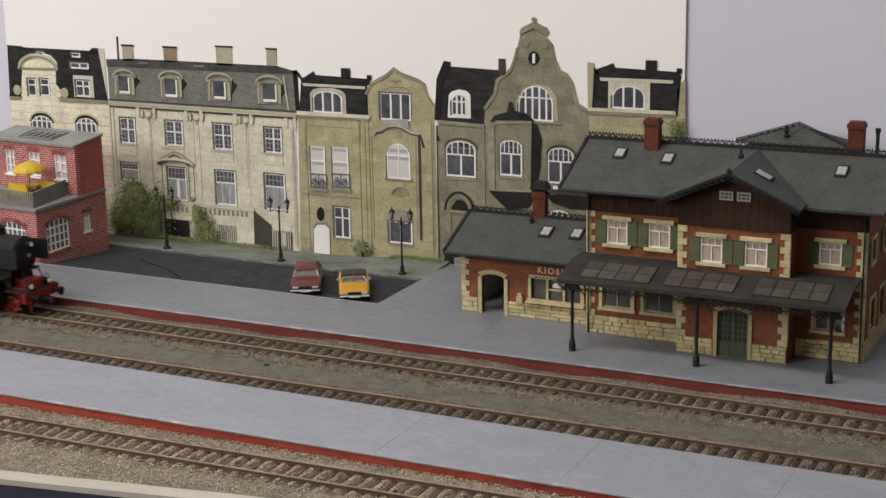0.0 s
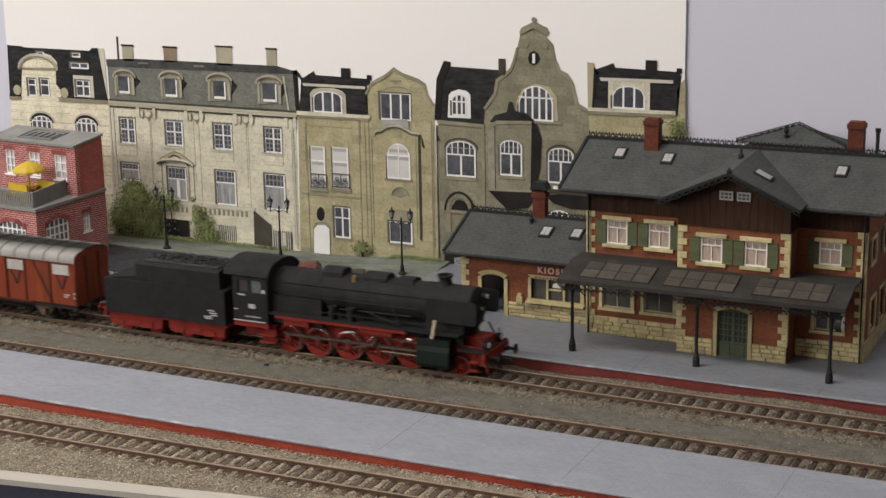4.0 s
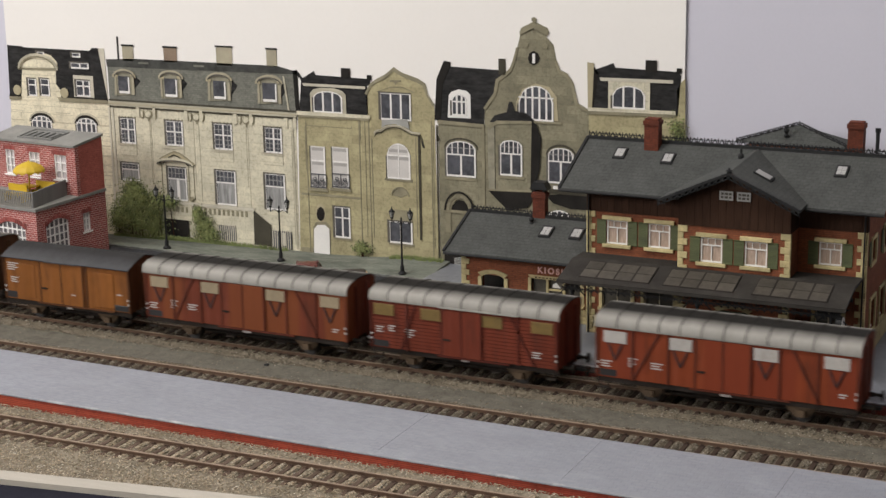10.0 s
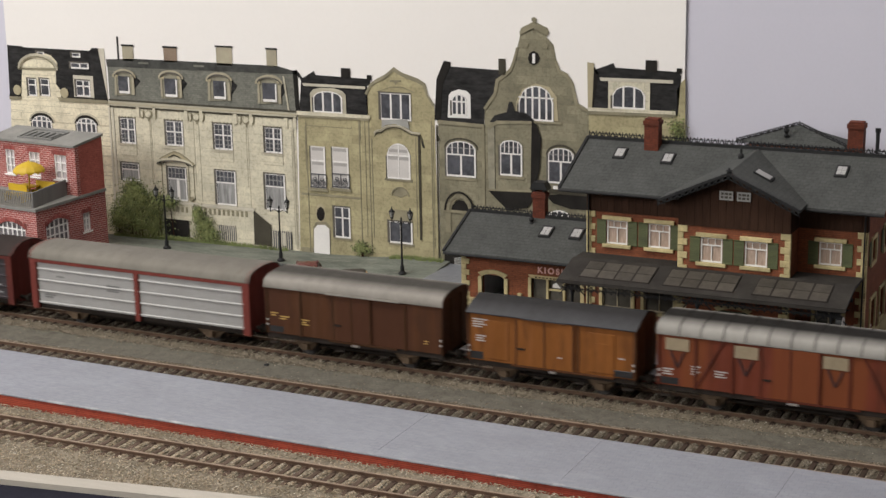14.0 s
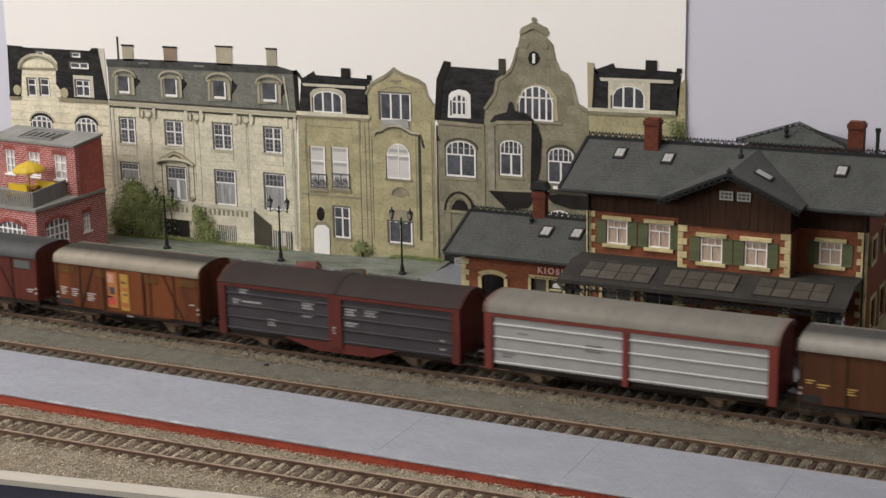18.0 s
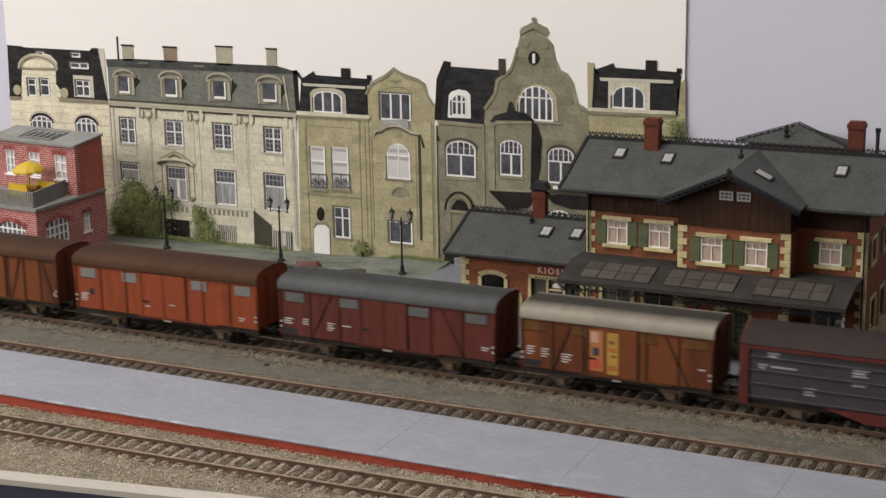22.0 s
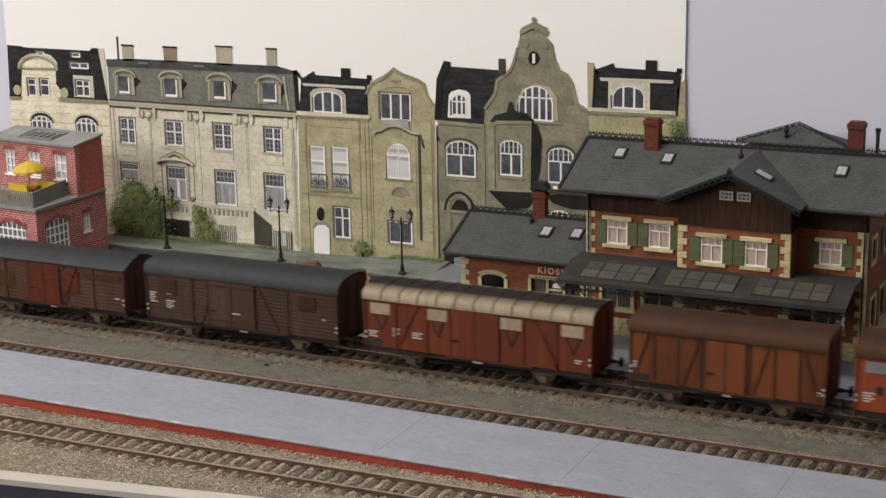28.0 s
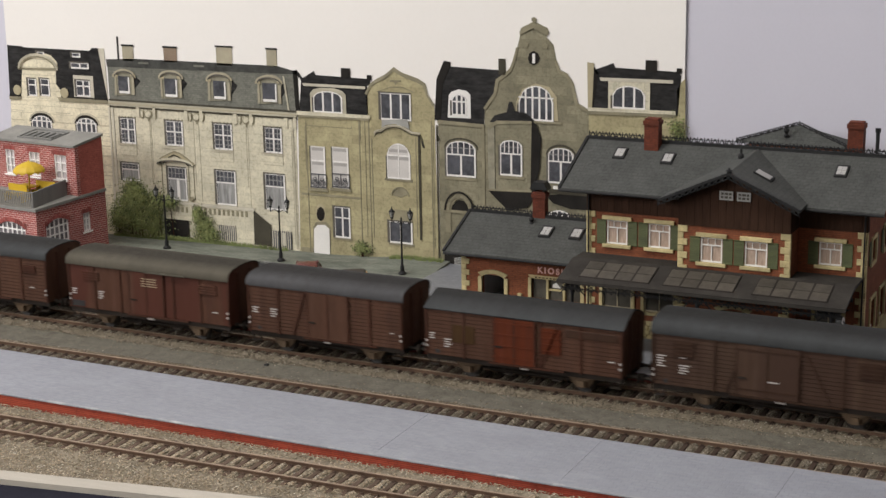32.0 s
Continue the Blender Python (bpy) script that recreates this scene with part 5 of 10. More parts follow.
def print_b():
    h = backdrop_house("printed beige four storey town house with slate mansard on the backdrop")
    cut(h, "wall", [(-62.89, 8.45), (-49.22, 8.37), (-49.34, 0.01), (-63.13, -0.18)], B_BEIGE, 1)
    cut(h, "roof", [(-62.81, 10.99), (-49.10, 10.97), (-49.19, 8.34), (-62.81, 8.35)], B_SLATE, 1, "grey slate mansard roof")
    cut(h, "roof_top", [(-62.87, 11.23), (-60.83, 11.35), (-50.40, 11.35), (-49.44, 11.15), (-48.99, 10.91), (-62.82, 10.78)], B_ROOFTOP, 2, "dark flat roof edge")
    card(h, "chimney", -61.58, -60.76, 11.20, 12.18, B_CHIM, 2)
    card(h, "chimney_cap", -61.63, -60.69, 12.11, 12.22, B_ROOFBLK, 3)
    card(h, "chimney", -58.48, -57.51, 11.26, 12.20, B_CHIMB, 2)
    card(h, "chimney_cap", -58.53, -57.44, 12.12, 12.23, B_ROOFBLK, 3)
    card(h, "chimney", -54.64, -53.51, 11.22, 12.38, B_CHIM, 2)
    card(h, "chimney_cap", -54.69, -53.44, 12.31, 12.41, B_ROOFBLK, 3)
    card(h, "chimney", -51.09, -50.38, 11.30, 12.37, B_CHIM, 2)
    card(h, "chimney_cap", -51.14, -50.32, 12.30, 12.40, B_ROOFBLK, 3)
    card(h, "flue_pipe", -61.97, -61.86, 11.24, 12.68, B_ROOFBLK, 2)
    cut(h, "cornice", [(-62.88, 8.63), (-49.13, 8.61), (-49.15, 8.34), (-62.90, 8.34)], B_CORNICE, 4, "stone cornice")
    card(h, "gutter_line", -62.86, -49.15, 8.64, 8.74, B_SHADE, 3)
    card(h, "cornice_line", -62.86, -49.2, 8.47, 8.50, B_BEIGED, 5)
    cut(h, "cornice_shadow", [(-62.81, 8.35), (-49.15, 8.34), (-49.15, 8.22), (-62.83, 8.22)], B_SHADE, 3)
    card(h, "bracket", -60.80, -60.54, 7.68, 8.32, B_BEIGE, 4)
    card(h, "bracket", -59.55, -59.34, 7.68, 8.39, B_BEIGE, 4)
    card(h, "bracket", -57.19, -56.94, 7.67, 8.31, B_BEIGE, 4)
    card(h, "bracket", -56.07, -55.86, 7.67, 8.37, B_BEIGE, 4)
    card(h, "bracket", -53.61, -53.37, 7.67, 8.30, B_BEIGE, 4)
    card(h, "bracket", -52.48, -52.28, 7.67, 8.36, B_BEIGE, 4)
    card(h, "bracket", -50.03, -49.79, 7.65, 8.26, B_BEIGE, 4)
    card(h, "bracket", -49.40, -49.20, 7.62, 8.30, B_BEIGE, 4)
    card(h, "sill", -62.36, -60.83, 5.90, 6.01, B_JOINT, 3)
    card(h, "sill", -59.03, -57.29, 5.84, 5.94, B_JOINT, 3)
    card(h, "sill", -55.38, -53.69, 5.87, 5.97, B_JOINT, 3)
    card(h, "sill", -51.75, -50.12, 5.97, 6.07, B_JOINT, 3)
    card(h, "downpipe", -62.95, -62.82, -0.08, 8.22, B_PALE, 3)
    card(h, "downpipe", -62.68, -62.55, -0.05, 8.23, B_PALE, 3)
    card(h, "downpipe", -49.52, -49.42, 0.26, 8.3, B_CORNICE, 3)
    cut(h, "roof_pipe", [(-50.02, 10.75), (-49.9, 10.75), (-49.62, 8.7), (-49.74, 8.7)], B_CORNICE, 3, "pale downpipe on the mansard")
    for x in (-60.4, -56.3):
        card(h, "roof_light", x, x + 0.75, 11.05, 11.17, B_SLATE, 3)
    cut(h, "terrace_wall", [(-56.81, 2.42), (-52.47, 2.49), (-52.50, 0.28), (-56.97, 0.16)], B_BEIGE, 5, "stone terrace wall with balustrade")
    cut(h, "terrace_wall", [(-59.3, 2.35), (-57.0, 2.42), (-57.0, 1.36), (-59.3, 1.33)], B_BEIGE, 4.5, "stone terrace wall")
    cut(h, "terrace_coping", [(-59.4, 2.5), (-57.03, 2.55), (-57.03, 2.38), (-59.4, 2.33)], B_PALE, 6.5)
    for i in range(6):
        card(h, "baluster", -59.1 + i * 0.33, -58.94 + i * 0.33, 1.86, 2.22, B_STONED, 5.5)
    cut(h, "terrace_coping", [(-57.02, 2.55), (-52.38, 2.57), (-52.39, 2.36), (-57.03, 2.33)], B_PALE, 7)
    card(h, "baluster", -56.38, -56.21, 1.89, 2.25, B_STONED, 6)
    card(h, "baluster", -56.04, -55.87, 1.89, 2.26, B_STONED, 6)
    card(h, "baluster", -55.70, -55.54, 1.90, 2.26, B_STONED, 6)
    card(h, "baluster", -55.37, -55.20, 1.91, 2.27, B_STONED, 6)
    card(h, "baluster", -55.04, -54.87, 1.91, 2.27, B_STONED, 6)
    card(h, "baluster", -54.70, -54.54, 1.92, 2.28, B_STONED, 6)
    card(h, "baluster", -54.37, -54.21, 1.93, 2.29, B_STONED, 6)
    card(h, "baluster", -54.04, -53.88, 1.93, 2.29, B_STONED, 6)
    card(h, "baluster", -53.71, -53.55, 1.94, 2.30, B_STONED, 6)
    card(h, "baluster", -53.38, -53.22, 1.95, 2.30, B_STONED, 6)
    card(h, "baluster", -53.06, -52.89, 1.95, 2.31, B_STONED, 6)
    cut(h, "shaded_wall", [(-52.47, 2.42), (-51.26, 1.60), (-51.29, 0.25), (-52.50, 0.28)], B_SHADE, 5, "dark shaded cellar stair wall")
    card(h, "cellar_door", -59.15, -57.30, 0.19, 1.36, B_DARK, 5, "dark cellar opening")
    card(h, "cellar_window", -55.12, -53.78, 0.35, 1.29, B_GLASSD, 6)
    card(h, "grille_bar", -55.08, -55.01, 0.22, 1.28, B_PALE, 7)
    card(h, "grille_bar", -54.93, -54.86, 0.24, 1.29, B_PALE, 7)
    card(h, "grille_bar", -54.78, -54.71, 0.25, 1.30, B_PALE, 7)
    card(h, "grille_bar", -54.63, -54.56, 0.27, 1.32, B_PALE, 7)
    card(h, "grille_bar", -54.48, -54.41, 0.28, 1.33, B_PALE, 7)
    card(h, "grille_bar", -54.33, -54.26, 0.29, 1.34, B_PALE, 7)
    card(h, "grille_bar", -54.18, -54.11, 0.31, 1.36, B_PALE, 7)
    card(h, "grille_bar", -54.03, -53.96, 0.32, 1.37, B_PALE, 7)
    card(h, "grille_bar", -53.88, -53.81, 0.33, 1.38, B_PALE, 7)
    card(h, "cellar_window", -51.23, -49.82, 0.18, 1.28, B_GLASSD, 4)
    card(h, "grille_bar", -51.19, -51.12, 0.08, 1.26, B_PALE, 5)
    card(h, "grille_bar", -51.03, -50.97, 0.10, 1.28, B_PALE, 5)
    card(h, "grille_bar", -50.88, -50.81, 0.11, 1.29, B_PALE, 5)
    card(h, "grille_bar", -50.72, -50.66, 0.13, 1.30, B_PALE, 5)
    card(h, "grille_bar", -50.57, -50.51, 0.14, 1.32, B_PALE, 5)
    card(h, "grille_bar", -50.42, -50.35, 0.16, 1.33, B_PALE, 5)
    card(h, "grille_bar", -50.27, -50.20, 0.17, 1.34, B_PALE, 5)
    card(h, "grille_bar", -50.11, -50.05, 0.18, 1.36, B_PALE, 5)
    card(h, "grille_bar", -49.96, -49.90, 0.20, 1.37, B_PALE, 5)
    card(h, "post", -50.46, -50.25, 0.41, 1.19, B_PALE, 6)
    cut(h, "roof_shade", [(-60.83, 10.33), (-60.34, 9.97), (-60.81, 9.49), (-60.92, 9.20)], B_ROOFBLK, 2)
    cut(h, "dormer", [(-62.37, 8.98), (-62.31, 10.16), (-62.29, 10.36), (-62.14, 10.47), (-61.91, 10.56), (-61.64, 10.61), (-61.35, 10.62), (-61.09, 10.58), (-60.88, 10.49), (-60.75, 10.37), (-60.75, 10.30), (-60.93, 9.09)], B_DORMER, 3, "arched stone dormer")
    cut(h, "arch_mould", [(-60.71, 10.23), (-60.75, 10.37), (-60.88, 10.49), (-61.09, 10.58), (-61.35, 10.62), (-61.64, 10.61), (-61.91, 10.56), (-62.14, 10.47), (-62.29, 10.36), (-62.35, 10.23), (-62.17, 10.24), (-62.13, 10.33), (-62.01, 10.41), (-61.83, 10.47), (-61.62, 10.51), (-61.39, 10.51), (-61.18, 10.48), (-61.02, 10.42), (-60.91, 10.33), (-60.88, 10.23)], B_CHIM, 5)
    card(h, "pillar_line", -62.23, -62.16, 9.06, 10.10, B_STONED, 4)
    card(h, "pillar_line", -61.01, -60.95, 9.12, 10.19, B_STONED, 4)
    card(h, "capital", -62.39, -62.00, 10.16, 10.31, B_BEIGED, 6.2)
    card(h, "capital", -61.04, -60.70, 10.26, 10.40, B_BEIGED, 6.2)
    win(h, -62.00, -61.14, 9.16, 10.23, 1, 1, frame=0.12, lift=5, style="lit")
    cut(h, "roof_shade", [(-57.32, 10.35), (-56.85, 9.99), (-57.30, 9.45), (-57.40, 9.16)], B_ROOFBLK, 2)
    cut(h, "dormer", [(-58.85, 8.95), (-58.80, 10.18), (-58.77, 10.41), (-58.62, 10.56), (-58.40, 10.67), (-58.12, 10.73), (-57.84, 10.74), (-57.58, 10.68), (-57.37, 10.58), (-57.24, 10.43), (-57.24, 10.32), (-57.41, 9.06)], B_DORMER, 3, "arched stone dormer")
    cut(h, "arch_mould", [(-57.20, 10.26), (-57.24, 10.43), (-57.37, 10.58), (-57.58, 10.68), (-57.84, 10.74), (-58.12, 10.73), (-58.40, 10.67), (-58.62, 10.56), (-58.77, 10.41), (-58.84, 10.25), (-58.67, 10.26), (-58.62, 10.38), (-58.50, 10.50), (-58.32, 10.58), (-58.10, 10.63), (-57.88, 10.63), (-57.67, 10.59), (-57.50, 10.50), (-57.40, 10.38), (-57.37, 10.25)], B_CHIM, 5)
    card(h, "pillar_line", -58.72, -58.65, 9.03, 10.12, B_STONED, 4)
    card(h, "pillar_line", -57.49, -57.43, 9.09, 10.21, B_STONED, 4)
    card(h, "capital", -58.88, -58.50, 10.19, 10.33, B_BEIGED, 6.2)
    card(h, "capital", -57.53, -57.20, 10.28, 10.42, B_BEIGED, 6.2)
    win(h, -58.50, -57.57, 9.13, 10.25, 1, 1, frame=0.12, lift=5, style="lit")
    cut(h, "roof_shade", [(-53.67, 10.39), (-53.21, 10.03), (-53.64, 9.50), (-53.74, 9.22)], B_ROOFBLK, 2)
    cut(h, "dormer", [(-55.39, 8.99), (-55.35, 10.20), (-55.32, 10.44), (-55.15, 10.60), (-54.90, 10.72), (-54.60, 10.78), (-54.28, 10.79), (-53.98, 10.74), (-53.75, 10.62), (-53.60, 10.47), (-53.59, 10.36), (-53.75, 9.11)], B_DORMER, 3, "arched stone dormer")
    cut(h, "arch_mould", [(-53.56, 10.29), (-53.60, 10.47), (-53.75, 10.62), (-53.98, 10.74), (-54.28, 10.79), (-54.60, 10.78), (-54.90, 10.72), (-55.15, 10.60), (-55.32, 10.44), (-55.39, 10.27), (-55.22, 10.28), (-55.17, 10.42), (-55.03, 10.54), (-54.82, 10.63), (-54.57, 10.68), (-54.31, 10.69), (-54.07, 10.64), (-53.88, 10.55), (-53.76, 10.43), (-53.72, 10.28)], B_CHIM, 5)
    card(h, "pillar_line", -55.26, -55.20, 9.07, 10.14, B_STONED, 4)
    card(h, "pillar_line", -53.83, -53.77, 9.14, 10.24, B_STONED, 4)
    card(h, "capital", -55.43, -55.06, 10.21, 10.35, B_BEIGED, 6.2)
    card(h, "capital", -53.87, -53.55, 10.32, 10.45, B_BEIGED, 6.2)
    win(h, -54.93, -54.03, 9.18, 10.28, 1, 1, frame=0.12, lift=5, style="lit")
    cut(h, "roof_shade", [(-50.18, 10.41), (-49.73, 10.07), (-50.14, 9.50), (-50.24, 9.23)], B_ROOFBLK, 2)
    cut(h, "dormer", [(-51.83, 9.01), (-51.80, 10.24), (-51.77, 10.47), (-51.61, 10.62), (-51.37, 10.74), (-51.08, 10.81), (-50.77, 10.81), (-50.48, 10.76), (-50.25, 10.65), (-50.11, 10.50), (-50.10, 10.38), (-50.24, 9.13)], B_DORMER, 3, "arched stone dormer")
    cut(h, "arch_mould", [(-50.07, 10.32), (-50.11, 10.50), (-50.25, 10.65), (-50.48, 10.76), (-50.77, 10.81), (-51.08, 10.81), (-51.37, 10.74), (-51.61, 10.62), (-51.77, 10.47), (-51.84, 10.30), (-51.68, 10.31), (-51.63, 10.44), (-51.49, 10.56), (-51.29, 10.66), (-51.05, 10.71), (-50.80, 10.71), (-50.57, 10.67), (-50.38, 10.58), (-50.26, 10.46), (-50.22, 10.31)], B_CHIM, 5)
    card(h, "pillar_line", -51.72, -51.66, 9.08, 10.17, B_STONED, 4)
    card(h, "pillar_line", -50.33, -50.27, 9.16, 10.28, B_STONED, 4)
    card(h, "capital", -51.88, -51.52, 10.24, 10.38, B_BEIGED, 6.2)
    card(h, "capital", -50.37, -50.06, 10.35, 10.48, B_BEIGED, 6.2)
    win(h, -51.43, -50.44, 9.19, 10.31, 1, 1, frame=0.12, lift=5, style="lit")
    cut(h, "roundel", [(-59.55, 7.92), (-59.62, 7.75), (-59.79, 7.64), (-59.98, 7.63), (-60.13, 7.72), (-60.17, 7.89), (-60.10, 8.06), (-59.94, 8.17), (-59.75, 8.18), (-59.60, 8.08)], B_STONED, 3)
    cut(h, "roundel_face", [(-59.68, 7.94), (-59.73, 7.83), (-59.84, 7.75), (-59.97, 7.74), (-60.08, 7.81), (-60.11, 7.92), (-60.06, 8.04), (-59.95, 8.11), (-59.81, 8.12), (-59.71, 8.06)], B_BEIGE, 4.5)
    cut(h, "scroll", [(-60.49, 8.15), (-60.19, 8.14), (-60.22, 7.74), (-60.36, 7.59), (-60.48, 7.73)], B_STONED, 3)
    cut(h, "scroll_face", [(-60.46, 8.12), (-60.28, 8.09), (-60.30, 7.77), (-60.39, 7.70)], B_BEIGE, 4.5)
    cut(h, "scroll", [(-59.54, 8.21), (-59.24, 8.19), (-59.27, 7.80), (-59.41, 7.65), (-59.53, 7.78)], B_STONED, 3)
    cut(h, "scroll_face", [(-59.52, 8.17), (-59.33, 8.15), (-59.36, 7.83), (-59.45, 7.75)], B_BEIGE, 4.5)
    card(h, "drop", -59.93, -59.84, 7.48, 7.65, B_STONED, 3)
    cut(h, "roundel", [(-55.98, 7.95), (-56.05, 7.78), (-56.21, 7.67), (-56.39, 7.66), (-56.53, 7.75), (-56.58, 7.91), (-56.51, 8.08), (-56.36, 8.19), (-56.17, 8.20), (-56.03, 8.11)], B_STONED, 3)
    cut(h, "roundel_face", [(-56.10, 7.97), (-56.15, 7.85), (-56.26, 7.78), (-56.39, 7.77), (-56.49, 7.83), (-56.52, 7.95), (-56.47, 8.06), (-56.36, 8.14), (-56.24, 8.14), (-56.14, 8.08)], B_BEIGE, 4.5)
    cut(h, "scroll", [(-56.89, 8.18), (-56.60, 8.16), (-56.62, 7.77), (-56.76, 7.62), (-56.87, 7.76)], B_STONED, 3)
    cut(h, "scroll_face", [(-56.86, 8.14), (-56.68, 8.12), (-56.70, 7.80), (-56.79, 7.73)], B_BEIGE, 4.5)
    cut(h, "scroll", [(-55.97, 8.23), (-55.68, 8.21), (-55.71, 7.82), (-55.84, 7.68), (-55.96, 7.81)], B_STONED, 3)
    cut(h, "scroll_face", [(-55.95, 8.19), (-55.77, 8.17), (-55.79, 7.85), (-55.88, 7.78)], B_BEIGE, 4.5)
    card(h, "drop", -56.34, -56.26, 7.51, 7.69, B_STONED, 3)
    cut(h, "roundel", [(-52.40, 7.98), (-52.46, 7.82), (-52.61, 7.71), (-52.79, 7.70), (-52.93, 7.79), (-52.98, 7.95), (-52.91, 8.11), (-52.76, 8.22), (-52.58, 8.23), (-52.44, 8.14)], B_STONED, 3)
    cut(h, "roundel_face", [(-52.51, 8.00), (-52.56, 7.89), (-52.66, 7.81), (-52.79, 7.81), (-52.89, 7.87), (-52.92, 7.98), (-52.87, 8.09), (-52.77, 8.17), (-52.64, 8.17), (-52.55, 8.11)], B_BEIGE, 4.5)
    cut(h, "scroll", [(-53.28, 8.21), (-52.99, 8.19), (-53.02, 7.81), (-53.15, 7.66), (-53.26, 7.79)], B_STONED, 3)
    cut(h, "scroll_face", [(-53.25, 8.17), (-53.08, 8.15), (-53.10, 7.84), (-53.18, 7.76)], B_BEIGE, 4.5)
    cut(h, "scroll", [(-52.39, 8.26), (-52.11, 8.24), (-52.13, 7.86), (-52.26, 7.71), (-52.37, 7.84)], B_STONED, 3)
    cut(h, "scroll_face", [(-52.37, 8.22), (-52.19, 8.20), (-52.21, 7.89), (-52.29, 7.81)], B_BEIGE, 4.5)
    card(h, "drop", -52.74, -52.66, 7.55, 7.72, B_STONED, 3)
    win(h, -62.03, -60.94, 5.98, 7.57, 2, 3, panes=2, frame=0.10)
    card(h, "window_apron", -62.24, -60.97, 5.78, 5.83, B_JOINT, 2)
    card(h, "window_apron", -62.29, -61.02, 5.17, 5.21, B_JOINT, 2)
    card(h, "window_apron", -60.99, -60.95, 5.22, 5.87, B_JOINT, 2)
    card(h, "lintel_notch", -62.17, -62.08, 7.61, 7.71, B_STONED, 3)
    card(h, "lintel_notch", -61.93, -61.85, 7.61, 7.70, B_STONED, 3)
    card(h, "lintel_notch", -61.70, -61.61, 7.61, 7.70, B_STONED, 3)
    card(h, "lintel_notch", -61.46, -61.37, 7.61, 7.70, B_STONED, 3)
    card(h, "lintel_notch", -61.22, -61.14, 7.61, 7.70, B_STONED, 3)
    card(h, "lintel_notch", -60.99, -60.90, 7.61, 7.70, B_STONED, 3)
    win(h, -58.58, -57.35, 6.06, 7.59, 2, 3, panes=2, frame=0.10)
    card(h, "window_apron", -58.78, -57.38, 5.87, 5.91, B_JOINT, 2)
    card(h, "window_apron", -58.82, -57.42, 5.27, 5.30, B_JOINT, 2)
    card(h, "window_apron", -57.40, -57.35, 5.32, 5.96, B_JOINT, 2)
    card(h, "lintel_notch", -58.73, -58.64, 7.63, 7.72, B_STONED, 3)
    card(h, "lintel_notch", -58.47, -58.38, 7.64, 7.72, B_STONED, 3)
    card(h, "lintel_notch", -58.21, -58.12, 7.64, 7.72, B_STONED, 3)
    card(h, "lintel_notch", -57.95, -57.86, 7.64, 7.73, B_STONED, 3)
    card(h, "lintel_notch", -57.69, -57.60, 7.64, 7.73, B_STONED, 3)
    card(h, "lintel_notch", -57.43, -57.34, 7.64, 7.73, B_STONED, 3)
    win(h, -55.03, -53.76, 6.05, 7.62, 2, 3, panes=2, frame=0.10)
    card(h, "window_apron", -55.22, -53.77, 5.86, 5.90, B_JOINT, 2)
    card(h, "window_apron", -55.25, -53.81, 5.27, 5.30, B_JOINT, 2)
    card(h, "window_apron", -53.79, -53.75, 5.32, 5.95, B_JOINT, 2)
    card(h, "lintel_notch", -55.18, -55.10, 7.67, 7.75, B_STONED, 3)
    card(h, "lintel_notch", -54.91, -54.83, 7.67, 7.75, B_STONED, 3)
    card(h, "lintel_notch", -54.64, -54.56, 7.67, 7.76, B_STONED, 3)
    card(h, "lintel_notch", -54.38, -54.29, 7.67, 7.76, B_STONED, 3)
    card(h, "lintel_notch", -54.11, -54.03, 7.67, 7.76, B_STONED, 3)
    card(h, "lintel_notch", -53.84, -53.76, 7.67, 7.76, B_STONED, 3)
    win(h, -51.39, -50.24, 6.08, 7.60, 2, 3, panes=2, frame=0.10)
    card(h, "window_apron", -51.56, -50.24, 5.89, 5.94, B_JOINT, 2)
    card(h, "window_apron", -51.59, -50.27, 5.31, 5.34, B_JOINT, 2)
    card(h, "window_apron", -50.26, -50.22, 5.36, 5.98, B_JOINT, 2)
    card(h, "lintel_notch", -51.54, -51.46, 7.64, 7.72, B_STONED, 3)
    card(h, "lintel_notch", -51.30, -51.22, 7.64, 7.73, B_STONED, 3)
    card(h, "lintel_notch", -51.05, -50.97, 7.64, 7.73, B_STONED, 3)
    card(h, "lintel_notch", -50.81, -50.73, 7.64, 7.73, B_STONED, 3)
    card(h, "lintel_notch", -50.56, -50.48, 7.64, 7.73, B_STONED, 3)
    card(h, "lintel_notch", -50.32, -50.24, 7.64, 7.73, B_STONED, 3)
    win(h, -62.16, -60.84, 3.58, 4.71, 4, 2, curtain=True)
    win(h, -55.07, -53.66, 2.58, 4.72, 4, 3, curtain=True)
    win(h, -51.52, -50.15, 2.55, 4.77, 4, 3, curtain=True)
    win(h, -58.64, -57.28, 2.58, 4.68, 4, 3, curtain=True, panes=0, name="glazed_door")
    card(h, "door_post", -58.03, -57.82, 2.62, 3.89, B_WHITE, 4)
    cut(h, "pediment", [(-59.35, 5.08), (-58.98, 5.35), (-58.59, 5.52), (-58.15, 5.73), (-57.73, 5.65), (-57.24, 5.40), (-56.64, 5.01), (-56.65, 4.94), (-57.11, 4.91), (-57.39, 5.14), (-57.75, 5.40), (-58.17, 5.52), (-58.56, 5.31), (-58.83, 5.08), (-58.97, 4.92), (-59.36, 4.93)], B_BEIGED, 4, "carved stone pediment")
    cut(h, "pediment_shadow", [(-59.36, 4.93), (-58.97, 4.92), (-58.83, 5.08), (-58.56, 5.31), (-58.17, 5.52), (-57.75, 5.40), (-57.39, 5.14), (-57.11, 4.91), (-56.65, 4.94), (-56.65, 4.90), (-57.14, 4.85), (-57.43, 5.08), (-57.78, 5.34), (-58.17, 5.46), (-58.54, 5.25), (-58.80, 5.02), (-58.95, 4.87), (-59.36, 4.88)], B_SHADE, 5)
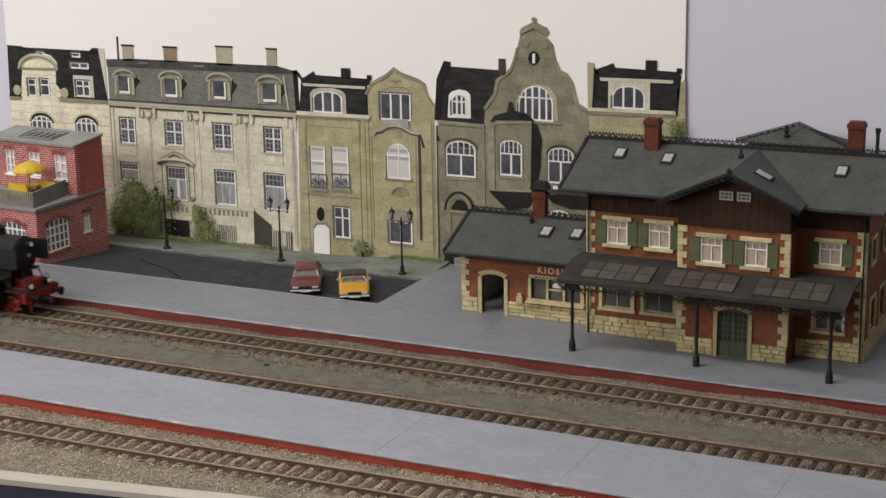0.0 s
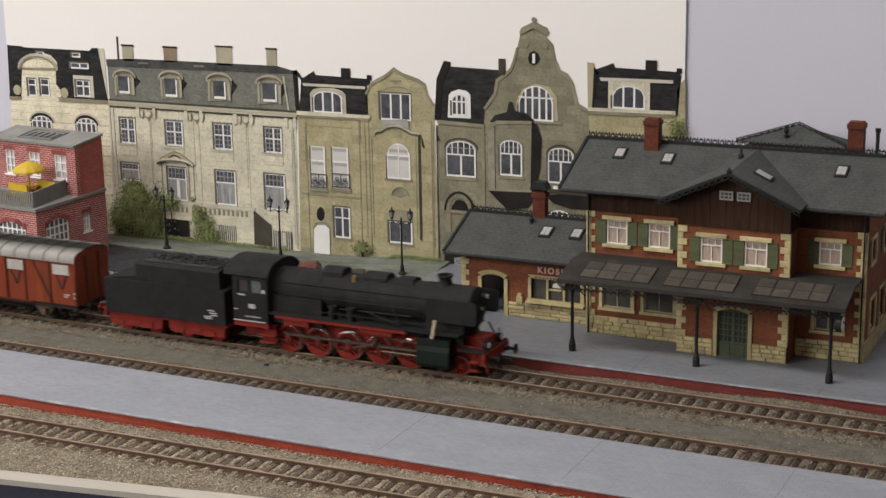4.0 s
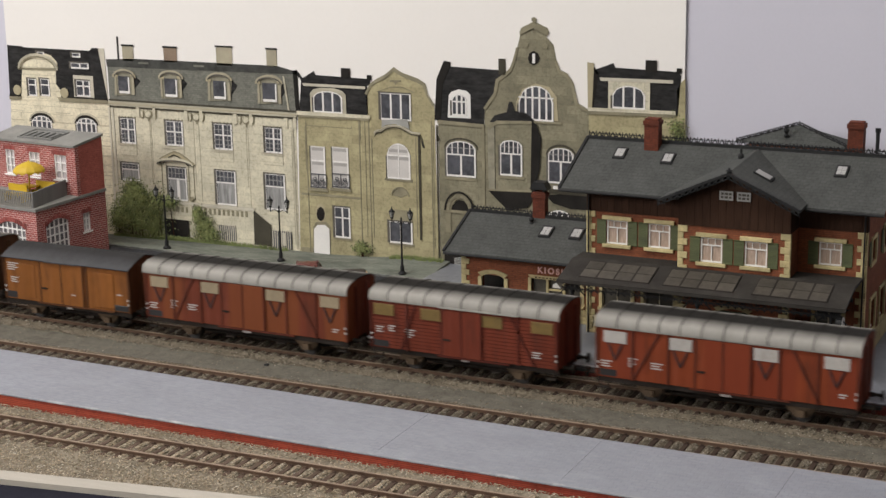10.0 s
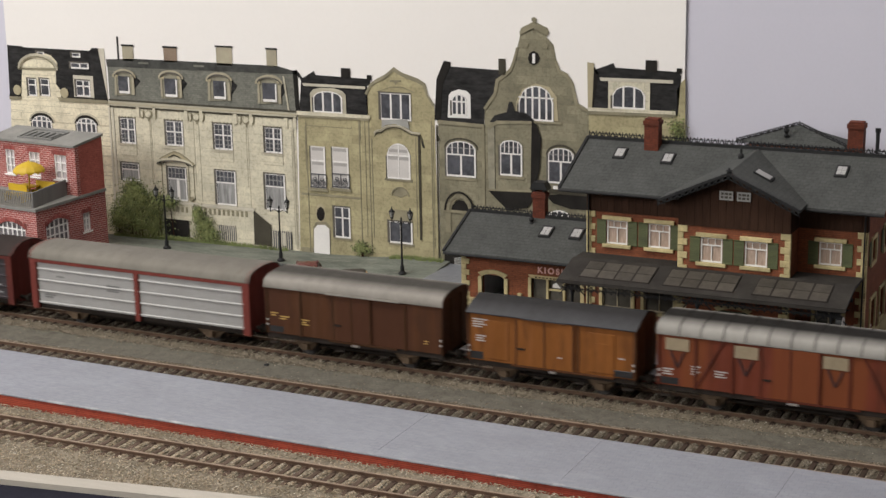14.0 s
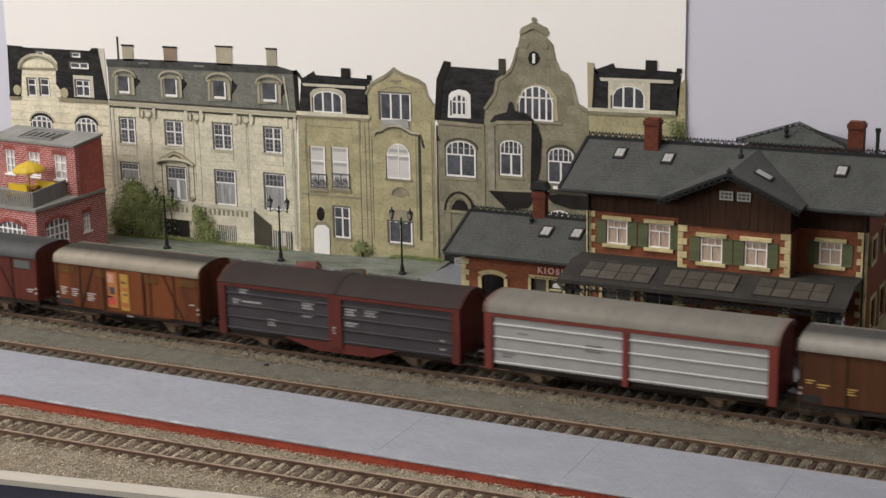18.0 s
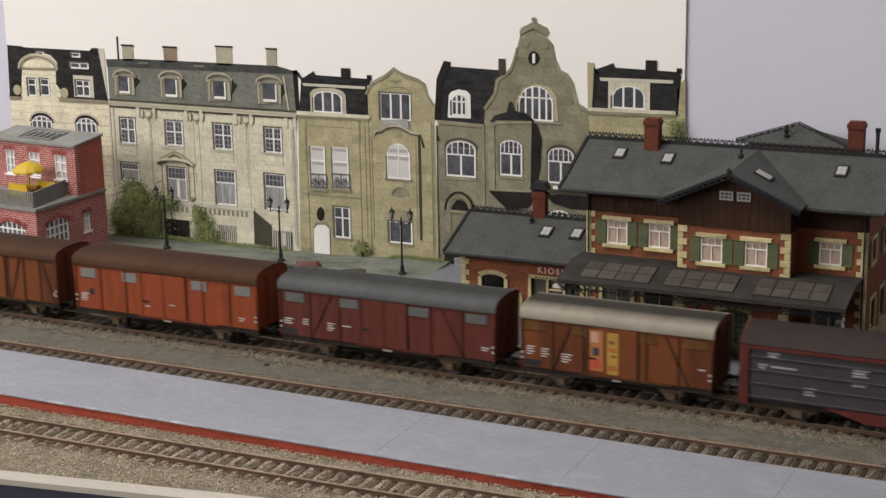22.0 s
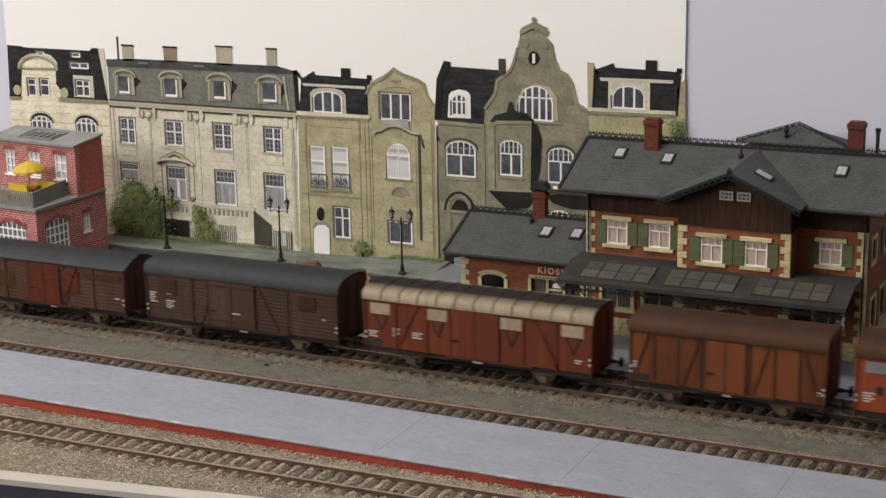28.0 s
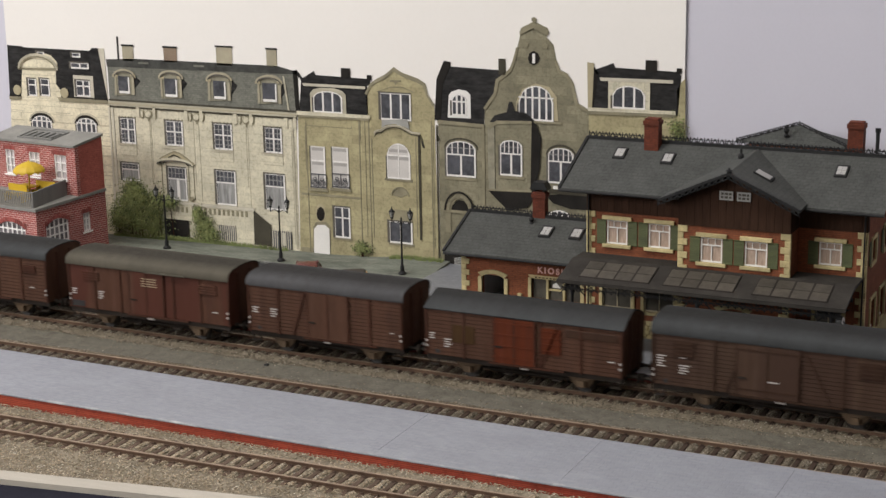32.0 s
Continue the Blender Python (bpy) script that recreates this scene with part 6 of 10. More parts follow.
    cut(h, "pediment_edge", [(-59.35, 5.08), (-58.98, 5.35), (-58.59, 5.52), (-58.15, 5.73), (-57.73, 5.65), (-57.24, 5.40), (-56.64, 5.01), (-56.64, 4.98), (-57.27, 5.34), (-57.76, 5.60), (-58.15, 5.68), (-58.58, 5.47), (-58.96, 5.30), (-59.35, 5.03)], B_STONED, 5)
    card(h, "pillar_line", -59.15, -59.10, 2.52, 4.92, B_STONED, 3)
    card(h, "pillar_line", -58.80, -58.76, 2.55, 4.94, B_STONED, 3)
    card(h, "pillar_line", -57.14, -57.10, 2.68, 5.06, B_STONED, 3)
    card(h, "pillar_line", -56.76, -56.72, 2.71, 5.08, B_STONED, 3)
    cut(h, "vase", [(-57.16, 2.90), (-56.78, 2.93), (-56.84, 2.74), (-56.93, 2.63), (-57.10, 2.62)], B_STONED, 6)
    card(h, "wall_joint", -59.88, -59.84, 3.33, 7.59, B_JOINT, 2)
    card(h, "wall_joint", -56.60, -56.56, 3.58, 7.78, B_JOINT, 2)
    card(h, "wall_joint", -52.80, -52.77, 3.87, 8.00, B_JOINT, 2)


def print_c():
    h = backdrop_house("printed olive stone town house with curved gable on the backdrop")
    cut(h, "wall", [(-49.07, 8.41), (-44.42, 8.54), (-44.44, 10.03), (-44.16, 10.54), (-43.67, 10.85), (-43.15, 11.11), (-42.59, 11.55), (-42.05, 11.25), (-41.12, 10.97), (-40.63, 10.71), (-40.46, 10.13), (-40.05, 9.57), (-40.02, 5.85), (-39.91, 0.43), (-49.30, 0.01)], B_OLIVE, 1)
    cut(h, "gable_edge", [(-44.52, 9.99), (-44.16, 10.60), (-43.67, 10.92), (-43.15, 11.17), (-42.59, 11.62), (-42.05, 11.32), (-41.05, 11.04), (-40.59, 10.77), (-40.43, 10.13), (-40.01, 9.57), (-40.15, 9.50), (-40.53, 10.06), (-40.74, 10.64), (-41.20, 10.84), (-42.09, 11.12), (-42.60, 11.39), (-43.08, 10.98), (-43.64, 10.72), (-44.09, 10.44), (-44.37, 9.93)], B_STONED, 3, "moulded gable edge")
    cut(h, "roof", [(-48.77, 10.58), (-44.35, 10.53), (-44.33, 8.71), (-48.98, 8.62)], B_ROOFBLK, 1, "dark mansard roof")
    cut(h, "roof_top", [(-49.29, 11.13), (-49.02, 11.14), (-48.65, 10.72), (-47.86, 11.16), (-47.76, 10.93), (-44.15, 10.86), (-44.17, 10.47), (-48.70, 10.52)], B_ROOFBLK, 2)
    card(h, "chimney", -46.04, -45.44, 10.89, 11.42, B_DARK, 3)
    card(h, "chimney", -44.34, -44.04, 10.80, 11.09, B_DARK, 3)
    cut(h, "party_wall", [(-49.33, 11.12), (-49.01, 11.17), (-48.94, 8.62), (-49.18, 8.40)], B_DARK, 2)
    cut(h, "cornice", [(-48.66, 10.42), (-44.46, 10.42), (-44.47, 10.26), (-48.59, 10.26)], B_PALE, 4)
    cut(h, "dormer_frame", [(-48.17, 8.63), (-48.17, 9.85), (-47.95, 10.08), (-47.45, 10.2), (-46.5, 10.2), (-46.0, 10.08), (-45.77, 9.85), (-45.77, 8.63)], B_CORNICE, 3, "pale arched dormer surround")
    win(h, -47.94, -46.00, 8.73, 10.02, 3, 1, arch=0.2, lift=4)
    cut(h, "cornice", [(-49.13, 8.75), (-44.22, 8.75), (-44.19, 8.56), (-49.14, 8.51)], B_BEIGE, 5, "stone cornice")
    cut(h, "cornice", [(-49.06, 8.51), (-44.19, 8.56), (-44.27, 8.42), (-49.07, 8.38)], B_STONED, 4)
    win(h, -43.46, -41.52, 8.55, 10.10, 3, 1)
    win(h, -48.27, -47.30, 4.16, 6.69, 1, 1, style="blind")
    win(h, -46.80, -45.73, 4.17, 6.73, 1, 1, style="blind")
    card(h, "balcony_rail", -48.33, -47.24, 4.98, 5.05, B_IRONP, 6)
    card(h, "balcony_rail", -48.36, -47.27, 4.19, 4.26, B_IRONP, 6)
    card(h, "balcony_sill", -48.48, -47.16, 3.98, 4.16, B_STONED, 6)
    card(h, "balcony_rail", -46.85, -45.66, 5.10, 5.16, B_IRONP, 6)
    card(h, "balcony_rail", -46.88, -45.69, 4.31, 4.38, B_IRONP, 6)
    card(h, "balcony_sill", -47.00, -45.58, 4.10, 4.27, B_STONED, 6)
    win(h, -43.15, -41.64, 5.11, 7.21, 1, 1, arch=0.5, style="blind")
    card(h, "sill", -43.34, -41.52, 4.97, 5.11, B_STONED, 3)
    cut(h, "carving", [(-42.84, 4.13), (-42.76, 4.41), (-42.38, 4.57), (-42.02, 4.50), (-41.88, 4.21), (-42.32, 4.01)], B_STONED, 2)
    cut(h, "oval_window", [(-48.04, 2.58), (-47.95, 2.87), (-47.75, 3.02), (-47.56, 2.90), (-47.49, 2.63), (-47.58, 2.31), (-47.78, 2.15), (-47.97, 2.27)], B_DARK, 3)
    cut(h, "door_frame", [(-48.38, 0.03), (-48.31, 1.72), (-48.10, 2.05), (-47.40, 2.12), (-47.10, 1.83), (-47.16, 0.15)], B_STONED, 2)
    cut(h, "door", [(-48.30, 0.0), (-48.24, 1.62), (-47.99, 1.89), (-47.48, 1.93), (-47.18, 1.72), (-47.20, 0.0)], B_WHITE, 4, "plain white house door")
    win(h, -46.77, -45.73, 1.24, 3.11, 2, 2)
    card(h, "sill", -46.89, -45.65, 1.10, 1.24, B_STONED, 3)
    win(h, -43.09, -41.60, 1.26, 2.55, 2, 1)
    card(h, "sill", -43.19, -41.51, 1.12, 1.26, B_STONED, 3)
    card(h, "lintel", -43.06, -41.58, 2.55, 3.27, B_STONED, 2)
    card(h, "pilaster_line", -48.59, -48.53, 0.17, 8.15, B_STONED, 2)
    card(h, "pilaster_line", -45.00, -44.94, 0.41, 8.45, B_STONED, 2)
    card(h, "pilaster_line", -44.36, -44.30, 0.34, 8.49, B_STONED, 2)
    card(h, "pilaster_line", -40.30, -40.24, 0.53, 8.62, B_STONED, 2)
    card(h, "string_course", -49.05, -44.95, 3.67, 3.81, B_STONED, 2)
    card(h, "wall_base", -49.21, -48.18, 0.04, 0.42, B_STONED, 2)
    cut(h, "hood_mould", [(-43.96, 7.77), (-43.84, 7.91), (-43.54, 7.96), (-43.28, 8.15), (-42.94, 8.25), (-42.57, 8.30), (-42.21, 8.28), (-41.85, 8.13), (-41.49, 7.96), (-40.94, 7.92), (-40.95, 7.79), (-41.53, 7.82), (-41.89, 8.00), (-42.25, 8.14), (-42.58, 8.17), (-42.95, 8.12), (-43.24, 8.02), (-43.47, 7.84), (-43.81, 7.78), (-43.93, 7.58)], B_CHIM, 5, "curved stone hood over the arched window")
    cut(h, "hood_light", [(-43.96, 7.77), (-43.84, 7.91), (-43.54, 7.96), (-43.28, 8.15), (-42.94, 8.25), (-42.57, 8.30), (-42.21, 8.28), (-41.85, 8.13), (-41.49, 7.96), (-40.94, 7.92), (-40.95, 7.88), (-41.49, 7.91), (-41.85, 8.09), (-42.21, 8.23), (-42.58, 8.26), (-42.94, 8.20), (-43.28, 8.10), (-43.54, 7.92), (-43.84, 7.87), (-43.96, 7.73)], B_PALE, 6)
    cut(h, "hood_shadow", [(-40.95, 7.79), (-41.53, 7.82), (-41.89, 8.00), (-42.25, 8.14), (-42.58, 8.17), (-42.95, 8.12), (-43.24, 8.02), (-43.47, 7.84), (-43.81, 7.78), (-43.93, 7.58), (-43.93, 7.51), (-43.81, 7.72), (-43.47, 7.77), (-43.25, 7.95), (-42.95, 8.05), (-42.58, 8.11), (-42.25, 8.08), (-41.89, 7.93), (-41.53, 7.76), (-40.95, 7.73)], B_SHADE, 4)
    cut(h, "lead_roof", [(-43.41, 8.53), (-41.76, 8.66), (-41.63, 8.08), (-41.99, 8.22), (-42.57, 8.34), (-43.16, 8.25), (-43.46, 8.07)], B_LEAD, 4, "grey lead cover above the hood")
    card(h, "downpipe", -41.13, -40.98, 1.57, 7.82, B_SHADE, 3)
    cut(h, "pipe_shadow", [(-40.91, 7.76), (-40.68, 7.06), (-40.82, 7.05), (-40.92, 7.37)], B_SHADE, 3)
    cut(h, "corbel", [(-39.93, 8.02), (-39.69, 7.55), (-39.95, 7.46)], B_SHADE, 3)
    card(h, "panel_line", -48.59, -45.48, 7.89, 7.92, B_STONED, 2)
    card(h, "panel_line", -48.65, -48.61, 5.23, 7.83, B_STONED, 2)
    card(h, "panel_line", -45.49, -45.45, 7.88, 8.02, B_STONED, 2)
    cut(h, "gable_mark", [(-42.87, 10.86), (-42.14, 10.89), (-42.14, 10.80), (-42.39, 10.78), (-42.51, 10.58), (-42.61, 10.77), (-42.87, 10.76)], B_STONED, 2)
    cut(h, "gable_line", [(-43.69, 10.17), (-42.88, 10.47), (-42.07, 10.51), (-41.32, 10.25), (-41.32, 10.21), (-42.08, 10.47), (-42.88, 10.43), (-43.70, 10.13)], B_STONED, 2)
    card(h, "panel_line", -44.93, -44.87, 7.25, 8.45, B_STONED, 2)
    card(h, "panel_line", -44.61, -44.57, 1.42, 8.47, B_STONED, 2)
    card(h, "panel_line", -40.18, -40.14, 1.15, 8.40, B_STONED, 2)
    card(h, "panel_line", -44.18, -44.13, 1.46, 7.40, B_STONED, 2)
    card(h, "panel_line", -41.31, -41.26, 1.72, 7.58, B_STONED, 2)


def print_d():
    h = backdrop_house("printed grey stone town house with tall scrolled gable on the backdrop")
    cut(h, "wall", [(-39.82, 8.58), (-36.93, 8.59), (-36.91, 9.55), (-36.56, 10.01), (-36.28, 10.35), (-36.14, 11.17), (-35.69, 11.45), (-35.28, 11.84), (-35.07, 12.41), (-34.90, 13.04), (-34.76, 13.60), (-34.69, 14.10), (-33.92, 14.49), (-33.09, 14.15), (-33.16, 13.66), (-32.76, 13.24), (-32.60, 12.39), (-32.43, 11.84), (-32.00, 11.68), (-31.67, 11.14), (-31.44, 10.10), (-31.05, 9.87), (-30.72, 9.76), (-30.61, 0.95), (-39.84, 0.31)], B_GREY, 1)
    cut(h, "gable_edge", [(-36.98, 9.55), (-36.63, 10.07), (-36.35, 10.41), (-36.20, 11.23), (-35.76, 11.51), (-35.34, 11.90), (-35.14, 12.41), (-34.96, 13.04), (-34.83, 13.04), (-35.00, 12.35), (-35.21, 11.78), (-35.62, 11.36), (-36.03, 11.12), (-36.18, 10.35), (-36.49, 9.92), (-36.84, 9.49)], B_STONED, 3)
    cut(h, "gable_edge", [(-32.60, 12.45), (-32.37, 11.91), (-31.94, 11.74), (-31.58, 11.20), (-31.34, 10.16), (-30.72, 9.83), (-30.72, 9.67), (-31.11, 9.77), (-31.51, 10.03), (-31.74, 11.07), (-32.07, 11.58), (-32.50, 11.75), (-32.70, 12.39)], B_STONED, 3)
    cut(h, "gable_cap", [(-34.76, 13.91), (-34.55, 14.10), (-33.92, 14.43), (-33.22, 14.15), (-33.02, 14.00), (-33.09, 13.75), (-33.26, 13.84), (-33.92, 14.12), (-34.55, 13.83), (-34.72, 13.70)], B_STONED, 4)
    cut(h, "gable_ball", [(-34.05, 14.55), (-34.02, 14.67), (-33.88, 14.74), (-33.75, 14.65), (-33.75, 14.53), (-33.88, 14.43)], B_STONED, 4)
    cut(h, "scroll", [(-34.56, 13.18), (-34.42, 13.34), (-34.22, 13.25), (-34.29, 13.06), (-34.46, 13.03)], B_STONED, 3)
    cut(h, "scroll", [(-33.42, 13.22), (-33.26, 13.35), (-33.06, 13.26), (-33.13, 13.05), (-33.32, 13.04)], B_STONED, 3)
    cut(h, "oculus", [(-34.26, 12.48), (-34.16, 12.76), (-33.92, 12.89), (-33.69, 12.78), (-33.56, 12.50), (-33.69, 12.22), (-33.93, 12.12), (-34.16, 12.20)], B_DARK, 3)
    card(h, "oculus_bar", -33.99, -33.83, 12.21, 12.74, B_WHITE, 4)
    cut(h, "roof", [(-39.80, 11.07), (-39.32, 12.11), (-39.00, 12.06), (-38.97, 11.81), (-35.62, 11.73), (-36.14, 11.17), (-36.35, 10.34), (-36.91, 9.55), (-36.96, 8.59), (-39.89, 8.67)], B_ROOFBLK, 2, "black slate roof")
    cut(h, "party_wall", [(-39.39, 12.11), (-38.97, 12.06), (-39.01, 11.80), (-39.49, 10.76), (-39.67, 8.69), (-40.03, 8.73), (-39.87, 11.06)], B_DARK, 3)
    card(h, "chimney", -36.03, -35.62, 11.50, 12.38, B_SHADE, 3)
    cut(h, "dormer_frame", [(-39.20, 8.91), (-39.11, 10.20), (-38.93, 10.40), (-38.50, 10.55), (-38.01, 10.48), (-37.77, 10.27), (-37.76, 8.93)], B_WHITE, 3, "white arched dormer")
    win(h, -38.91, -37.99, 9.05, 10.27, 3, 2, arch=0.4, lift=4)
    cut(h, "arch_mould", [(-35.06, 8.95), (-34.99, 10.03), (-34.61, 10.75), (-33.83, 11.10), (-33.03, 10.95), (-32.57, 10.41), (-32.50, 9.10), (-32.73, 9.09), (-32.80, 10.21), (-33.23, 10.75), (-33.83, 10.88), (-34.44, 10.63), (-34.75, 9.98), (-34.79, 8.97)], B_BEIGED, 2)
    win(h, -34.82, -32.76, 9.03, 10.97, 5, 2, arch=0.5, lift=3)
    card(h, "sill", -35.06, -32.30, 8.91, 9.03, B_STONED, 4)
    cut(h, "cornice", [(-39.85, 8.74), (-36.92, 8.65), (-36.93, 8.46), (-39.85, 8.51)], B_STONED, 4)
    win(h, -39.32, -37.48, 5.54, 7.60, 4, 3, arch=0.25, style="tall")
    card(h, "sill", -39.45, -37.39, 5.34, 5.50, B_STONED, 3)
    cut(h, "oriel", [(-36.72, 8.60), (-36.23, 8.95), (-34.04, 9.01), (-34.06, 5.05), (-36.69, 4.98)], B_GREY, 4, "stone oriel")
    cut(h, "oriel_facet", [(-36.72, 8.5), (-36.3, 8.82), (-36.28, 5.0), (-36.69, 4.98)], B_DORMER, 4.6, "narrow chamfered oriel side")
    card(h, "oriel_edge", -36.30, -36.26, 5.0, 8.8, B_SHADE, 4.8)
    cut(h, "oriel_foot", [(-36.75, 5.0), (-34.06, 5.1), (-34.06, 4.98), (-36.75, 4.88)], B_STONED, 6)
    cut(h, "oriel_roof", [(-36.58, 8.80), (-36.29, 9.20), (-35.54, 9.43), (-35.39, 10.01), (-35.22, 10.02), (-35.06, 9.52), (-34.38, 9.44), (-33.84, 9.02)], B_ROOFBLK, 5, "dark oriel roof")
    cut(h, "oriel_cornice", [(-36.65, 8.61), (-36.16, 8.92), (-34.04, 9.01), (-34.04, 8.86), (-36.09, 8.73), (-36.58, 8.42)], B_STONED, 6)
    cut(h, "oriel_side", [(-34.04, 9.08), (-33.71, 8.78), (-33.47, 8.04), (-33.58, 6.31), (-33.99, 4.83), (-34.13, 5.05)], B_DARK, 5, "dark shaded oriel side")
    cut(h, "oriel_base", [(-36.76, 4.94), (-34.06, 5.05), (-33.96, 4.67), (-34.30, 4.09), (-35.52, 3.83), (-36.21, 4.43)], B_DARK, 5, "dark underside of the oriel")
    win(h, -35.94, -34.60, 5.83, 7.86, 4, 3, arch=0.25, lift=6, style="tall")
    card(h, "sill", -36.05, -34.47, 5.67, 5.83, B_STONED, 7)
    win(h, -33.07, -31.57, 5.60, 7.60, 4, 3, arch=0.25, style="tall")
    cut(h, "balcony_base", [(-33.28, 4.89), (-30.70, 5.19), (-30.69, 4.23), (-31.76, 4.21), (-32.77, 4.45)], B_DARK, 3)
    card(h, "balcony_rail", -32.77, -30.70, 5.27, 5.46, B_WHITE, 5)
    card(h, "balcony_front", -33.04, -30.70, 5.00, 5.26, B_SHADE, 4)
    cut(h, "portal_arch", [(-39.49, 3.50), (-39.30, 4.05), (-38.82, 4.48), (-38.32, 4.66), (-37.90, 4.46), (-37.69, 4.05), (-37.84, 3.64), (-38.05, 3.95), (-38.33, 4.26), (-38.76, 4.16), (-39.05, 3.74), (-39.13, 3.46)], B_STONED, 4)
    cut(h, "portal_window", [(-39.06, 3.47), (-38.98, 3.88), (-38.61, 4.17), (-38.19, 4.14), (-37.98, 3.83), (-37.98, 3.49)], B_DARK, 3)
    card(h, "portal_cornice", -39.60, -37.63, 3.41, 3.57, B_STONED, 5)
    card(h, "downpipe", -37.10, -36.92, 3.70, 8.52, B_STONED, 3)
    card(h, "downpipe", -39.95, -39.86, 0.56, 8.42, B_SHADE, 3)
    win(h, -33.18, -31.59, 3.35, 4.09, 5, 1, arch=0.4)
    # pale stair railing before a dark cellar entrance
    cut(h, "cellar_opening", [(-39.55, 0.99), (-38.28, 0.94), (-38.30, 0.27), (-39.56, 0.28)], B_DARK, 3)
    for i in range(5):
        z0, z1 = 0.73 - i * 0.079, 0.84 - i * 0.112
        cut(h, "railing_bar", [(-38.92, z0), (-38.28, z1), (-38.28, z1 - 0.05), (-38.92, z0 - 0.05)], B_LEAD, 4, "pale railing bar")


def print_e():
    h = backdrop_house("printed olive town house with dark mansard at the sheet's edge")
    cut(h, "wall", [(-30.72, 9.70), (-25.69, 9.74), (-25.77, 11.12), (-25.53, 11.55), (-25.32, 11.74), (-25.21, 5.99), (-30.70, 5.57)], B_OLIVE, 1)
    cut(h, "roof", [(-30.47, 11.87), (-25.54, 11.91), (-25.69, 9.74), (-30.65, 9.71)], B_ROOFBLK, 1, "dark mansard roof")
    cut(h, "roof_top", [(-30.41, 11.99), (-29.32, 12.41), (-29.19, 12.17), (-25.61, 12.09), (-25.60, 11.79), (-30.28, 11.76)], B_ROOFBLK, 2)
    card(h, "chimney", -27.51, -26.88, 12.02, 12.65, B_DARK, 3)
    card(h, "chimney", -25.79, -25.52, 12.02, 12.29, B_DARK, 3)
    cut(h, "party_wall", [(-30.80, 12.40), (-30.41, 12.36), (-30.52, 9.78), (-30.75, 9.70)], B_BEIGED, 3)
    cut(h, "party_wall", [(-30.54, 12.35), (-30.15, 11.82), (-30.46, 9.96), (-30.52, 9.78)], B_DARK, 2)
    cut(h, "cornice", [(-30.08, 11.61), (-25.97, 11.65), (-25.97, 11.47), (-30.02, 11.43)], B_PALE, 4)
    card(h, "dormer_frame", -29.59, -27.24, 9.89, 11.51, B_BEIGE, 3)
    win(h, -29.33, -27.49, 9.98, 11.23, 3, 1, arch=0.3, lift=4)
    cut(h, "cornice", [(-30.72, 9.95), (-25.82, 10.01), (-25.78, 9.83), (-30.72, 9.76)], B_BEIGE, 5)
    cut(h, "cornice", [(-30.72, 9.76), (-25.75, 9.83), (-25.81, 9.67), (-30.72, 9.58)], B_STONED, 4)


SHEET = (-70.74, -25.36)


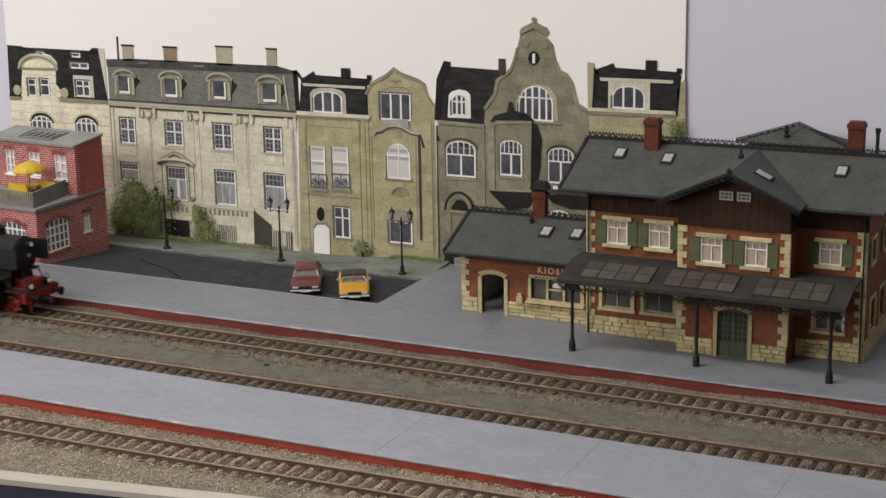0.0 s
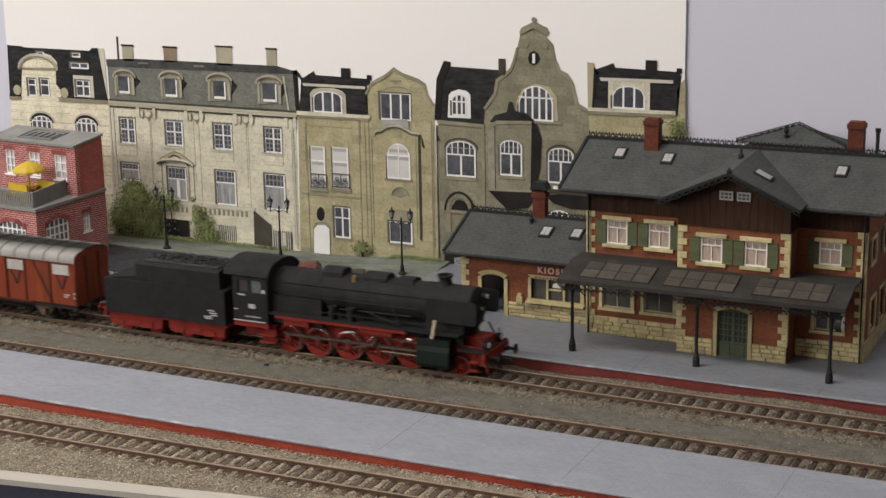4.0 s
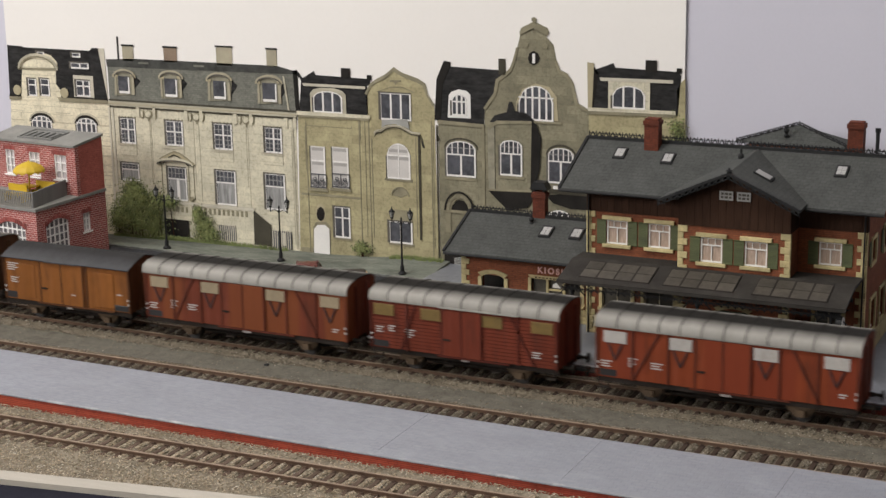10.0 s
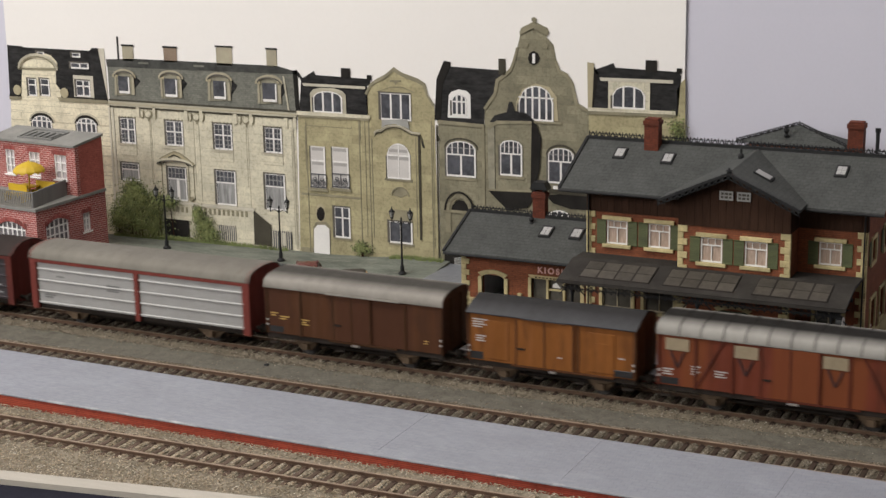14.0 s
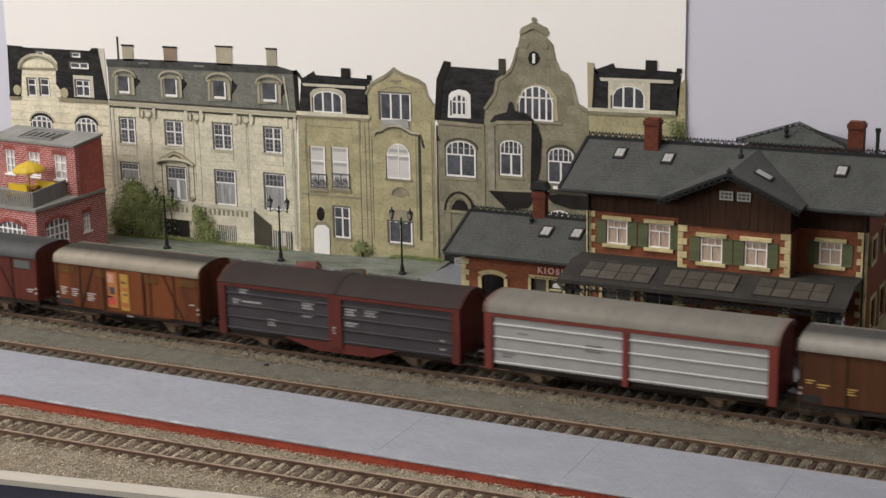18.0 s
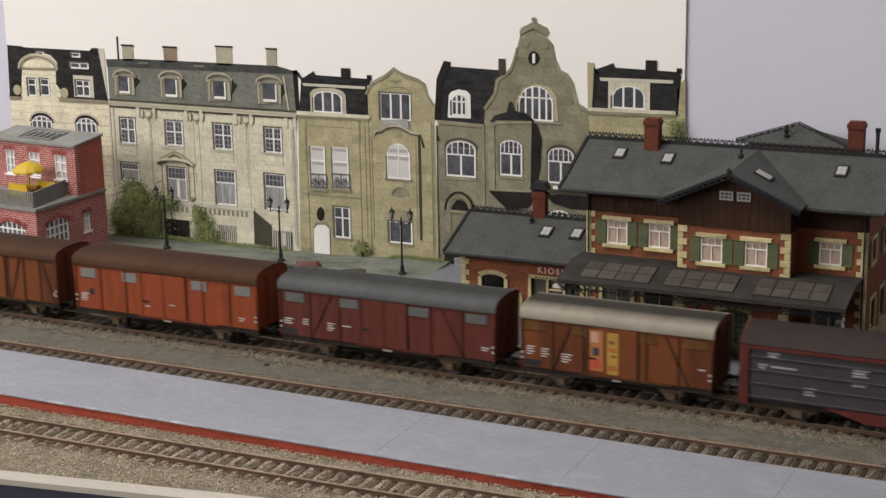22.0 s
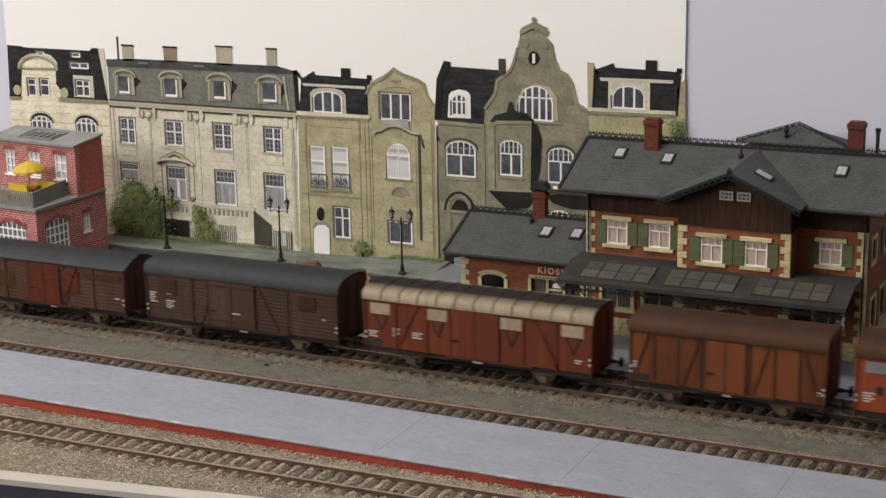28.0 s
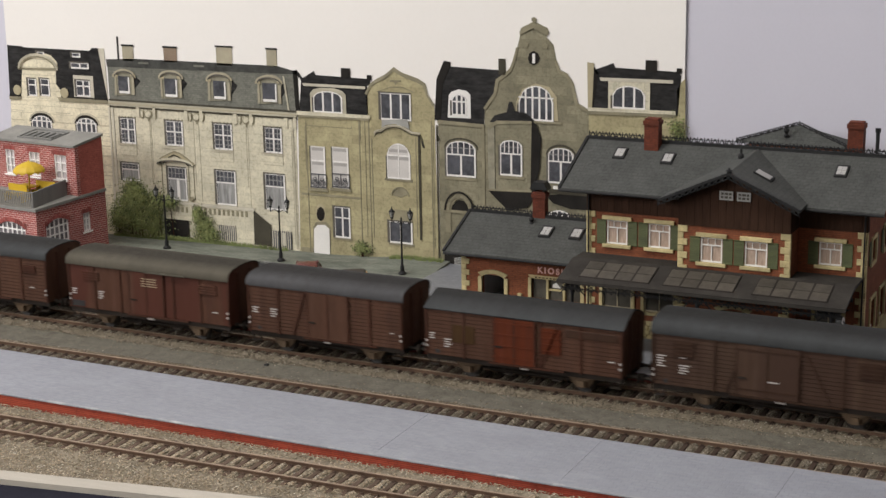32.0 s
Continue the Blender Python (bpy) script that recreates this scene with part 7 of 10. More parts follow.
def trims():
    """Mouldings and drop shadows printed round the dormers of the beige house."""
    h = bpy.data.objects["backdrop_house.001"]
    for x0, x1, zt in ((-62.36, -60.67, 10.2), (-58.9, -57.11, 10.28), (-55.39, -53.59, 10.3), (-51.87, -50.02, 10.3)):
        hood(h, x0 - 0.04, x1 + 0.04, zt, 0.5, B_CHIM, 0.1)
        hood(h, x0 + 0.08, x1 - 0.08, zt, 0.38, B_REVEAL, 0.07, 7)
        card(h, "pilaster", x0 + 0.1, x0 + 0.24, 9.1, 10.2, B_CHIM, 5)
        card(h, "pilaster", x1 - 0.3, x1 - 0.12, 9.1, 10.2, B_CHIM, 5)
    for x in (-62.6, -59.75, -56.2, -52.65, -49.6):
        card(h, "panel_joint", x, x + 0.018, 0.6, 7.7, B_JOINT, 2)
    hood(h, -59.55, -56.7, 4.88, 0.42, B_BEIGE, 0.2)
    hood(h, -59.45, -56.8, 4.85, 0.3, B_REVEAL, 0.07, 7)
    c = bpy.data.objects["backdrop_house.002"]
    for x0, x1, z0, z1 in ((-48.3, -47.27, 4.2, 5.0), (-46.83, -45.7, 4.3, 5.12)):
        for i in range(3):
            x = x0 + (x1 - x0) * i / 2
            card(c, "balcony_post", x - 0.025, x + 0.025, z0, z1, B_IRONP, 5)
        for i in range(2):
            for r, zz in ((0.2, 0.36), (0.1, 0.36), (0.11, 0.64)):
                g = G()
                g.add(*ring_bars(x0 + (x1 - x0) * (0.27 + 0.47 * i), BY - 0.12, z0 + (z1 - z0) * zz, r, 10, 0.032))
                part("scroll", g, B_IRONP, c, "wrought iron scroll")
    for k, (r, m) in enumerate(((0.42, B_BEIGED), (0.3, B_STONED))):
        pts = [(-47.76 + r * 0.8 * math.cos(q * math.pi / 8), 2.6 + r * 1.5 * math.sin(q * math.pi / 8)) for q in range(16)]
        cut(c, "oval_frame", pts, m, 1.4 + k * 0.4)
    hood(c, -42.95, -41.75, 4.1, 0.55, B_STONED, 0.06, 3)
    d = bpy.data.objects["backdrop_house.003"]
    hood(d, -39.5, -37.6, 3.55, 1.15, B_DARK, 0.1, 6)
    hood(d, -39.3, -37.8, 3.55, 0.92, B_GREY, 0.13, 6)
    card(d, "portal_pillar", -39.45, -39.1, 2.2, 3.4, B_STONED, 3)
    for x0, x1, z in ((-39.4, -37.4, 7.62), (-33.15, -31.5, 7.62)):
        hood(d, x0 - 0.08, x1 + 0.08, z - 0.45, 0.62, B_SHADE, 0.09, 2)
    a = bpy.data.objects["backdrop_house"]
    hood(a, -69.9, -66.65, 10.4, 1.0, B_CORNICE, 0.13)
    hood(a, -69.72, -66.83, 10.4, 0.84, B_STONED, 0.06, 7)
    for x in (-70.1, -66.3):
        part("volute", G().cyl((x, BY - 0.1, 8.95), (x, BY - 0.06, 8.95), 0.33, n=12), B_BEIGED, a)


for build in (print_a, print_b, print_c, print_d, print_e):
    build()
trims()
single("backdrop", G().box(SHEET[0], SHEET[1], BY + 0.0, BY + 0.06, -0.35, 22.0), M_PAPER, (0, 0, 0), "cream paper sheet that carries the printed houses", kind="structure")


def leaf_mass(name, blobs, n, label, category, seed, y, deep=0.25, size=0.055):
    """A printed bush: many small leaves in clumps close to the sheet, over a few twigs."""
    rnd = random.Random(seed)
    x0, z0 = blobs[0][0], 0.15
    th = thing(name, (x0, y, z0), label, category)
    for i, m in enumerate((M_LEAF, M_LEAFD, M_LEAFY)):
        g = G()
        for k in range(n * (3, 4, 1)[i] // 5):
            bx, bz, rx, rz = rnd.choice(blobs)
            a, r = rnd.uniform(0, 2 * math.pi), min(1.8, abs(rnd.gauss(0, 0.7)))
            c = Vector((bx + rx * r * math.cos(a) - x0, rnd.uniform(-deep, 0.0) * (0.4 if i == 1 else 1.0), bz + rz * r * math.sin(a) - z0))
            if c.z < 0.02:
                continue
            s = size * rnd.uniform(0.6, 1.3)
            u = Vector((rnd.uniform(-1, 1), rnd.uniform(-0.5, 0.5), rnd.uniform(-1, 1))).normalized() * s
            v = u.cross(Vector((rnd.uniform(-0.4, 0.4), 1, rnd.uniform(-0.4, 0.4)))).normalized() * s * 0.6
            g.add([c - u, c + v, c + u, c - v], [(0, 1, 2, 3)])
        ob = part("leaves", g, m, th)
        ob["kind"] = "stuff"
    for bx, bz, rx, rz in blobs:
        t = G().cyl((bx - x0 + rnd.uniform(-0.2, 0.2), -0.05, 0), (bx - x0, -0.08, bz - z0), 0.05, 0.02, n=6)
        part("twig", t, M_TIMBER, th)


M_LEAF = mat("leaf_green", (0.20, 0.235, 0.085), 0.8, var=0.4)
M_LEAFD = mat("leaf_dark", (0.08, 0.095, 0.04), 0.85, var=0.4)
M_LEAFY = mat("leaf_yellow", (0.286, 0.293, 0.111), 0.8, var=0.3)
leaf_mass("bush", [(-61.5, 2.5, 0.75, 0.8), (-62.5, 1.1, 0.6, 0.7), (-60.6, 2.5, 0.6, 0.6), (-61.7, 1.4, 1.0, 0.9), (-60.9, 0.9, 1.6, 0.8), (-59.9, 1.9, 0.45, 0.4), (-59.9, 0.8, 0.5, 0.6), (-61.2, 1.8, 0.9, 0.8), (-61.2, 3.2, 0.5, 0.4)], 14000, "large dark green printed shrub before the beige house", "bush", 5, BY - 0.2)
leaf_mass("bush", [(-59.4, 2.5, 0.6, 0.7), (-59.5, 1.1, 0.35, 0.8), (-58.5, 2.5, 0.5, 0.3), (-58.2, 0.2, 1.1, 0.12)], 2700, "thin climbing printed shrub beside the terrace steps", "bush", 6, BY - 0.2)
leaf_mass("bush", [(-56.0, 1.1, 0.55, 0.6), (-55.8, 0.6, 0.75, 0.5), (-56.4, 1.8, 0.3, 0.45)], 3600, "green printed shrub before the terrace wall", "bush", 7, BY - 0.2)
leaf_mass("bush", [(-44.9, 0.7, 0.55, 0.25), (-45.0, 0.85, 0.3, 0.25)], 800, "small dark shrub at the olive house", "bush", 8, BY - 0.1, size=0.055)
leaf_mass("bush", [(-25.75, 9.2, 0.45, 0.5), (-25.6, 8.6, 0.4, 0.5)], 420, "pale green treetop at the edge of the sheet", "bush", 9, BY - 0.1, size=0.055)


def weeds(name, runs, label, seed):
    """Low weeds along the foot of the houses."""
    rnd = random.Random(seed)
    g = G()
    for xa, xb, dense in runs:
        for k in range(int((xb - xa) * dense)):
            x, y = rnd.uniform(xa, xb), BY - rnd.uniform(0.08, 0.5)
            z = pave_z(x, y)
            h = rnd.uniform(0.08, 0.3)
            g.add([(x - 0.06, y, z - 0.02), (x + 0.06, y, z - 0.02), (x + rnd.uniform(-0.12, 0.12), y - 0.05, z + h)], [(0, 1, 2)])
    tagged(new(name, g.mesh(name, M_LEAF)), label, "weeds", kind="stuff")


def pave_z(x, y):
    back = float(np.interp(x, [p[0] for p in FOOT], [p[1] for p in FOOT]))
    return 0.26 + (back - 0.26) * (y - 78.05) / 3.15


weeds("weeds", ((-63, -54, 70), (-54, -50, 40), (-43, -39.5, 70)), "patchy green weeds along the foot of the houses", 21)


# ---- street lamps and parked cars ----
def street_lamp(x, y, z):
    l = thing("street_lamp", (x, y, z), "black two-armed old street lamp with glass lanterns", "street lamp", "street lamps")
    part("post", G().lathe([(0.24, 0), (0.24, 0.1), (0.12, 0.2), (0.12, 0.45), (0.08, 0.55), (0.06, 0.9), (0.042, 2.9), (0.07, 2.95), (0.07, 3.05), (0.035, 3.15), (0.06, 3.25), (0.02, 3.35)], n=10).smooth(), M_IRON, l, "slim black cast post")
    g = G()
    for s in (-1, 1):
        for i in range(6):
            a0, a1 = i / 6 * math.pi, (i + 1) / 6 * math.pi
            g.bar((s * (0.05 + 0.53 * i / 6), 0, 2.95 + 0.16 * math.sin(a0)), (s * (0.05 + 0.53 * (i + 1) / 6), 0, 2.95 + 0.16 * math.sin(a1)), 0.035)
        g.bar((s * 0.58, 0, 2.95), (s * 0.58, 0, 3.2), 0.04)
    part("arm", g, M_IRON, l, "curved black lamp arms")
    for s in (-1, 1):
        ln = part("lantern", G().lathe([(0.06, 3.2), (0.11, 3.26), (0.09, 3.3)], origin=(s * 0.58, 0, 0), n=6).lathe([(0.18, 3.6), (0.195, 3.62), (0.1, 3.72), (0.035, 3.82), (0.035, 3.87), (0.01, 3.92)], origin=(s * 0.58, 0, 0), n=6), M_IRON, l, "black lantern")
        part("lantern_glass", G().lathe([(0.09, 3.3), (0.17, 3.6)], origin=(s * 0.58, 0, 0), n=6), M_LANTERN, ln, "dull grey lantern glass")
        for k in range(6):
            a = math.pi * k / 3
            part("lantern_bar", G().bar((s * 0.58 + 0.092 * math.cos(a), 0.092 * math.sin(a), 3.3), (s * 0.58 + 0.172 * math.cos(a), 0.172 * math.sin(a), 3.6), 0.022), M_IRON, ln)
    return l


M_LANTERN = mat("lantern_glass", (0.32, 0.32, 0.30), 0.3, var=0.2)
street_lamp(-57.02, 78.3, 0.25)
street_lamp(-48.9, 78.3, 0.25)
street_lamp(-40.86, 78.3, 0.25)

M_CARRED = mat("car_red", (0.105, 0.02, 0.02), 0.3, var=0.08, relief=0.03)
M_CARYEL = mat("car_yellow", (0.47, 0.235, 0.02), 0.35, var=0.08, relief=0.03)
M_CHROME = mat("chrome", (0.62, 0.61, 0.59), 0.38, 0.85, var=0.08)
M_TYRE = mat("tyre", (0.02, 0.02, 0.02), 0.8)
M_CARGLASS = mat("car_glass", (0.115, 0.095, 0.085), 0.3, var=0.35, big=2.5, dirt=(0.05, 0.04, 0.035), much=0.6, spec=0.2)
M_TRIM = mat("bright_trim", (0.42, 0.41, 0.39), 0.55, 0.2, var=0.1)
M_HOOD = mat("soft_top", (0.055, 0.046, 0.038), 0.85, var=0.2, spec=0.2)
M_SEAT = mat("seat_dark", (0.03, 0.022, 0.018), 0.7)


def car(x, y, turn, paint, label, roofed, W=1.74, L=4.6):
    """A parked saloon or open car; its front looks to low y."""
    c = thing("parked_car", (x, y, 0.12), label, "car", "parked cars", turn=turn)
    c.matrix_basis = c.matrix_basis @ Matrix.Diagonal((0.96, 0.92, 0.88, 1.0))
    hw = W / 2
    # rounded body lofted from sections along its length
    def loft(secs, n=20):
        g = G()
        for yy, z0, z1, w in secs:
            zc, hz = (z0 + z1) / 2, (z1 - z0) / 2
            for i in range(n):
                a = 2 * math.pi * (i + 0.5) / n
                ca, sa = math.cos(a), math.sin(a)
                g.v.append((w * math.copysign(abs(ca) ** 0.42, ca), yy, zc + hz * math.copysign(abs(sa) ** 0.5, sa)))
        for k in range(len(secs) - 1):
            g.f += [(k * n + i, k * n + (i + 1) % n, k * n + n + (i + 1) % n, k * n + n + i) for i in range(n)]
        g.f += [tuple(range(n)), tuple(range((len(secs) - 1) * n, len(secs) * n))]
        return g.smooth()
    part("body", loft([(0.0, 0.44, 0.68, hw * 0.86), (0.06, 0.36, 0.74, hw * 0.93), (0.3, 0.3, 0.82, hw * 0.98), (1.0, 0.28, 0.90, hw), (1.5, 0.28, 0.94, hw), (3.3, 0.28, 0.94, hw), (4.2, 0.3, 0.9, hw * 0.97), (4.5, 0.36, 0.84, hw * 0.9), (4.6, 0.45, 0.76, hw * 0.8)]), paint, c, "glossy painted body")

    def slab(v0, v1, v2, v3, t=0.03):
        lo = [(p[0], p[1] + t, p[2] - t) for p in (v0, v1, v2, v3)]
        return G().add([v0, v1, v2, v3] + lo, [(0, 1, 2, 3), (7, 6, 5, 4), (0, 1, 5, 4), (1, 2, 6, 5), (2, 3, 7, 6), (3, 0, 4, 7)])
    b, u = hw * 0.84, hw * 0.66
    zt = 1.30 if roofed else 1.20
    yt = 1.66 if roofed else 1.66
    part("windscreen", slab((-b, 1.38, 0.93), (b, 1.38, 0.93), (u, yt, zt - 0.03), (-u, yt, zt - 0.03)), M_CARGLASS, c, "windscreen in a bright frame")
    for s in (-1, 1):
        part("pillar", G().bar((s * b, 1.37, 0.92), (s * u, yt, zt - 0.01), 0.045), M_TRIM, c, "bright windscreen frame")
        part("wiper", G().bar((s * 0.32 - 0.25, 1.35, 0.965), (s * 0.32 + 0.22, 1.38, 0.985), 0.045), M_CHROME, c)
    part("sill_trim", G().bar((-b, 1.36, 0.925), (b, 1.36, 0.925), 0.035), M_CHROME, c)
    if roofed:
        part("roof", loft([(1.60, 1.26, 1.31, u * 0.98), (1.85, 1.24, 1.39, u * 1.06), (2.7, 1.26, 1.44, u * 1.06), (3.2, 1.28, 1.41, u * 1.02), (3.4, 1.28, 1.36, u * 0.96)]), paint, c, "rounded painted roof")
        part("rear_window", slab((-u, 3.36, 1.33), (u, 3.36, 1.33), (b, 3.95, 0.93), (-b, 3.95, 0.93), -0.03), M_CARGLASS, c)
        for s in (-1, 1):
            part("side_window", G().prism([(1.45, 0.93), (3.85, 0.93), (3.35, 1.30), (1.70, 1.27)], "x", s * hw * 0.76 - 0.02, s * hw * 0.76 + 0.02), M_CARGLASS, c)
            part("pillar", G().bar((s * u, 3.36, 1.34), (s * b, 3.95, 0.92), 0.12), paint, c)
            part("pillar", G().bar((s * hw * 0.8, 2.7, 0.93), (s * u * 1.03, 2.7, 1.32), 0.07), paint, c)
    else:
        part("interior", loft([(1.5, 0.6, 0.965, hw * 0.86), (3.3, 0.6, 0.975, hw * 0.88)]), M_SEAT, c, "dark open interior")
        part("folded_hood", loft([(3.0, 0.8, 0.98, hw * 0.8), (3.4, 0.75, 1.0, hw * 0.84), (4.1, 0.75, 0.98, hw * 0.84), (4.4, 0.7, 0.92, hw * 0.8)]), M_HOOD, c, "folded black soft top")
        for s in (-1, 1):
            part("seat", G().box(s * 0.38 - 0.26, s * 0.38 + 0.26, 2.3, 2.44, 0.7, 1.15), M_SEAT, c)
            part("mirror", G().lathe([(0.02, 0), (0.1, 0.03), (0.1, 0.08), (0.04, 0.12)], origin=(s * hw * 1.02, 1.5, 1.06), axis="y", n=10), M_CHROME, c)
        part("screen_rail", G().bar((-u, yt, zt - 0.01), (u, yt, zt - 0.01), 0.045), M_TRIM, c, "bright windscreen frame")
    part("bumper", G().cyl((-hw * 0.95, -0.06, 0.42), (hw * 0.95, -0.06, 0.42), 0.05, n=10), M_CHROME, c, "chrome front bumper")
    part("rear_bumper", G().cyl((-hw * 0.9, 4.62, 0.42), (hw * 0.9, 4.62, 0.42), 0.07, n=10), M_CHROME, c)
    part("grille", G().box(-hw * 0.42, hw * 0.42, -0.03, 0.06, 0.5, 0.68), M_IRON, c, "front grille")
    part("plate", G().box(-0.3, 0.3, -0.12, -0.1, 0.34, 0.46), M_WHITE, c, "blank white plate")
    for s in (-1, 1):
        part("headlight", G().cbox(s * hw * 0.64 - 0.17, s * hw * 0.64 + 0.17, -0.04, 0.12, 0.53, 0.66, 0.03), M_TRIM, c, "bright headlight")
        for yy in (0.85, 3.6):
            w = part("wheel", G().cyl((s * hw * 0.98, yy, 0.31), (s * hw * 0.80, yy, 0.31), 0.31, n=16), M_TYRE, c)
            part("hub", G().cyl((s * (hw * 0.98 + 0.01), yy, 0.31), (s * hw * 0.95, yy, 0.31), 0.17, n=12), M_CHROME, w)
    return c


car(-43.85, 72.58, 28, M_CARRED, "dark red saloon model car with chrome bumper", True)
car(-40.8, 72.6, 30, M_CARYEL, "orange yellow open model car with chrome bumper", False)
# a loose wire across the asphalt
g = G()
pts = [(-57.2, 75.75), (-56.2, 75.35), (-55.2, 74.95), (-54.2, 74.4), (-53.3, 73.8), (-52.6, 73.35)]
for a, b in zip(pts, pts[1:]):
    g.cyl((*a, 0.15), (*b, 0.15), 0.035, n=6)
single("wire", g, M_IRON, (0, 0, 0), "thin loose black wire on the asphalt", "wire")


# ---- the train ----
RODS = []
TRAIN = []   # (thing, place of its origin along the train, moving parts)
ZW = 0.0


def wheelset(parent, x, r, mat_w, gauge=0.72, spokes=0):
    """Two wheels on one axle, as one turning part."""
    ax = part("wheelset", G().cyl((0, -gauge, 0), (0, gauge, 0), 0.08, n=8), M_IRON, parent, at=(x, 0, r))
    for s in (-1, 1):
        g = G().lathe([(r * 0.2, s * (gauge + 0.1)), (r * 0.55, s * (gauge + 0.05)), (r * 0.8, s * (gauge + 0.07)), (r * 0.97, s * (gauge + 0.1)), (r, s * (gauge - 0.02)), (r * 1.06, s * (gauge - 0.06)), (r * 1.06, s * (gauge - 0.1)), (r * 0.3, s * (gauge - 0.1))], axis="y", n=20)
        part("wheel", g.smooth(), mat_w, ax)
    return ax


def buffers(parent, xs, dirs, m, z=1.05, h=0.62):
    for x, d in zip(xs, dirs):
        for y in (-0.875, 0.875):
            g = G().lathe([(0.1, 0), (0.11, d * 0.25), (0.07, d * 0.26), (0.07, d * (h - 0.1)), (0.24, d * (h - 0.07)), (0.24, d * (h - 0.02)), (0.1, d * h)], origin=(x, y, z), axis="x", n=12)
            part("buffer", g.smooth(), m, parent)


def arch_profile(half, z0, z1, n=14, sharp=0.5):
    """Roof section from eave to eave, as (y, z)."""
    return [(half * math.cos(math.pi * (1 - i / n)), z0 + (z1 - z0) * math.sin(math.pi * i / n) ** sharp) for i in range(n + 1)]


M_DARKFRAME = mat("dark_underframe", (0.026, 0.021, 0.018), 0.9, var=0.3, dirt=(0.03, 0.022, 0.014), much=0.5, spec=0.08)
M_SOOTED = mat("sooty_iron", (0.04, 0.014, 0.012), 0.8, var=0.3)
M_WHEEL = mat("wheel_steel", (0.022, 0.018, 0.015), 0.7, 0.2, var=0.3)
M_MARK = mat("white_marking", (0.40, 0.37, 0.35), 0.7, var=0.1)
M_BLACKPAINT = mat("black_paint", (0.013, 0.013, 0.014), 0.5, var=0.3, relief=0.1)
M_DULLMARK = mat("dull_white_marking", (0.23, 0.225, 0.225), 0.7, var=0.3)
M_GREYMARK = mat("grey_marking", (0.15, 0.148, 0.142), 0.7)
M_YELLOWMARK = mat("ochre_marking", (0.42, 0.27, 0.07), 0.7)


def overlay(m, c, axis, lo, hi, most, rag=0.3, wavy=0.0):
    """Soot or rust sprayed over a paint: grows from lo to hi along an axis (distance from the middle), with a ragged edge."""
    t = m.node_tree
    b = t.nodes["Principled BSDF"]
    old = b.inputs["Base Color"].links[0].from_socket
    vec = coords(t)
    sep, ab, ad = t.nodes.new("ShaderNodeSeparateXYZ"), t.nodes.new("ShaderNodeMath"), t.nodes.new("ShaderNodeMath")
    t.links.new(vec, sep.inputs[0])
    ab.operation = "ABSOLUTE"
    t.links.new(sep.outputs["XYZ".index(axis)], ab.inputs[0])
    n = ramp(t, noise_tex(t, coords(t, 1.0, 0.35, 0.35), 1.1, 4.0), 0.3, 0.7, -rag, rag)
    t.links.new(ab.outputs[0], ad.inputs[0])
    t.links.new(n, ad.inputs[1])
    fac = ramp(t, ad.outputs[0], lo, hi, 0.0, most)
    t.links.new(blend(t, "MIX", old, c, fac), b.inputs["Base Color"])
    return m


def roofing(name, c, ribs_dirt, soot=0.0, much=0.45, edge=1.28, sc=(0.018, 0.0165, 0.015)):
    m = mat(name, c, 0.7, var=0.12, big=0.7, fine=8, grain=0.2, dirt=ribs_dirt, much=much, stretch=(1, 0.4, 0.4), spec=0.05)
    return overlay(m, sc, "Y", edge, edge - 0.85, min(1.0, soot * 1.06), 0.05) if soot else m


def body_paint(name, c, dirt=(0.03, 0.015, 0.012), much=0.6, rough=0.62, alt=None):
    m = mat(name, c, rough, var=0.14, big=0.5, fine=7, grain=0.22, relief=0.15, dirt=dirt, much=much, stretch=(1, 1, 0.25), spec=0.12)
    t = m.node_tree
    b = t.nodes["Principled BSDF"]
    old = b.inputs["Base Color"].links[0].from_socket
    streak = noise_tex(t, coords(t, 3.2, 3.2, 0.16), 1.0, 5.0, 0.65)
    worn = blend(t, "MIX", old, dirt, ramp(t, streak, 0.5, 0.72, 0.0, 0.5))
    pale = tuple(min(1.0, x * 1.15 + 0.018) for x in c)
    t.links.new(blend(t, "MIX", worn, pale, ramp(t, streak, 0.45, 0.28, 0.0, 0.45)), b.inputs["Base Color"])
    if alt:
        t = m.node_tree
        b = t.nodes["Principled BSDF"]
        old = b.inputs["Base Color"].links[0].from_socket
        n = noise_tex(t, coords(t, 0.55, 0.3, 0.05), 1.0, 2.0)
        t.links.new(blend(t, "MIX", old, alt, ramp(t, n, 0.47, 0.57, 0.0, 0.85)), b.inputs["Base Color"])
    return m


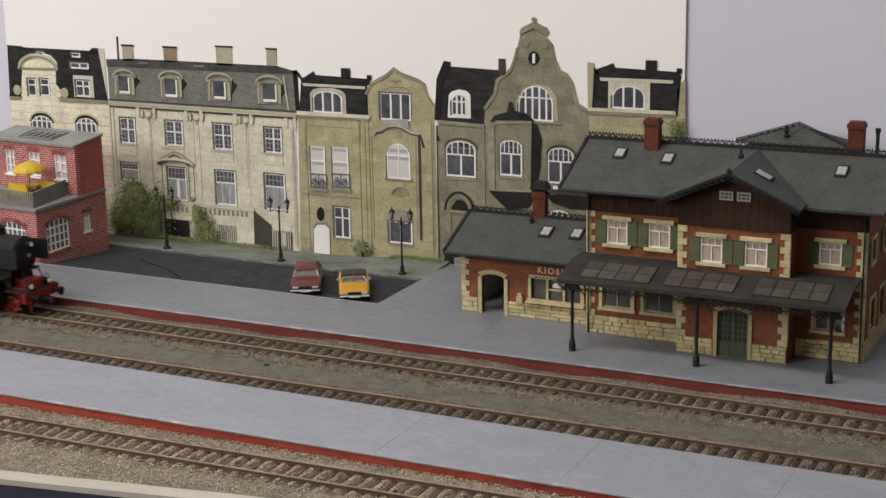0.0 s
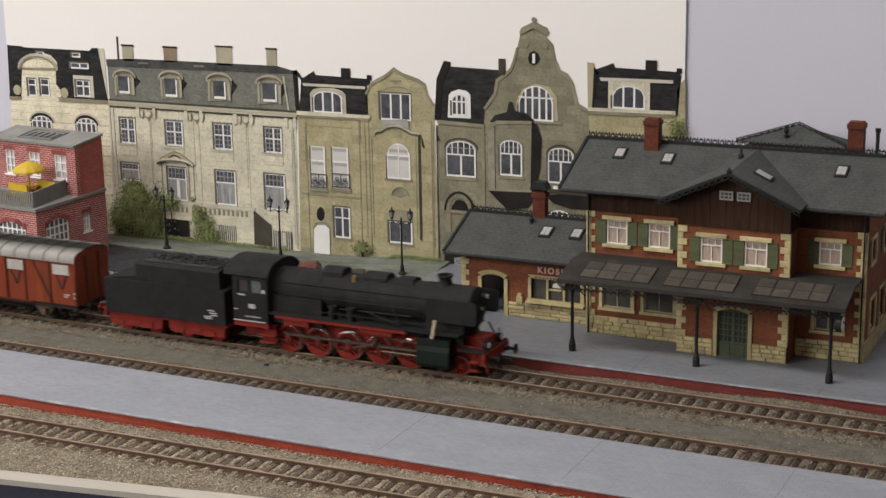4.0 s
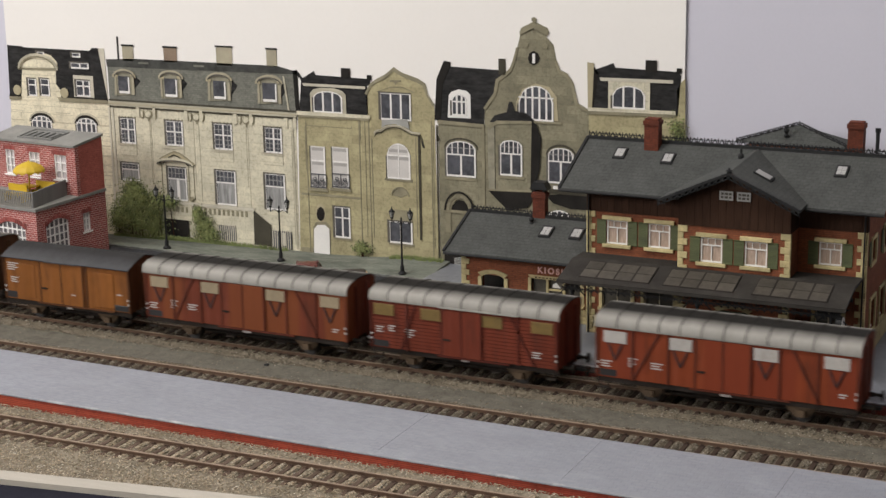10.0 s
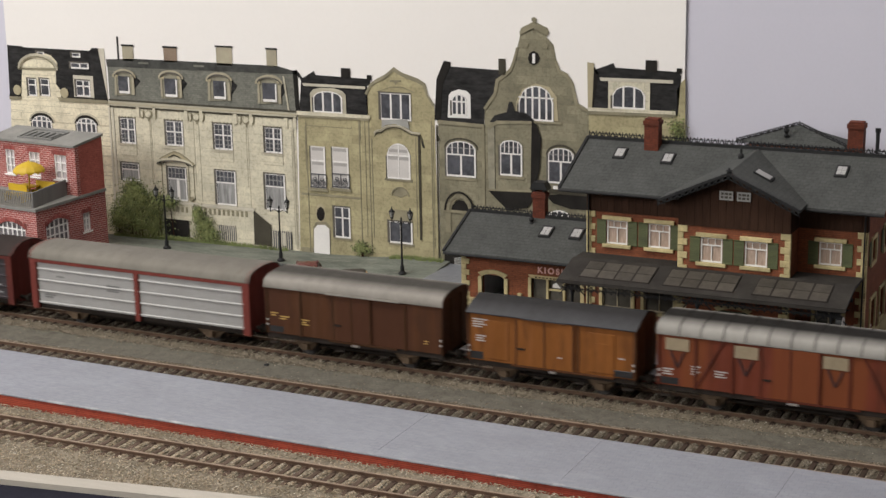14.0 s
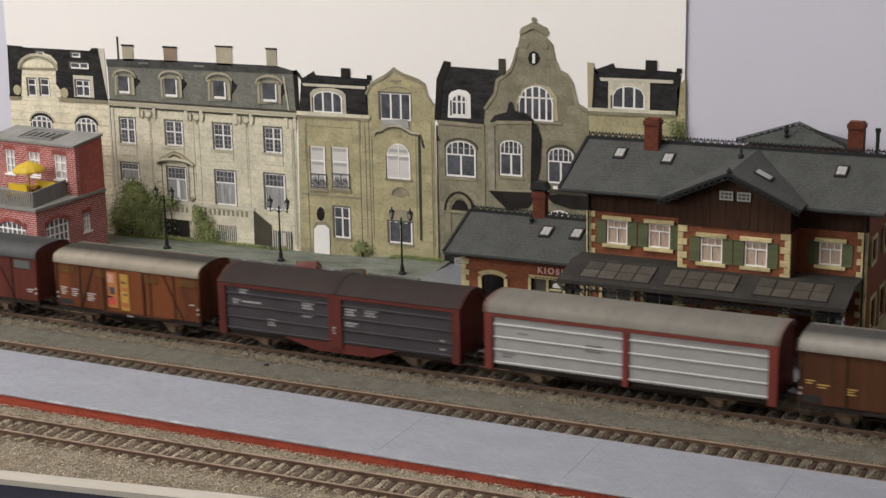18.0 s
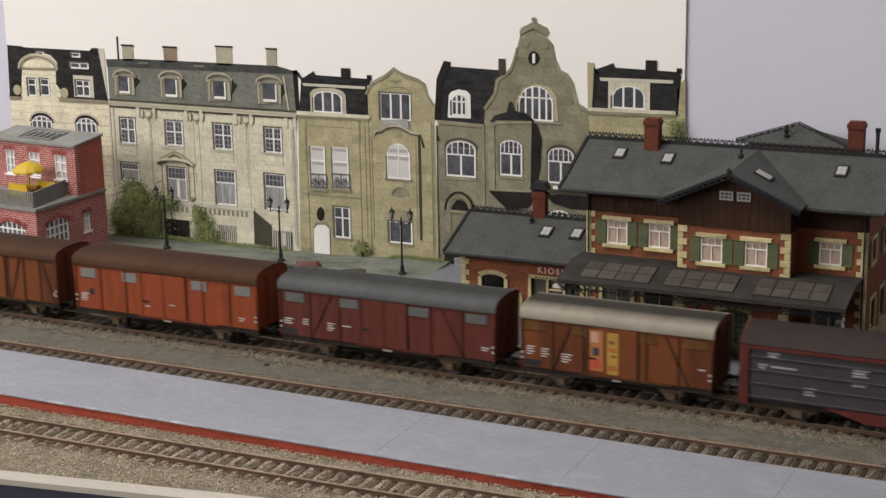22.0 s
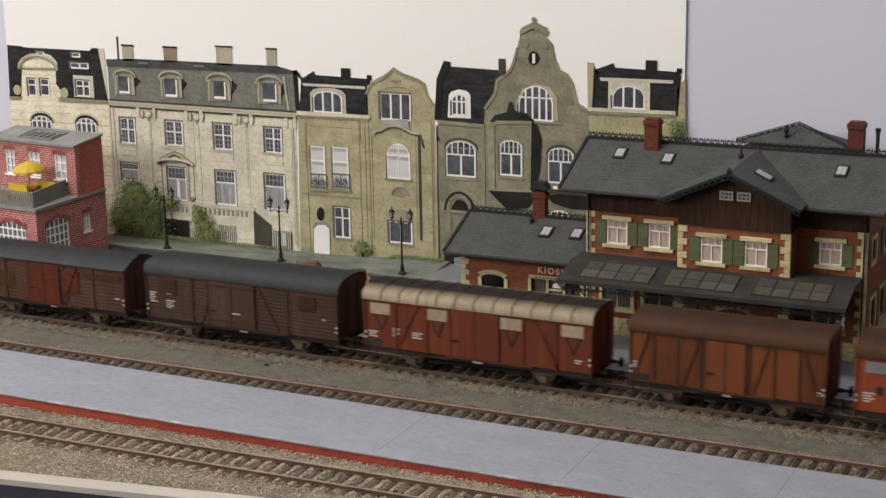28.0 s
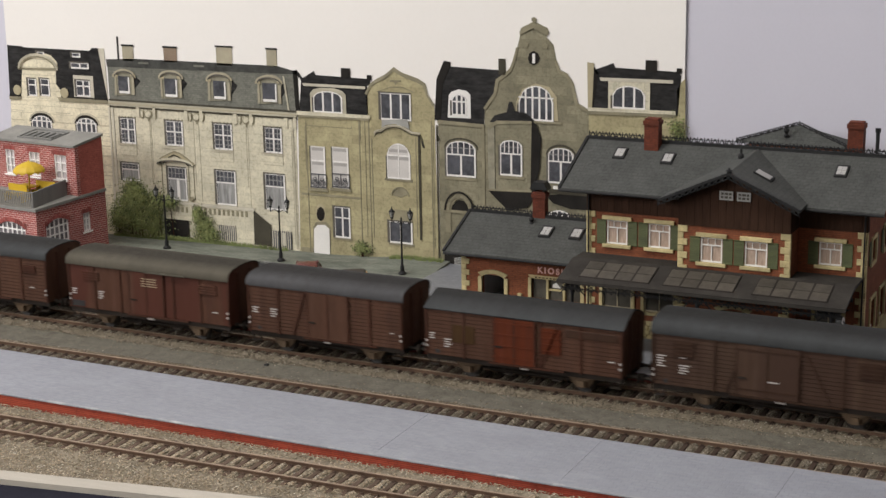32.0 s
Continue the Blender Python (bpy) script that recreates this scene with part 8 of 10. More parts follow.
def covered_wagon(label, x0, x1, paint, roof_m, post_m, roof="arch", ribs=0, hatch=None, hatch_h=0.42, planks=0, braces=(), posts=7, top=3.98, eave=3.42, door=(0.395, 0.605), ends="post", marks=(), runner=None, sole=1.08, width=2.8, low_dark=False, valance=False, hatch_at=(0.076, 0.335, 0.66, 0.92), half=0.53, rib_m=None, door_m=None, bands=0, vents=(), panels=(), stays=True, board=(0.15, 0.95, 0.06, 0.36)):
    """A two-axle covered goods wagon; x0, x1: ends of its body along the train."""
    L = x1 - x0
    cx, hw, hl = (x0 + x1) / 2, width / 2, L / 2
    w = thing("goods_wagon", (cx, RAIL1, 0), label, "goods wagon", "wagons of the train")
    fy = -hw
    body = part("body", G().box(-hl, hl, fy + 0.05, hw - 0.05, sole, eave), paint, w)
    if planks:
        for s in (fy, hw - 0.05):
            for i in range(planks):
                z = sole + (eave - sole) * i / planks
                part("plank", G().box(-hl + 0.02, hl - 0.02, s, s + 0.05, z + 0.012, sole + (eave - sole) * (i + 1) / planks - 0.006), paint, body)
        fy -= 0.0
    face = fy - 0.005 if planks else fy + 0.05
    # roof
    if roof == "arch":
        prof = arch_profile(hw + 0.06, eave - 0.02, top)
    elif roof == "flat":
        prof = [(-hw - 0.1, eave), (-hw * 0.55, eave + (top - eave) * 0.62), (0, top), (hw * 0.55, eave + (top - eave) * 0.62), (hw + 0.1, eave)]
    else:
        prof = [(-hw - 0.05, eave), (-hw * 0.86, eave + (top - eave) * 0.45), (-hw * 0.5, top - 0.12), (0, top), (hw * 0.5, top - 0.12), (hw * 0.86, eave + (top - eave) * 0.45), (hw + 0.05, eave)]
    under = [(y * 0.985, z - 0.05) for y, z in reversed(prof)]
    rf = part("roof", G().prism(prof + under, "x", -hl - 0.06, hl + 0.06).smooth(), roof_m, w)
    if ribs:
        for i in range(1, ribs):
            x = -hl + L * i / ribs
            outer = [(y * 1.006, z + 0.025) for y, z in prof]
            part("roof_rib", G().prism(outer + under, "x", x - 0.035, x + 0.035).smooth(), rib_m or roof_m, rf)
    if runner:
        part("rain_strip", G().box(runner[0] * L - hl, runner[1] * L - hl, -hw - 0.14, -hw - 0.02, eave - 0.06, eave), roof_m, w, "pale rain strip over the door")
    # ends
    for s in (-1, 1):
        e = part("end_wall", G().prism([(y * 0.97, z - 0.02) for y, z in prof] + [(hw - 0.06, sole), (-hw + 0.06, sole)], "x", s * hl - 0.03, s * hl + 0.03), post_m if ends == "dark" else paint, w)
        for y in (-0.55, 0.55):
            part("end_post", G().box(s * hl - 0.04 if s < 0 else s * hl, s * hl if s < 0 else s * hl + 0.1, y - 0.07, y + 0.07, sole - 0.15, top - 0.35), post_m, e)
    # side posts, door and braces on both sides
    for s in (-1, 1):
        yy = (face - 0.05, face) if s < 0 else (-face, -face + 0.05)
        for i in range(posts + 1):
            x = -hl + 0.05 + (L - 0.1) * i / posts
            part("side_post", G().box(x - 0.05, x + 0.05, yy[0], yy[1], sole - 0.02, eave - 0.05), post_m, w)
        d0, d1 = -hl + door[0] * L, -hl + door[1] * L
        yd = (face - 0.075, face - 0.02) if s < 0 else (-face + 0.02, -face + 0.075)
        dr = part("door", G().box(d0, d1, yd[0], yd[1], sole + 0.02, eave - 0.1), door_m or paint, w, "sliding side door")
        part("door_rail", G().box(d0 - 0.25, d1 + (d1 - d0) * 0.7, yd[0] - 0.02 if s < 0 else yd[0], yd[1] if s < 0 else yd[1] + 0.02, sole - 0.07, sole), post_m, dr)
        for k in (0.0, 0.5, 1.0):
            x = d0 + (d1 - d0) * k
            part("door_post", G().box(x - 0.04, x + 0.04, yd[0] - 0.02 if s < 0 else yd[1], yd[0] if s < 0 else yd[1] + 0.02, sole + 0.02, eave - 0.1), post_m, dr)
        for k in range(bands):
            z = sole + 0.3 + (eave - sole - 0.6) * k / max(1, bands - 1)
            part("door_band", G().box(d0, d1, yd[0] - 0.025 if s < 0 else yd[1], yd[0] if s < 0 else yd[1] + 0.025, z - 0.035, z + 0.035), door_m or post_m, dr)
        for k, (a, b, za, zb, pm) in enumerate(panels):
            out = 0.03 + 0.006 * k
            y0, y1 = (face - out, face - 0.001) if s < 0 else (-face + 0.001, -face + out)
            part("side_panel", G().cbox(-hl + a * L, -hl + b * L, y0, y1, sole + za, sole + zb, 0.02), pm, w, "flat side panel")
        for a, b, za, zb, pm in vents:
            y0, y1 = (face - 0.05, face - 0.001) if s < 0 else (-face + 0.001, -face + 0.05)
            v = part("vent", G().box(-hl + a * L, -hl + b * L, y0, y1, sole + za, sole + zb), pm, w, "louvred vent")
            for k in range(4):
                z = sole + za + (zb - za) * (k + 0.5) / 4
                part("slat", G().box(-hl + a * L + 0.03, -hl + b * L - 0.03, y0 - 0.03 if s < 0 else y1, y0 if s < 0 else y1 + 0.03, z - 0.02, z + 0.03), pm, v)
        part("latch", G().box(d0 + 0.08, d0 + 0.42, yd[0] - 0.05 if s < 0 else yd[1], yd[0] if s < 0 else yd[1] + 0.05, sole + 0.75, sole + 0.83), M_DARKFRAME, dr)
        for a, b in braces:
            p, q = (-hl + a * L, sole + 0.05), (-hl + b * L, eave - 0.12)
            y = (yy[0] + yy[1]) / 2
            part("brace", G().bar((p[0], y, p[1]), (q[0], y, q[1]), 0.1, 0.05), post_m, w)
        if hatch:
            for k, hx in enumerate(hatch_at):
                x = -hl + hx * L
                zt = eave - 0.2
                depth = 0.035
                y0, y1 = (face - depth, face - 0.002) if s < 0 else (-face + 0.002, -face + depth)
                if s < 0 and door[0] < hx < door[1]:
                    y0, y1 = face - 0.105, face - 0.077
                part("vent_hatch", G().cbox(x - half, x + half, y0, y1, zt - hatch_h, zt, 0.02) if s < 0 else G().box(x - half, x + half, y0, y1, zt - hatch_h, zt), hatch, w, "ventilation hatch")
                if stays and hatch_h > 0.45 and s < 0:
                    h = part("hatch_stay", G().bar((x - 0.32, y0, zt - hatch_h), (x, y0, sole + 0.85), 0.08, 0.03), M_SOOTED, w)
                    part("hatch_stay", G().bar((x + 0.32, y0, zt - hatch_h), (x, y0, sole + 0.85), 0.08, 0.03), M_SOOTED, w)
    # plain bars for the lettering
    for fx, fz, n, bw, kind in marks:
        for i in range(n):
            x = -hl + fx * L
            z = sole + fz * (eave - sole) - i * 0.115
            wd = bw * (1.0, 0.72, 0.9, 0.6)[i % 4]
            inside = door[0] < fx < door[1]
            yf = face - 0.077 if inside else face
            part("marking", G().box(x, x + wd, yf - 0.012, yf - 0.002, z, z + 0.06), kind, w)
    part("chalk_board", G().box(-hl + board[0], -hl + board[1], face - 0.012, face - 0.003, sole + board[2], sole + board[3]), M_BLACKPAINT, w, "black chalk board")
    # white lamp brackets at the corners
    for x in (-hl + 0.03, hl - 0.13):
        for z in (sole + 0.38, sole + 0.62):
            part("lamp_bracket", G().box(x + 0.01, x + 0.1, face - 0.09, face - 0.05, z, z + 0.1), M_MARK, w, "small white lamp bracket")
    # underframe
    fr = part("underframe", G().box(-hl, hl, -hw + 0.1, -hw + 0.3, sole - 0.24, sole).box(-hl, hl, hw - 0.3, hw - 0.1, sole - 0.24, sole).box(-hl, -hl + 0.2, -hw + 0.1, hw - 0.1, sole - 0.26, sole).box(hl - 0.2, hl, -hw + 0.1, hw - 0.1, sole - 0.26, sole).box(-hl, hl, -0.5, 0.5, sole - 0.2, sole - 0.02), post_m if valance else M_DARKFRAME, w)
    base = L * 0.58
    ws = []
    for x in (-base / 2, base / 2):
        ws.append(wheelset(w, x, 0.5, M_WHEEL))
        for y in (-1.02, 1.02):
            sgn = 1 if y > 0 else -1
            part("axle_guard", G().prism([(x - 0.75, sole - 0.24), (x + 0.75, sole - 0.24), (x + 0.28, 0.32), (x - 0.28, 0.32)], "y", y - 0.03, y + 0.03), M_RUSTY, fr)
            part("axle_box", G().box(x - 0.17, x + 0.17, y + sgn * 0.03, y + sgn * 0.22, 0.36, 0.66), M_RUSTY, fr)
            part("leaf_spring", G().prism([(x - 0.62, 0.80), (x + 0.62, 0.80), (x + 0.3, 0.67), (x - 0.3, 0.67)], "y", y + sgn * 0.04, y + sgn * 0.16), M_RUSTY, fr)
    # added dark block: hides the lit track, stands in for shade below the floor
    part("under_shade_box", G().cbox(-base * 0.5 + 0.75, base * 0.5 - 0.75, -0.42, 0.42, 0.28, sole - 0.201, 0.05), M_DARKFRAME, fr, "dark box added for the deep shade under the wagon")
    part("brake_gear", G().cyl((-base * 0.3, -0.3, 0.62), (base * 0.3, -0.3, 0.62), 0.06, n=8).bar((-base / 2 + 0.6, -0.7, 0.5), (base / 2 - 0.6, -0.7, 0.5), 0.07).cyl((-0.5, 0.2, 0.7), (0.5, 0.2, 0.7), 0.24, n=10), M_DARKFRAME, fr)
    for x in (-hl + 0.35, hl - 0.35, -hl * 0.15, hl * 0.35):
        part("footstep", G().box(x - 0.22, x + 0.22, -hw + 0.02, -hw + 0.22, 0.55, 0.6).bar((x - 0.2, -hw + 0.15, 0.58), (x - 0.2, -hw + 0.15, sole - 0.1), 0.05).bar((x + 0.2, -hw + 0.15, 0.58), (x + 0.2, -hw + 0.15, sole - 0.1), 0.05), M_DARKFRAME, fr)
    part("brake_label", G().box(-hl * 0.02, hl * 0.06, -hw + 0.08, -hw + 0.099, sole - 0.22, sole - 0.1), M_MARK, fr, "small white brake lever plate")
    buffers(w, (-hl, hl), (-1, 1), M_DARKFRAME)
    part("coupling", G().box(-hl - 0.75, -hl, -0.12, 0.12, 0.72, 0.86), M_IRON, w)
    part("coupling", G().box(hl, hl + 0.75, -0.12, 0.12, 0.72, 0.86), M_IRON, w)
    TRAIN.append((w, cx, [(a, b, 0.5) for a, b in zip(ws, (-base / 2, base / 2))]))
    return w, hl, hw, face


M_RUSTY = mat("rusty_running_gear", (0.085, 0.058, 0.037), 0.9, var=0.35, dirt=(0.145, 0.093, 0.051), much=0.5, spec=0.2)
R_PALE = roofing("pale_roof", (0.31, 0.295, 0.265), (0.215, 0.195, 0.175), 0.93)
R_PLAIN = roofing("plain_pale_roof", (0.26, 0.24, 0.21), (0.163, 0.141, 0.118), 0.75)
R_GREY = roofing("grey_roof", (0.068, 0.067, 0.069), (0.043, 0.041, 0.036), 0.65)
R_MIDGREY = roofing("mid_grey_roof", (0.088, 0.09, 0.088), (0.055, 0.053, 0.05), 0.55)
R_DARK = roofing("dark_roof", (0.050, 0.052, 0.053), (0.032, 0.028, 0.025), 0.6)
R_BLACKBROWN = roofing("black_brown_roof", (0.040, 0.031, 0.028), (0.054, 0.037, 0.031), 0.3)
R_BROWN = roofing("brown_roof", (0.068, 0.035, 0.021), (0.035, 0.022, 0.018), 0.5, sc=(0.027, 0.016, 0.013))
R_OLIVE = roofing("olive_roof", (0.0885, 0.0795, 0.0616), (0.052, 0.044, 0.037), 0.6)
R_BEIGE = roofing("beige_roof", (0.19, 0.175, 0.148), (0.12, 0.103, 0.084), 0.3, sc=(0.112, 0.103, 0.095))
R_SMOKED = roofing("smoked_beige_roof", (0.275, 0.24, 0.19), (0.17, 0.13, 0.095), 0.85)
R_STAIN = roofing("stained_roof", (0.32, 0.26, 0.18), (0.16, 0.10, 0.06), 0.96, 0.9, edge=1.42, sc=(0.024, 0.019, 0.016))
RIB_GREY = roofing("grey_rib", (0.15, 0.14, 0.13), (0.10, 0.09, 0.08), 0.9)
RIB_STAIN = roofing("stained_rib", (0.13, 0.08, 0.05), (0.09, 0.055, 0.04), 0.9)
H_WHITE = mat("pale_hatch", (0.40, 0.375, 0.345), 0.7, var=0.12, big=1.5, dirt=(0.25, 0.2, 0.16), much=0.4)
H_CREAM = mat("cream_hatch", (0.30, 0.22, 0.14), 0.7, var=0.18, big=1.5, dirt=(0.16, 0.085, 0.045), much=0.7)
H_BEIGE = mat("beige_hatch", (0.27, 0.215, 0.135), 0.7, var=0.12, big=1.5, dirt=(0.17, 0.12, 0.07), much=0.4)
H_OLIVE = mat("olive_hatch", (0.15, 0.095, 0.022), 0.7, var=0.15, big=1.5, dirt=(0.09, 0.05, 0.018), much=0.4)
H_GREY = mat("grey_hatch", (0.08, 0.083, 0.078), 0.65, var=0.1)
H_SILVER = mat("silver_hatch", (0.15, 0.145, 0.135), 0.5, var=0.1)
H_RUST = body_paint("rust_hatch", (0.112, 0.051, 0.015))
P_RED = body_paint("wagon_red", (0.20, 0.043, 0.016), alt=(0.175, 0.035, 0.016))
P_REDO = body_paint("wagon_red_patched", (0.138, 0.034, 0.018), alt=(0.165, 0.05, 0.019))
P_REDD = body_paint("wagon_red_dull", (0.135, 0.032, 0.014), alt=(0.104, 0.027, 0.014))
P_REDP = body_paint("wagon_red_post", (0.093, 0.024, 0.014))
P_MAROON = body_paint("wagon_maroon", (0.138, 0.030, 0.016))
P_MAROONP = body_paint("wagon_maroon_post", (0.079, 0.018, 0.012))
P_ORANGE = body_paint("wagon_orange", (0.20, 0.074, 0.018), dirt=(0.07, 0.028, 0.013), much=0.7)
P_ORANGEP = body_paint("wagon_orange_post", (0.085, 0.034, 0.014))
P_UMBER = body_paint("wagon_umber", (0.074, 0.030, 0.013), much=0.5, alt=(0.06, 0.024, 0.013))
P_UMBERP = body_paint("wagon_umber_post", (0.051, 0.022, 0.009))
P_BRICK = body_paint("wagon_brick", (0.096, 0.026, 0.018), much=0.35)
P_BRICKP = body_paint("wagon_brick_post", (0.079, 0.020, 0.014))
P_BRIGHT = body_paint("wagon_bright", (0.228, 0.052, 0.018), much=0.4, alt=(0.21, 0.048, 0.02))
P_BRIGHTP = body_paint("wagon_bright_post", (0.140, 0.035, 0.015))
P_RUSTB = body_paint("wagon_rust_brown", (0.11, 0.034, 0.014), much=0.55, alt=(0.152, 0.048, 0.017))
P_RUSTBP = body_paint("wagon_rust_brown_post", (0.065, 0.027, 0.013))
P_DARK = body_paint("wagon_dark_brown", (0.063, 0.037, 0.025), much=0.4, alt=(0.05, 0.028, 0.02))
P_DARKP = body_paint("wagon_dark_brown_post", (0.042, 0.022, 0.014))
P_PLUM = body_paint("wagon_plum_brown", (0.073, 0.0355, 0.0225), much=0.45)
P_PLUMP = body_paint("wagon_plum_brown_post", (0.054, 0.0216, 0.0132))
P_PINK = body_paint("wagon_faded_maroon", (0.075, 0.034, 0.021), much=0.45, alt=(0.066, 0.022, 0.015))
P_DOOR = body_paint("wagon_orange_door", (0.088, 0.02, 0.0075), much=0.4)
P_OLIVE = body_paint("wagon_olive_panel", (0.054, 0.028, 0.010), much=0.3)
P_SILVER = mat("silver_panel", (0.285, 0.278, 0.266), 0.6, var=0.06, grain=0.1, dirt=(0.2, 0.187, 0.172), much=0.4)
P_SILVERB = mat("silver_rib", (0.40, 0.39, 0.375), 0.5, var=0.05)
P_WINE = body_paint("wine_red_frame", (0.155, 0.036, 0.028), much=0.25)
P_WINED = body_paint("dark_red_frame", (0.098, 0.024, 0.019), much=0.3)
P_ANTHRA = mat("anthracite_panel", (0.046, 0.041, 0.044), 0.7, var=0.15, spec=0.15, dirt=(0.06, 0.045, 0.042), much=0.5)

W = M_MARK
STD = ((0.02, 0.30, 3, 0.5, W), (0.13, 0.40, 4, 0.4, W), (0.22, 0.36, 3, 0.55, W), (0.93, 0.22, 2, 0.35, W))
BR1 = ((0.15, 0.25), (0.86, 0.76))

covered_wagon("red brown covered goods wagon with pale ribbed roof and white hatches", -90.2, -78.75, P_RED, R_PALE, P_REDP, ribs=12, rib_m=RIB_GREY, hatch=H_WHITE, hatch_h=0.55, braces=BR1, marks=STD)
covered_wagon("maroon plank sided covered wagon with olive hatches and pale roof", -101.45, -92.0, P_MAROON, R_PALE, P_MAROONP, ribs=10, rib_m=RIB_GREY, hatch=H_OLIVE, hatch_h=0.55, stays=False, braces=((0.17, 0.25), (0.88, 0.76)), planks=14, posts=5, runner=(0.38, 0.8), marks=((0.03, 0.42, 3, 0.4, W), (0.1, 0.46, 3, 0.35, W), (0.19, 0.42, 4, 0.55, W), (0.87, 0.28, 3, 0.45, W)))
covered_wagon("red brown covered goods wagon with pale ribbed roof and beige hatches", -114.35, -102.75, P_REDO, R_PALE, P_REDP, ribs=12, rib_m=RIB_GREY, hatch=H_BEIGE, hatch_h=0.55, braces=BR1, marks=STD)
covered_wagon("short orange brown covered wagon with dark low roof", -123.4, -115.35, P_ORANGE, R_GREY, P_ORANGEP, roof="flat", top=3.86, eave=3.35, posts=3, ends="dark", door=(0.30, 0.64), panels=((0.13, 0.25, 0.12, 1.95, P_ORANGE), (0.16, 0.22, 0.75, 1.5, P_ORANGE), (0.73, 0.88, 0.12, 1.95, P_ORANGE), (0.765, 0.845, 0.75, 1.5, P_ORANGE), (0.88, 0.985, 0.05, 0.35, M_BLACKPAINT)), vents=(), board=(0.1, 0.75, 0.05, 0.4), runner=(0.35, 0.6), low_dark=True, marks=((0.03, 0.84, 4, 0.75, W), (0.05, 0.5, 3, 0.5, W), (0.9, 0.38, 1, 0.3, W), (0.55, 0.25, 1, 0.2, W)))
covered_wagon("dark umber covered wagon with plain pale arched roof", -134.2, -124.7, P_UMBER, R_PLAIN, P_UMBERP, posts=5, runner=(0.36, 0.78), marks=((0.03, 0.42, 2, 0.35, M_YELLOWMARK), (0.08, 0.36, 2, 0.5, M_YELLOWMARK), (0.2, 0.34, 3, 0.5, M_YELLOWMARK), (0.9, 0.22, 2, 0.2, M_YELLOWMARK)))


def sliding_wagon(label, x0, x1, panel, rib_m, frame_m, roof_m, roof, sole, eave, top, valance, marks, mid=0.19, mark_m=None):
    """A long sliding-wall wagon: ribbed panels in a painted frame."""
    L = x1 - x0
    cx, hl, hw = (x0 + x1) / 2, L / 2, 1.4
    w = thing("sliding_wall_wagon", (cx, RAIL1, 0), label, "goods wagon", "wagons of the train")
    part("body", G().box(-hl + 0.1, hl - 0.1, -hw + 0.12, hw - 0.12, sole, eave), M_BLACKPAINT, w)
    for s in (-1, 1):
        for a, b in ((-hl + 0.42, -mid - 0.01), (mid + 0.01, hl - 0.42)):
            y0, y1 = (-hw + 0.04, -hw + 0.119) if s < 0 else (hw - 0.119, hw - 0.04)
            pn = part("side_panel", G().box(a, b, y0, y1, sole, eave - 0.22), panel, w, "ribbed sliding side panel")
            for k in range(4):
                z = sole + 0.04 + k * (eave - 0.3 - sole) / 3.6
                y = (y0 - 0.06, y0) if s < 0 else (y1, y1 + 0.06)
                part("panel_rib", G().prism([(y[0] if s < 0 else y[1], z + 0.04), (y[0] if s < 0 else y[1], z + 0.08), (y[1] if s < 0 else y[0], z + 0.11), (y[1] if s < 0 else y[0], z + 0.0)], "x", a, b), rib_m, pn)
        y0, y1 = (-hw - 0.06, -hw + 0.12) if s < 0 else (hw - 0.12, hw + 0.06)
        for a, b, z in ((-hl, -hl + 0.4, sole - 0.25), (hl - 0.4, hl, sole - 0.25), (-mid, mid, sole - 0.25)):
            part("frame_post", G().box(a, b, y0, y1, z, eave - 0.2), frame_m, w)
        part("top_rail", G().box(-hl, hl, y0, y1, eave - 0.199, eave), frame_m, w)
        if valance:
            part("truss", G().prism([(-hl * 0.45, sole - 0.02), (hl * 0.5, sole - 0.02), (hl * 0.3, 0.48), (-hl * 0.18, 0.48)], "y", -hw + 0.02 if s < 0 else hw - 0.08, -hw + 0.08 if s < 0 else hw - 0.02), frame_m, w, "red deep underframe girder")
    if roof == "arch":
        prof = arch_profile(hw + 0.08, eave, top, 14, 0.62)
    else:
        prof = [(-hw - 0.08, eave), (-hw * 0.62, top - 0.18), (-hw * 0.3, top - 0.02), (hw * 0.3, top - 0.02), (hw * 0.62, top - 0.18), (hw + 0.08, eave)]
    under = [(y * 0.98, z - 0.05) for y, z in reversed(prof)]
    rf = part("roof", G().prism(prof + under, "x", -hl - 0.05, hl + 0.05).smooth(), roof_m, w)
    if roof != "arch":
        part("roof_rib", G().prism([(y * 1.01, z + 0.03) for y, z in prof] + under, "x", -0.06, 0.06), roof_m, rf)
    for s in (-1, 1):
        e = part("end_wall", G().prism([(y * 0.96, z - 0.03) for y, z in prof] + [(hw - 0.1, sole - 0.2), (-hw + 0.1, sole - 0.2)], "x", s * (hl - 0.05), s * (hl - 0.12)), frame_m, w)
        part("end_arch", G().prism(prof + [(y * 0.9, z - 0.25) for y, z in reversed(prof)], "x", s * (hl + 0.02), s * (hl - 0.14)), frame_m, e)
    for fx, fz, n, bw in marks:
        for i in range(n):
            x = -hl + fx * L
            z = sole + fz * (eave - sole) - i * 0.13
            off = 0.062 if abs(x) < mid else -0.036
            part("marking", G().box(x, x + bw * (1.0, 0.75, 0.9, 0.6)[i % 4], -hw - off - 0.012, -hw - off - 0.002, z, z + 0.09), mark_m or M_MARK, w)
    fr = part("underframe", G().box(-hl, hl, -hw + 0.15, -hw + 0.35, sole - 0.26, sole - 0.002).box(-hl, hl, hw - 0.35, hw - 0.15, sole - 0.26, sole - 0.002).box(-hl, hl, -0.5, 0.5, sole - 0.25, sole - 0.01), M_DARKFRAME, w)
    base, ws = L * 0.62, []
